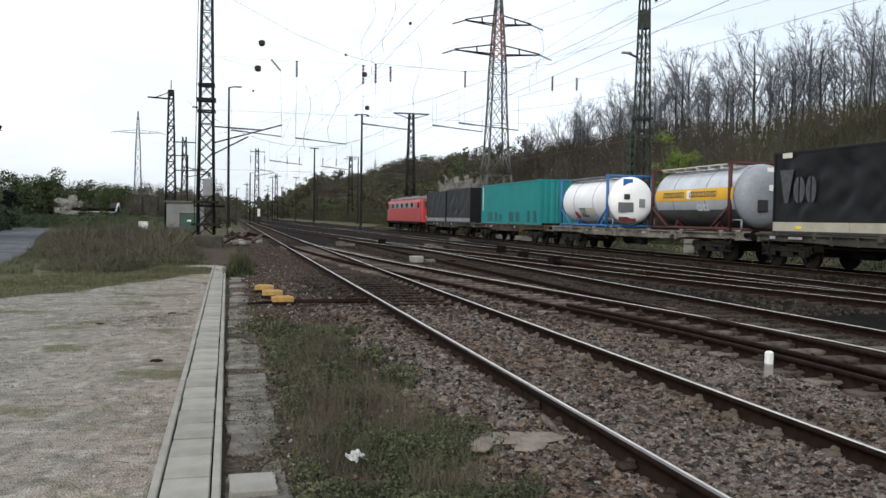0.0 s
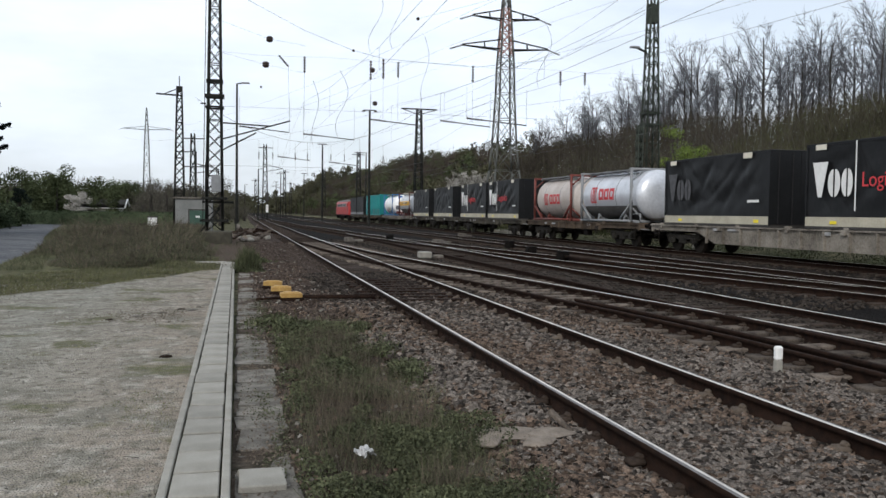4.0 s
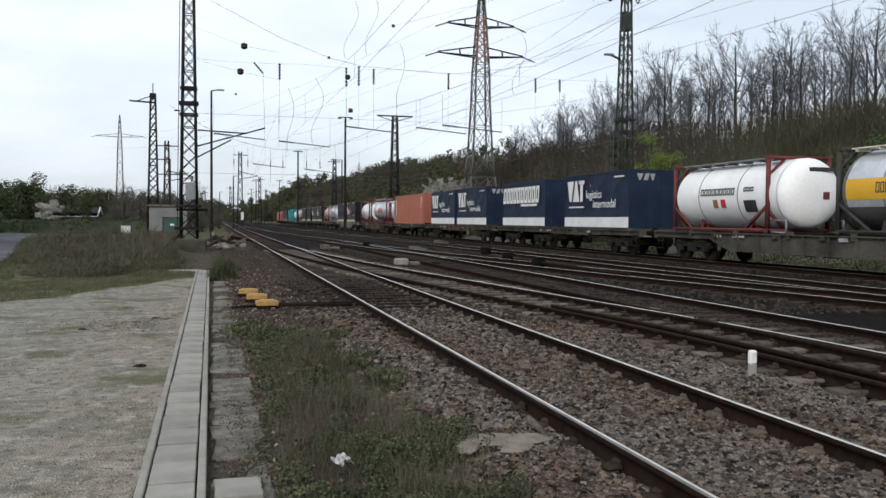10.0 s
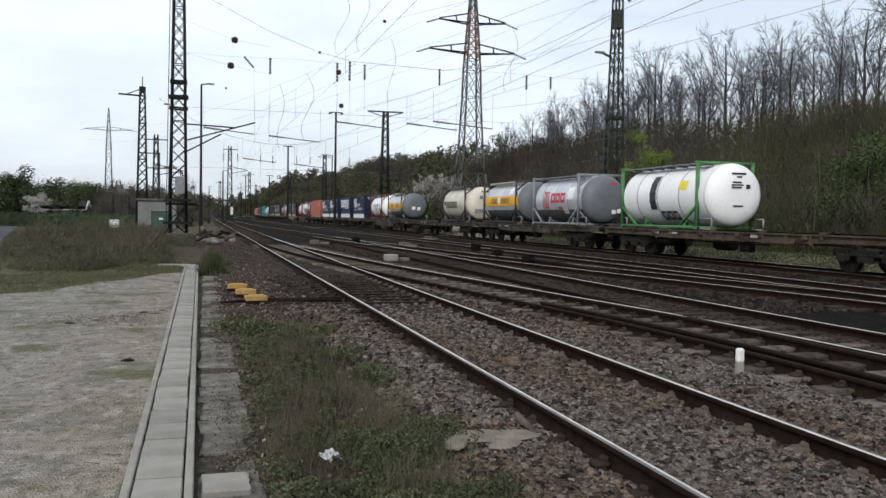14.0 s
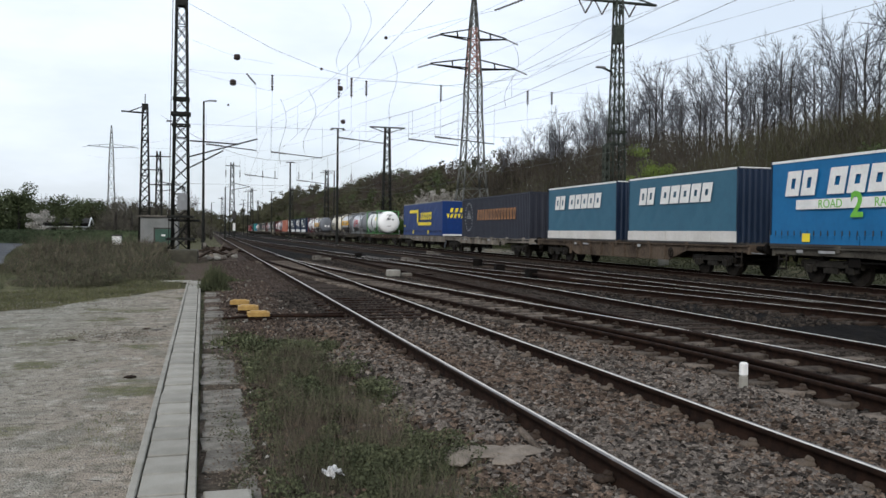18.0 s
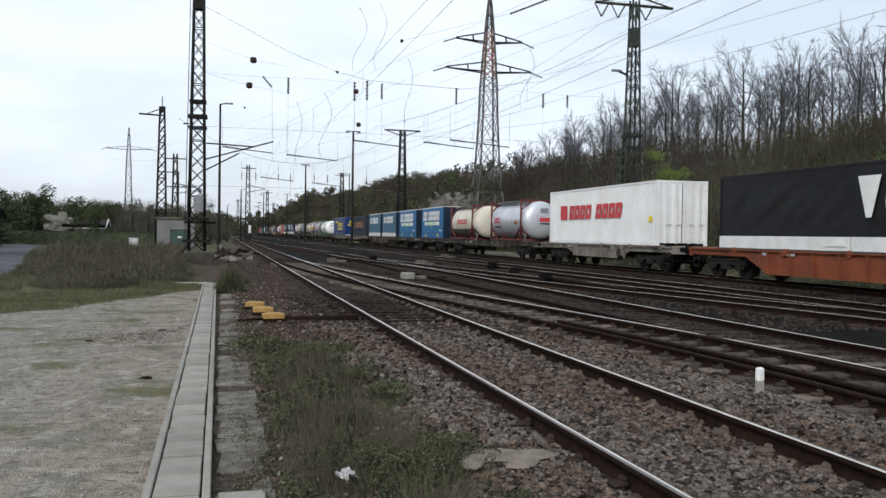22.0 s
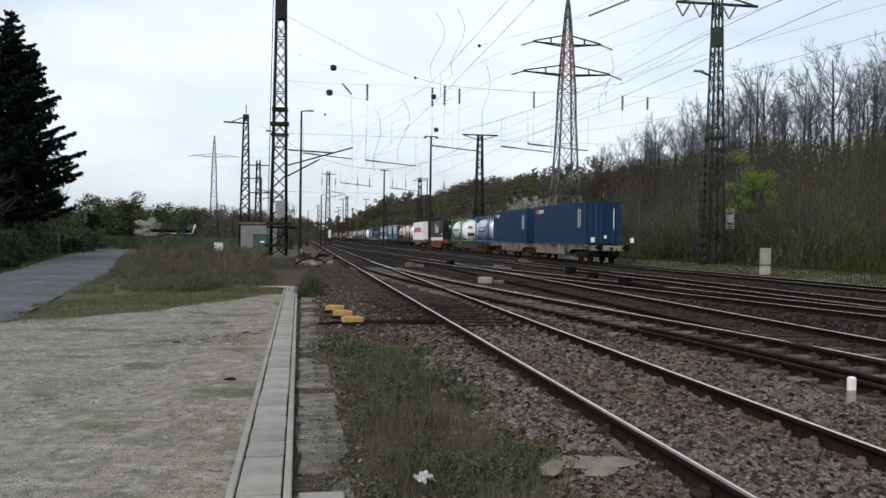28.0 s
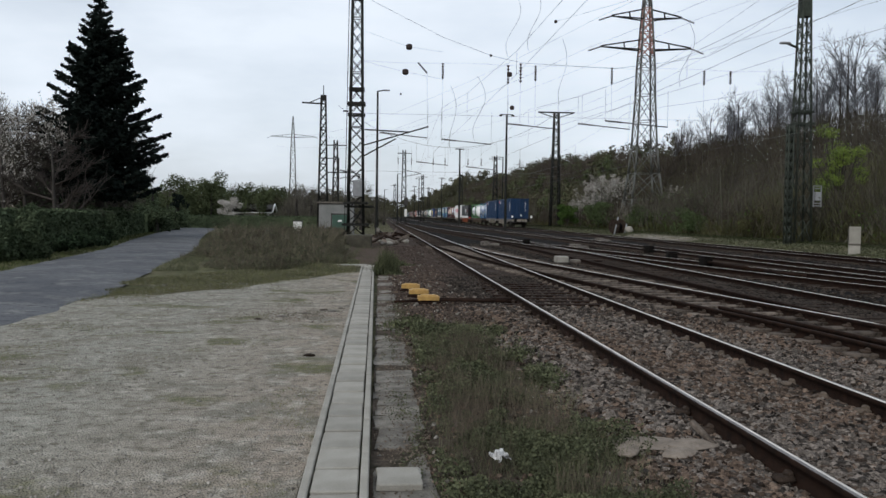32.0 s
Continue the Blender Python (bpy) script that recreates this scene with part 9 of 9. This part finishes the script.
weed_patch("weeds", 11000, 0.03, 0.13, 0.006, 1.0, M["blade_green"], "low green weeds on the stony verge", 1.7)
weed_patch("weeds", 16000, 0.05, 0.2, 0.004, 0.9, M["blade_olive"], "olive grass tufts on the stony verge", 1.3)
weed_patch("dry_stalks", 9000, 0.1, 0.34, 0.0035, 0.5, M["dead_stalk"], "thin dry stalks among the weeds", 2.3, 5.0, 11.5, (0.45, 1.7, 0.5, 1.5))
x, y = weeds(170000, 3.6, 13.0, 0.3, 2.15, 0.45, 1.95)
lump_ = np.array([noise.noise((a * 1.7, b * 1.7, 7.7)) + 0.5 * noise.noise((a * 6, b * 6, 2.2)) for a, b in zip(x, y)])
keep = lump_ > -0.12 + 0.5 * smoothstep(1.2, 2.1, x) - 0.12 * (y < 7)
x, y, lump_ = x[keep], y[keep], lump_[keep]
C = np.stack([x, y, -0.03 + (0.04 + 0.2 * np.clip(lump_ + 0.25, 0, 0.6)) * rg.uniform(0, 1, len(x)) ** 0.7], -1)
V, F = leaf_quads(C, (0.008 + 0.0009 * y) * rg.uniform(0.6, 1.6, len(C)), rg, flat=0.3)
stuff("weed_leaves", V, F, M["weed_leaf"], "dense mat of small grey-green weed leaves on the verge", "weeds")
# the green clump at the duct's end and tufts along the verge
for cx, cy, rr, n, h in ((0.2, 25.5, 0.17, 1300, 0.62), (0.55, 13.4, 0.22, 500, 0.2), (0.4, 30, 0.3, 900, 0.3), (1.2, 12.6, 0.45, 700, 0.14)):
    P_ = rg.normal(scale=rr, size=(n, 2)) + np.array([cx, cy])
    d2 = ((P_ - np.array([cx, cy])) ** 2).sum(1) / (rr * rr)
    z_ = -0.03 + h * np.exp(-0.35 * d2) * rg.uniform(0.05, 1, n)
    V, F = leaf_quads(np.concatenate([P_, z_[:, None]], 1), (0.018 + 0.0012 * cy) * rg.uniform(0.6, 1.5, n), rg)
    cl = stuff("weed_clump", V, F, M["weed_leaf"], "leafy green weed clump beside the duct", "weeds")
    V, F = blades(np.concatenate([P_[::6], np.full((len(P_[::6]), 1), -0.03)], 1), h * rg.uniform(0.4, 1.0, len(P_[::6])), np.full(len(P_[::6]), 0.008), np.full(len(P_[::6]), 0.4), rg)
    stuff("stalks", V, F, M["blade_green"], "", "", cl)
# upright blades of the clump at the duct's end
P_ = rg.normal(scale=(0.17, 0.14), size=(1100, 2)) + np.array([0.22, 25.45])
d2 = ((P_ - np.array([0.22, 25.45])) ** 2).sum(1) / 0.03
V, F = blades(np.concatenate([P_, np.full((len(P_), 1), -0.03)], 1), (0.25 + 0.62 * np.exp(-0.4 * d2)) * rg.uniform(0.5, 1.0, len(P_)), rg.uniform(0.01, 0.02, len(P_)), np.full(len(P_), 0.35), rg)
stuff("tall_weed", V, F, M["weed_leaf"], "tall green grassy weed at the end of the duct", "weeds")
# sparse grass and dead stalks on the bare soil past the duct's end
for n, h0, h1, w_, m_, lab in ((2600, 0.03, 0.16, 0.01, "blade_olive", "sparse olive grass on the bare soil"), (1500, 0.04, 0.28, 0.007, "dead_stalk", "dead stalks on the bare soil past the duct")):
    x, y = rg.uniform(-1.9, 0.75, n), 26.0 + 24 * rg.uniform(0, 1, n) ** 1.2
    keep = np.array([noise.noise((a * 1.6, b * 0.7, 9.1)) > -0.05 + 0.15 * (a > 0.2) for a, b in zip(x, y)])
    x, y = x[keep], y[keep]
    V, F = blades(np.stack([x, y, np.full(len(x), -0.04)], -1), rg.uniform(h0, h1, len(x)), rg.uniform(0.6, 1.4, len(x)) * w_, np.full(len(x), 0.9), rg)
    stuff("soil_grass", V, F, M[m_], lab, "grass")
# the tall dry grass bank before the hut: dry stalks, olive growth and low leaves
n = 90000
x = rg.uniform(-9.5, -0.8, n)
y = 24.0 + 46 * rg.uniform(0, 1, n) ** 1.5
edge = -1.0 - 0.02 * (y - 24) + 0.25 * np.sin(y * 1.3) - 0.6 * smoothstep(34, 41, y)
left = np.interp(y, [24, 26.5, 31, 44, 56, 70], [-4.4, -5.0, -6.7, -8.7, -9.6, -9.8])
front = np.interp(x, [-7, -4.7, -3.0, -1.5, -0.8], [28.5, 26.2, 26.2, 29.5, 31])
keep = (x < edge) & (x > left + 0.5 * np.sin(y * 0.9)) & (y > front)
x, y, front = x[keep], y[keep], front[keep]
lumpy = np.array([0.85 + 0.6 * noise.noise((a * 0.9, b * 0.45, 1.7)) + 0.35 * noise.noise((a * 2.6, b * 1.3, 5.1)) for a, b in zip(x, y)])
hh = 0.84 * lumpy * (0.32 + 0.85 * smoothstep(1.0, 9.0, y - front)) * (0.4 + 0.6 * smoothstep(0, 0.8, x - np.interp(y, [24, 26.5, 31, 44, 56, 70], [-4.4, -5.0, -6.7, -8.7, -9.6, -9.8])))
hh = hh * (1 - 0.4 * smoothstep(36, 50, y))
kind = rg.uniform(0, 1, len(x))
for lo, hi, m_, wid, lean_, hf, lab in ((0, 0.16, "blade_green", 0.01, 1.1, 0.55, "rank green grass on the bank before the hut"), (0.16, 0.46, "blade_olive", 0.009, 1.0, 0.7, "rough olive grass on the bank before the hut"), (0.46, 0.64, "blade_dry", 0.006, 0.7, 1.0, "tall dry grass on the bank before the hut"), (0.64, 1.0, "dead_stalk", 0.008, 0.9, 1.05, "dead brown bramble stalks on the bank")):
    pick = (kind >= lo) & (kind < hi)
    a, b = x[pick], y[pick]
    m = len(a)
    V, F = blades(np.stack([a, b, land(a, b) - 0.02], -1), hh[pick] * hf * rg.uniform(0.35, 1.15, m) + 0.04, wid * rg.uniform(0.6, 1.5, m) * (1 + b / 50), np.full(m, lean_), rg)
    stuff("tall_grass", V, F, M[m_], lab, "grass")
for m_, lab, share in (("twig_mid", "tangled brown bramble stems on the bank", 0.3), ("dead_stalk", "dead grey-brown stems on the bank", 0.3), ("weed_leaf", "dark olive growth on the bank", 0.4)):
    pick = rg.uniform(0, 1, len(x)) < share
    m = pick.sum()
    C = np.stack([x[pick], y[pick], land(x[pick], y[pick]) + hh[pick] * rg.uniform(0, 0.8, m)], -1)
    D = rg.normal(size=(m, 3)) + np.array([0, 0, 0.5])
    V, F = slivers(C, D, (0.12 + 0.35 * hh[pick]) * rg.uniform(0.5, 1.3, m), 0.006 * (1 + y[pick] / 40) * rg.uniform(0.6, 1.5, m), rg)
    stuff("bramble", V, F, M[m_], lab, "brush")
pick = rg.uniform(0, 1, len(x)) < 0.4
C = np.stack([x[pick], y[pick], land(x[pick], y[pick]) + hh[pick] * rg.uniform(0.05, 0.9, pick.sum())], -1)
V, F = leaf_quads(C, 0.03 * (1 + C[:, 1] / 80) * rg.uniform(0.4, 1.1, len(C)), rg)
stuff("bank_leaves", V, F, M["weed_leaf"], "small olive leaves in the rough growth on the bank", "weeds")


# short grass: fringes of the lot and the verges of the road
def lot_top(x):
    return np.interp(x, [-6.2, -5.2, -3.4, -2.2, -1.2, -0.4], [16.0, 18.2, 20.2, 22.5, 25.5, 26.5])


def fringe(name, n, material, label, h0, h1, back=1.6, reach=7.0):
    x = rg.uniform(-8.8, -0.75, n)
    d = -back + (reach + back) * rg.uniform(0, 1, n)
    y = lot_top(x) + d
    lump = np.array([noise.noise((a * 0.7, b * 0.7, 3.3)) + 0.5 * noise.noise((a * 2.3, b * 2.3, 1.3)) for a, b in zip(x, y)])
    keep = (rg.uniform(0, 1, n) < smoothstep(-back, 1.6, d) ** 1.5) & (lump > -0.28 * smoothstep(-1.2, 1.5, d) - 0.02 + 0.3 * (d < 0)) & (x > road_x(y) + 2.0 - 0.15 * np.sin(y * 3))
    x, y = x[keep], y[keep]
    m = len(x)
    V, F = blades(np.stack([x, y, np.maximum(land(x, y), -0.03)], -1), rg.uniform(h0, h1, m), rg.uniform(0.6, 1.4, m) * 0.011, np.full(m, 1.1), rg)
    stuff(name, V, F, material, label, "grass")


fringe("short_grass", 60000, M["fringe_green"], "short yellow-green grass at the edge of the lot", 0.015, 0.06, 3.2)
fringe("short_grass", 30000, M["blade_dry"], "short dry grass at the edge of the lot", 0.015, 0.06, 2.8)
fringe("short_grass", 26000, M["blade_olive"], "olive grass tufts at the edge of the lot", 0.02, 0.1, 0.6)


def verge_grass(n, lo, hi, y0, y1, material, label):
    y = y0 + (y1 - y0) * rg.uniform(0, 1, n) ** 1.4
    x = road_x(y) + rg.uniform(lo, hi, n)
    V, F = blades(np.stack([x, y, land(x, y)], -1), rg.uniform(0.04, 0.13, n), rg.uniform(0.6, 1.4, n) * 0.016, np.full(n, 0.9), rg)
    stuff("short_grass", V, F, material, label, "grass")


verge_grass(26000, -5.6, -2.15, 18, 90, M["blade_green"], "short green grass between the road and the hedge")
verge_grass(9000, 2.1, 3.4, 26, 80, M["blade_olive"], "short olive grass along the road")
grass("bank_grass", 52000, lambda n: rg.uniform(21.0, 27.5, n), lambda n: 18 + 120 * rg.uniform(0, 1, n) ** 1.3, 0.03, 0.11, 0.03, 1.0, M["bank_green"], "green grass on the bank beyond the train", zf=land)
grass("bank_grass", 9000, lambda n: rg.uniform(21.5, 27.5, n), lambda n: 18 + 120 * rg.uniform(0, 1, n) ** 1.3, 0.04, 0.14, 0.02, 0.9, M["bank_green"], "longer grass on the bank beyond the train", zf=land)


# ---- loose stones ----
def stones(name, X, Y, Z, size, material, label, r, squash=0.7):
    n = len(X)
    cube = np.array([(-1, -1, -1), (1, -1, -1), (1, 1, -1), (-1, 1, -1), (-1, -1, 1), (1, -1, 1), (1, 1, 1), (-1, 1, 1)], float) * 0.5
    P = cube[None] * (1 + r.normal(scale=0.22, size=(n, 8, 3)))
    P[:, 4:, :2] *= r.uniform(0.5, 1.0, (n, 1, 1))
    P = P * np.asarray(size)[:, None, None] * np.array([1.25, 0.9, squash])
    q = r.normal(size=(n, 3))
    ax = q / np.linalg.norm(q, axis=1, keepdims=True)
    an = r.uniform(0, 1.2, n)
    c, s = np.cos(an)[:, None, None], np.sin(an)[:, None, None]
    K = np.zeros((n, 3, 3))
    K[:, 0, 1], K[:, 0, 2], K[:, 1, 0], K[:, 1, 2], K[:, 2, 0], K[:, 2, 1] = -ax[:, 2], ax[:, 1], ax[:, 2], -ax[:, 0], -ax[:, 1], ax[:, 0]
    R = np.eye(3)[None] + s * K + (1 - c) * (K @ K)
    a = r.uniform(0, 6.28, n)
    Rz = np.zeros((n, 3, 3))
    Rz[:, 0, 0], Rz[:, 0, 1], Rz[:, 1, 0], Rz[:, 1, 1], Rz[:, 2, 2] = np.cos(a), -np.sin(a), np.sin(a), np.cos(a), 1
    P = np.einsum("nij,nkj->nki", Rz @ R, P) + np.stack([X, Y, Z], -1)[:, None]
    f = np.array([(4, 5, 6, 7), (0, 1, 5, 4), (1, 2, 6, 5), (2, 3, 7, 6), (3, 0, 4, 7)])
    F = (np.arange(n)[:, None, None] * 8 + f[None]).reshape(-1, 4)
    return stuff(name, P.reshape(-1, 3), F, material, label, "stones")


rs_ = np.random.RandomState(3)
n = 150000
y = 3.6 + 20.4 * rs_.uniform(0, 1, n) ** 1.9
x = 1.4 + (rs_.uniform(0, 1, n)) * (1.6 + 0.62 * y)
keep = x < 9.6
x, y = x[keep], y[keep]
cb_ = np.array([c_branch(b) for b in y])
on_rail = np.zeros(len(x), bool)
for off in (-0.7525, 0.7525):
    on_rail |= np.abs(x - 3.56 - off * 1.093) < 0.07
    on_rail |= np.abs(x - cb_ - off) < 0.11
dense = rs_.uniform(0, 1, len(x)) < smoothstep(1.3, 2.3, x + 0.35 * np.sin(y * 1.7))
# fewer stones on the branch track's sleepers
bare = (np.abs(x - cb_) < 1.0) & (rs_.uniform(0, 1, len(x)) < 0.9)
ok = ~on_rail & dense & ~bare
x, y = x[ok], y[ok]
near_ = (x < bed_edge(y)) & (rs_.uniform(0, 1, len(x)) > smoothstep(12, 20, y))
tint = rs_.uniform(0, 1, len(x)) < 0.45 + 0.3 * np.sin(x * 2.1 + y * 0.7)
for side_, m_, lab in ((near_ & ~tint, "stones", "loose grey ballast stones round the near track"), (near_ & tint, "stones_brown", "loose brown ballast stones round the near track"), (~near_, "stones_dark", "dark rusty ballast stones round the branch track")):
    a, b = x[side_], y[side_]
    stones("ballast_stones", a, b, bed(a, b) + 0.012 + rs_.uniform(-0.012, 0.014, len(a)), 0.024 + 0.03 * rs_.uniform(0, 1, len(a)) ** 1.5 + 0.0012 * b, M[m_], lab, rs_, 0.85)
n = 16000
y = 14 + 40 * rs_.uniform(0, 1, n) ** 1.3
x = rs_.uniform(5.3, 21, n)
stones("ballast_stones", x, y, bed(x, y) + 0.01, rs_.uniform(0.04, 0.085, n), M["stones_dark"], "loose ballast stones on the yard tracks", rs_)
n = 10000
y = 13 + 36 * rs_.uniform(0, 1, n) ** 1.4
x = 0.25 + 2.5 * rs_.uniform(0, 1, n)
stones("verge_stones", x, y, np.where(x > 1.75, bed(x, y), -0.025), 0.012 + 0.022 * rs_.uniform(0, 1, n) ** 1.6 + 0.0005 * y, M["stones_verge"], "brown stones along the far verge", rs_)
n = 110
y = 13 + 32 * rs_.uniform(0, 1, n) ** 1.3
x = 0.3 + 2.4 * rs_.uniform(0, 1, n)
stones("pale_stones", x, y, np.full(n, 0.0), 0.03 + 0.04 * rs_.uniform(0, 1, n) ** 2, M["strip_concrete"], "pale stones scattered along the far verge", rs_)
n = 5200
x, y = rs_.uniform(0.35, 1.9, n), 3.6 + 26 * rs_.uniform(0, 1, n) ** 1.5
stones("verge_stones", x, y, np.full(n, -0.02), 0.012 + 0.025 * rs_.uniform(0, 1, n) ** 2, M["stones_brown"], "scattered stones on the verge", rs_)
n = 260
x, y = rs_.uniform(0.3, 2.3, n), 3.6 + 24 * rs_.uniform(0, 1, n) ** 1.4
stones("pale_stones", x, y, np.full(n, -0.01), rs_.uniform(0.012, 0.035, n), M["pebble"], "pale stones scattered over the verge", rs_)
n = 9000
x, y = rs_.uniform(-5.5, -0.5, n), 3.2 + 18.5 * rs_.uniform(0, 1, n) ** 1.5
stones("lot_pebbles", x, y, np.full(n, -0.008), rs_.uniform(0.005, 0.018, n), M["pebble"], "small pebbles scattered over the gravel lot", rs_)
# earth over the broken strip, brown earth and grass tufts on the lot
n = 2000
x, y = rs_.normal(0.27, 0.13, n), 3.4 + 14 * rs_.uniform(0, 1, n) ** 1.2
kp = np.array([noise.noise((a * 4, b * 1.7, 8.8)) > -0.1 for a, b in zip(x, y)]) & (x > 0.0) & (x < 0.6)
stones("strip_earth", x[kp], y[kp], np.full(kp.sum(), -0.008), rs_.uniform(0.004, 0.013, kp.sum()), M["crumb"], "earth crumbs and chips over the broken strip", rs_)
n = 1100
x, y = rs_.normal(-1.35, 0.55, n), rs_.normal(14.8, 0.5, n)
kp = x < -0.6
stones("earth_crumbs", x[kp], y[kp], np.full(kp.sum(), -0.008), 0.005 + 0.012 * rs_.uniform(0, 1, kp.sum()) ** 2, M["crumb"], "brown earth crumbs strewn on the gravel lot", rs_)
n = 60000
x, y = rs_.uniform(-6.0, -0.55, n), 3.4 + 16 * rs_.uniform(0, 1, n) ** 1.2
kp = np.array([noise.noise((a * 0.8, b * 0.8, 6.1)) + 0.4 * noise.noise((a * 4, b * 4, 2.1)) > 0.42 for a, b in zip(x, y)])
m = kp.sum()
V, F = blades(np.stack([x[kp], y[kp], np.full(m, -0.012)], -1), rs_.uniform(0.008, 0.03, m), rs_.uniform(0.003, 0.006, m), np.full(m, 1.3), rs_)
stuff("lot_grass", V, F, M["fringe_green"], "sparse trodden grass tufts on the gravel lot", "grass")
# a dung-dark clod and a patch of dead twigs on the lot
rubble("earth_clod", -0.85, 10.5, 0.0, 0.14, 0.1, 0.05, M["sleeper"], "dark clod of earth on the gravel lot", "clod", 5)
for k, (x, y, w_) in enumerate(((-0.82, 15.4, 0.3), (-1.0, 15.6, 0.22), (-1.3, 15.1, 0.26), (-1.65, 14.6, 0.3), (-2.0, 14.2, 0.2), (-0.72, 15.9, 0.16))):
    rubble("earth_clod", x, y, -0.01, w_ * 0.7, w_ * 0.4, 0.04, M["concrete_dark"] if k % 3 != 1 else M["sleeper"], "small heap of earth and stones by the duct", "clod", 8 + k)
# thin dark scraps and dead twigs strewn over the lot
nt = 110
tx, ty = rs_.uniform(-5.3, -0.6, nt), 4.0 + 19 * rs_.uniform(0, 1, nt) ** 1.4
ta = rs_.uniform(0, math.pi, nt)
P0 = np.stack([tx, ty, np.full(nt, 0.004)], -1)
P1 = P0 + np.stack([np.cos(ta), np.sin(ta), 0.05 * rs_.uniform(0, 1, nt)], -1) * (0.04 + 0.14 * rs_.uniform(0, 1, nt) ** 2)[:, None]
V, F = prisms(P0, P1, np.full(nt, 0.0035), np.full(nt, 0.002), 4)
stuff("dead_twigs", V, F, M["twig_dark"], "dead twigs and scraps strewn over the gravel lot", "twigs")
# earth and small leaves over the broken strip
nt = 9000
tx, ty = rs_.normal(0.3, 0.13, nt), 3.2 + 14 * rs_.uniform(0, 1, nt) ** 1.3
kp = np.array([noise.noise((a * 5, b * 2.2, 4.4)) > -0.02 for a, b in zip(tx, ty)]) & (tx > 0.0)
V, F = leaf_quads(np.stack([tx[kp], ty[kp], rs_.uniform(-0.012, 0.03, kp.sum())], -1), 0.011 * rs_.uniform(0.5, 1.5, kp.sum()), rs_, flat=0.6)
stuff("weed_leaves", V, F, M["weed_leaf"], "small weed leaves over the broken concrete strip", "weeds")
nt = 5200
tx, ty = rs_.uniform(-0.03, 0.42, nt), 3.2 + 21 * rs_.uniform(0, 1, nt) ** 1.3
kp = np.array([noise.noise((a * 4, b * 1.8, 8.4)) + 0.5 * noise.noise((a * 12, b * 9, 1.4)) > 0.0 for a, b in zip(tx, ty)])
stones("earth_crumbs", tx[kp], ty[kp], np.full(kp.sum(), -0.026), 0.006 + 0.016 * rs_.uniform(0, 1, kp.sum()) ** 2, M["crumb"], "earth crumbs and grit over the broken concrete strip", rs_)


# ---- what moves: the train runs away at an even speed ----
def motions():
    times = [0, 4, 8, 12, 16, 20, 24, 28, 32]
    for ob, u in MOVERS:
        walk(ob, [(t, pose(TRAIN_X, u + SPEED * t, RAIL_Z)) for t in times])
    turn = math.degrees(SPEED / 0.46) / FPS
    for k, e in ((0, 0.9), (1, -0.9)):
        first = WHEELS[k][0]
        walk(first, [(f / FPS, pose(0, e, 0.46, -(turn * f % 360))) for f in range(0, 32 * FPS + 1)])
        for w in WHEELS[k][1:]:
            w.rotation_mode = "QUATERNION"
            w.animation_data_create()
            w.animation_data.action = first.animation_data.action
            w.animation_data.action_slot = first.animation_data.action_slot


motions()
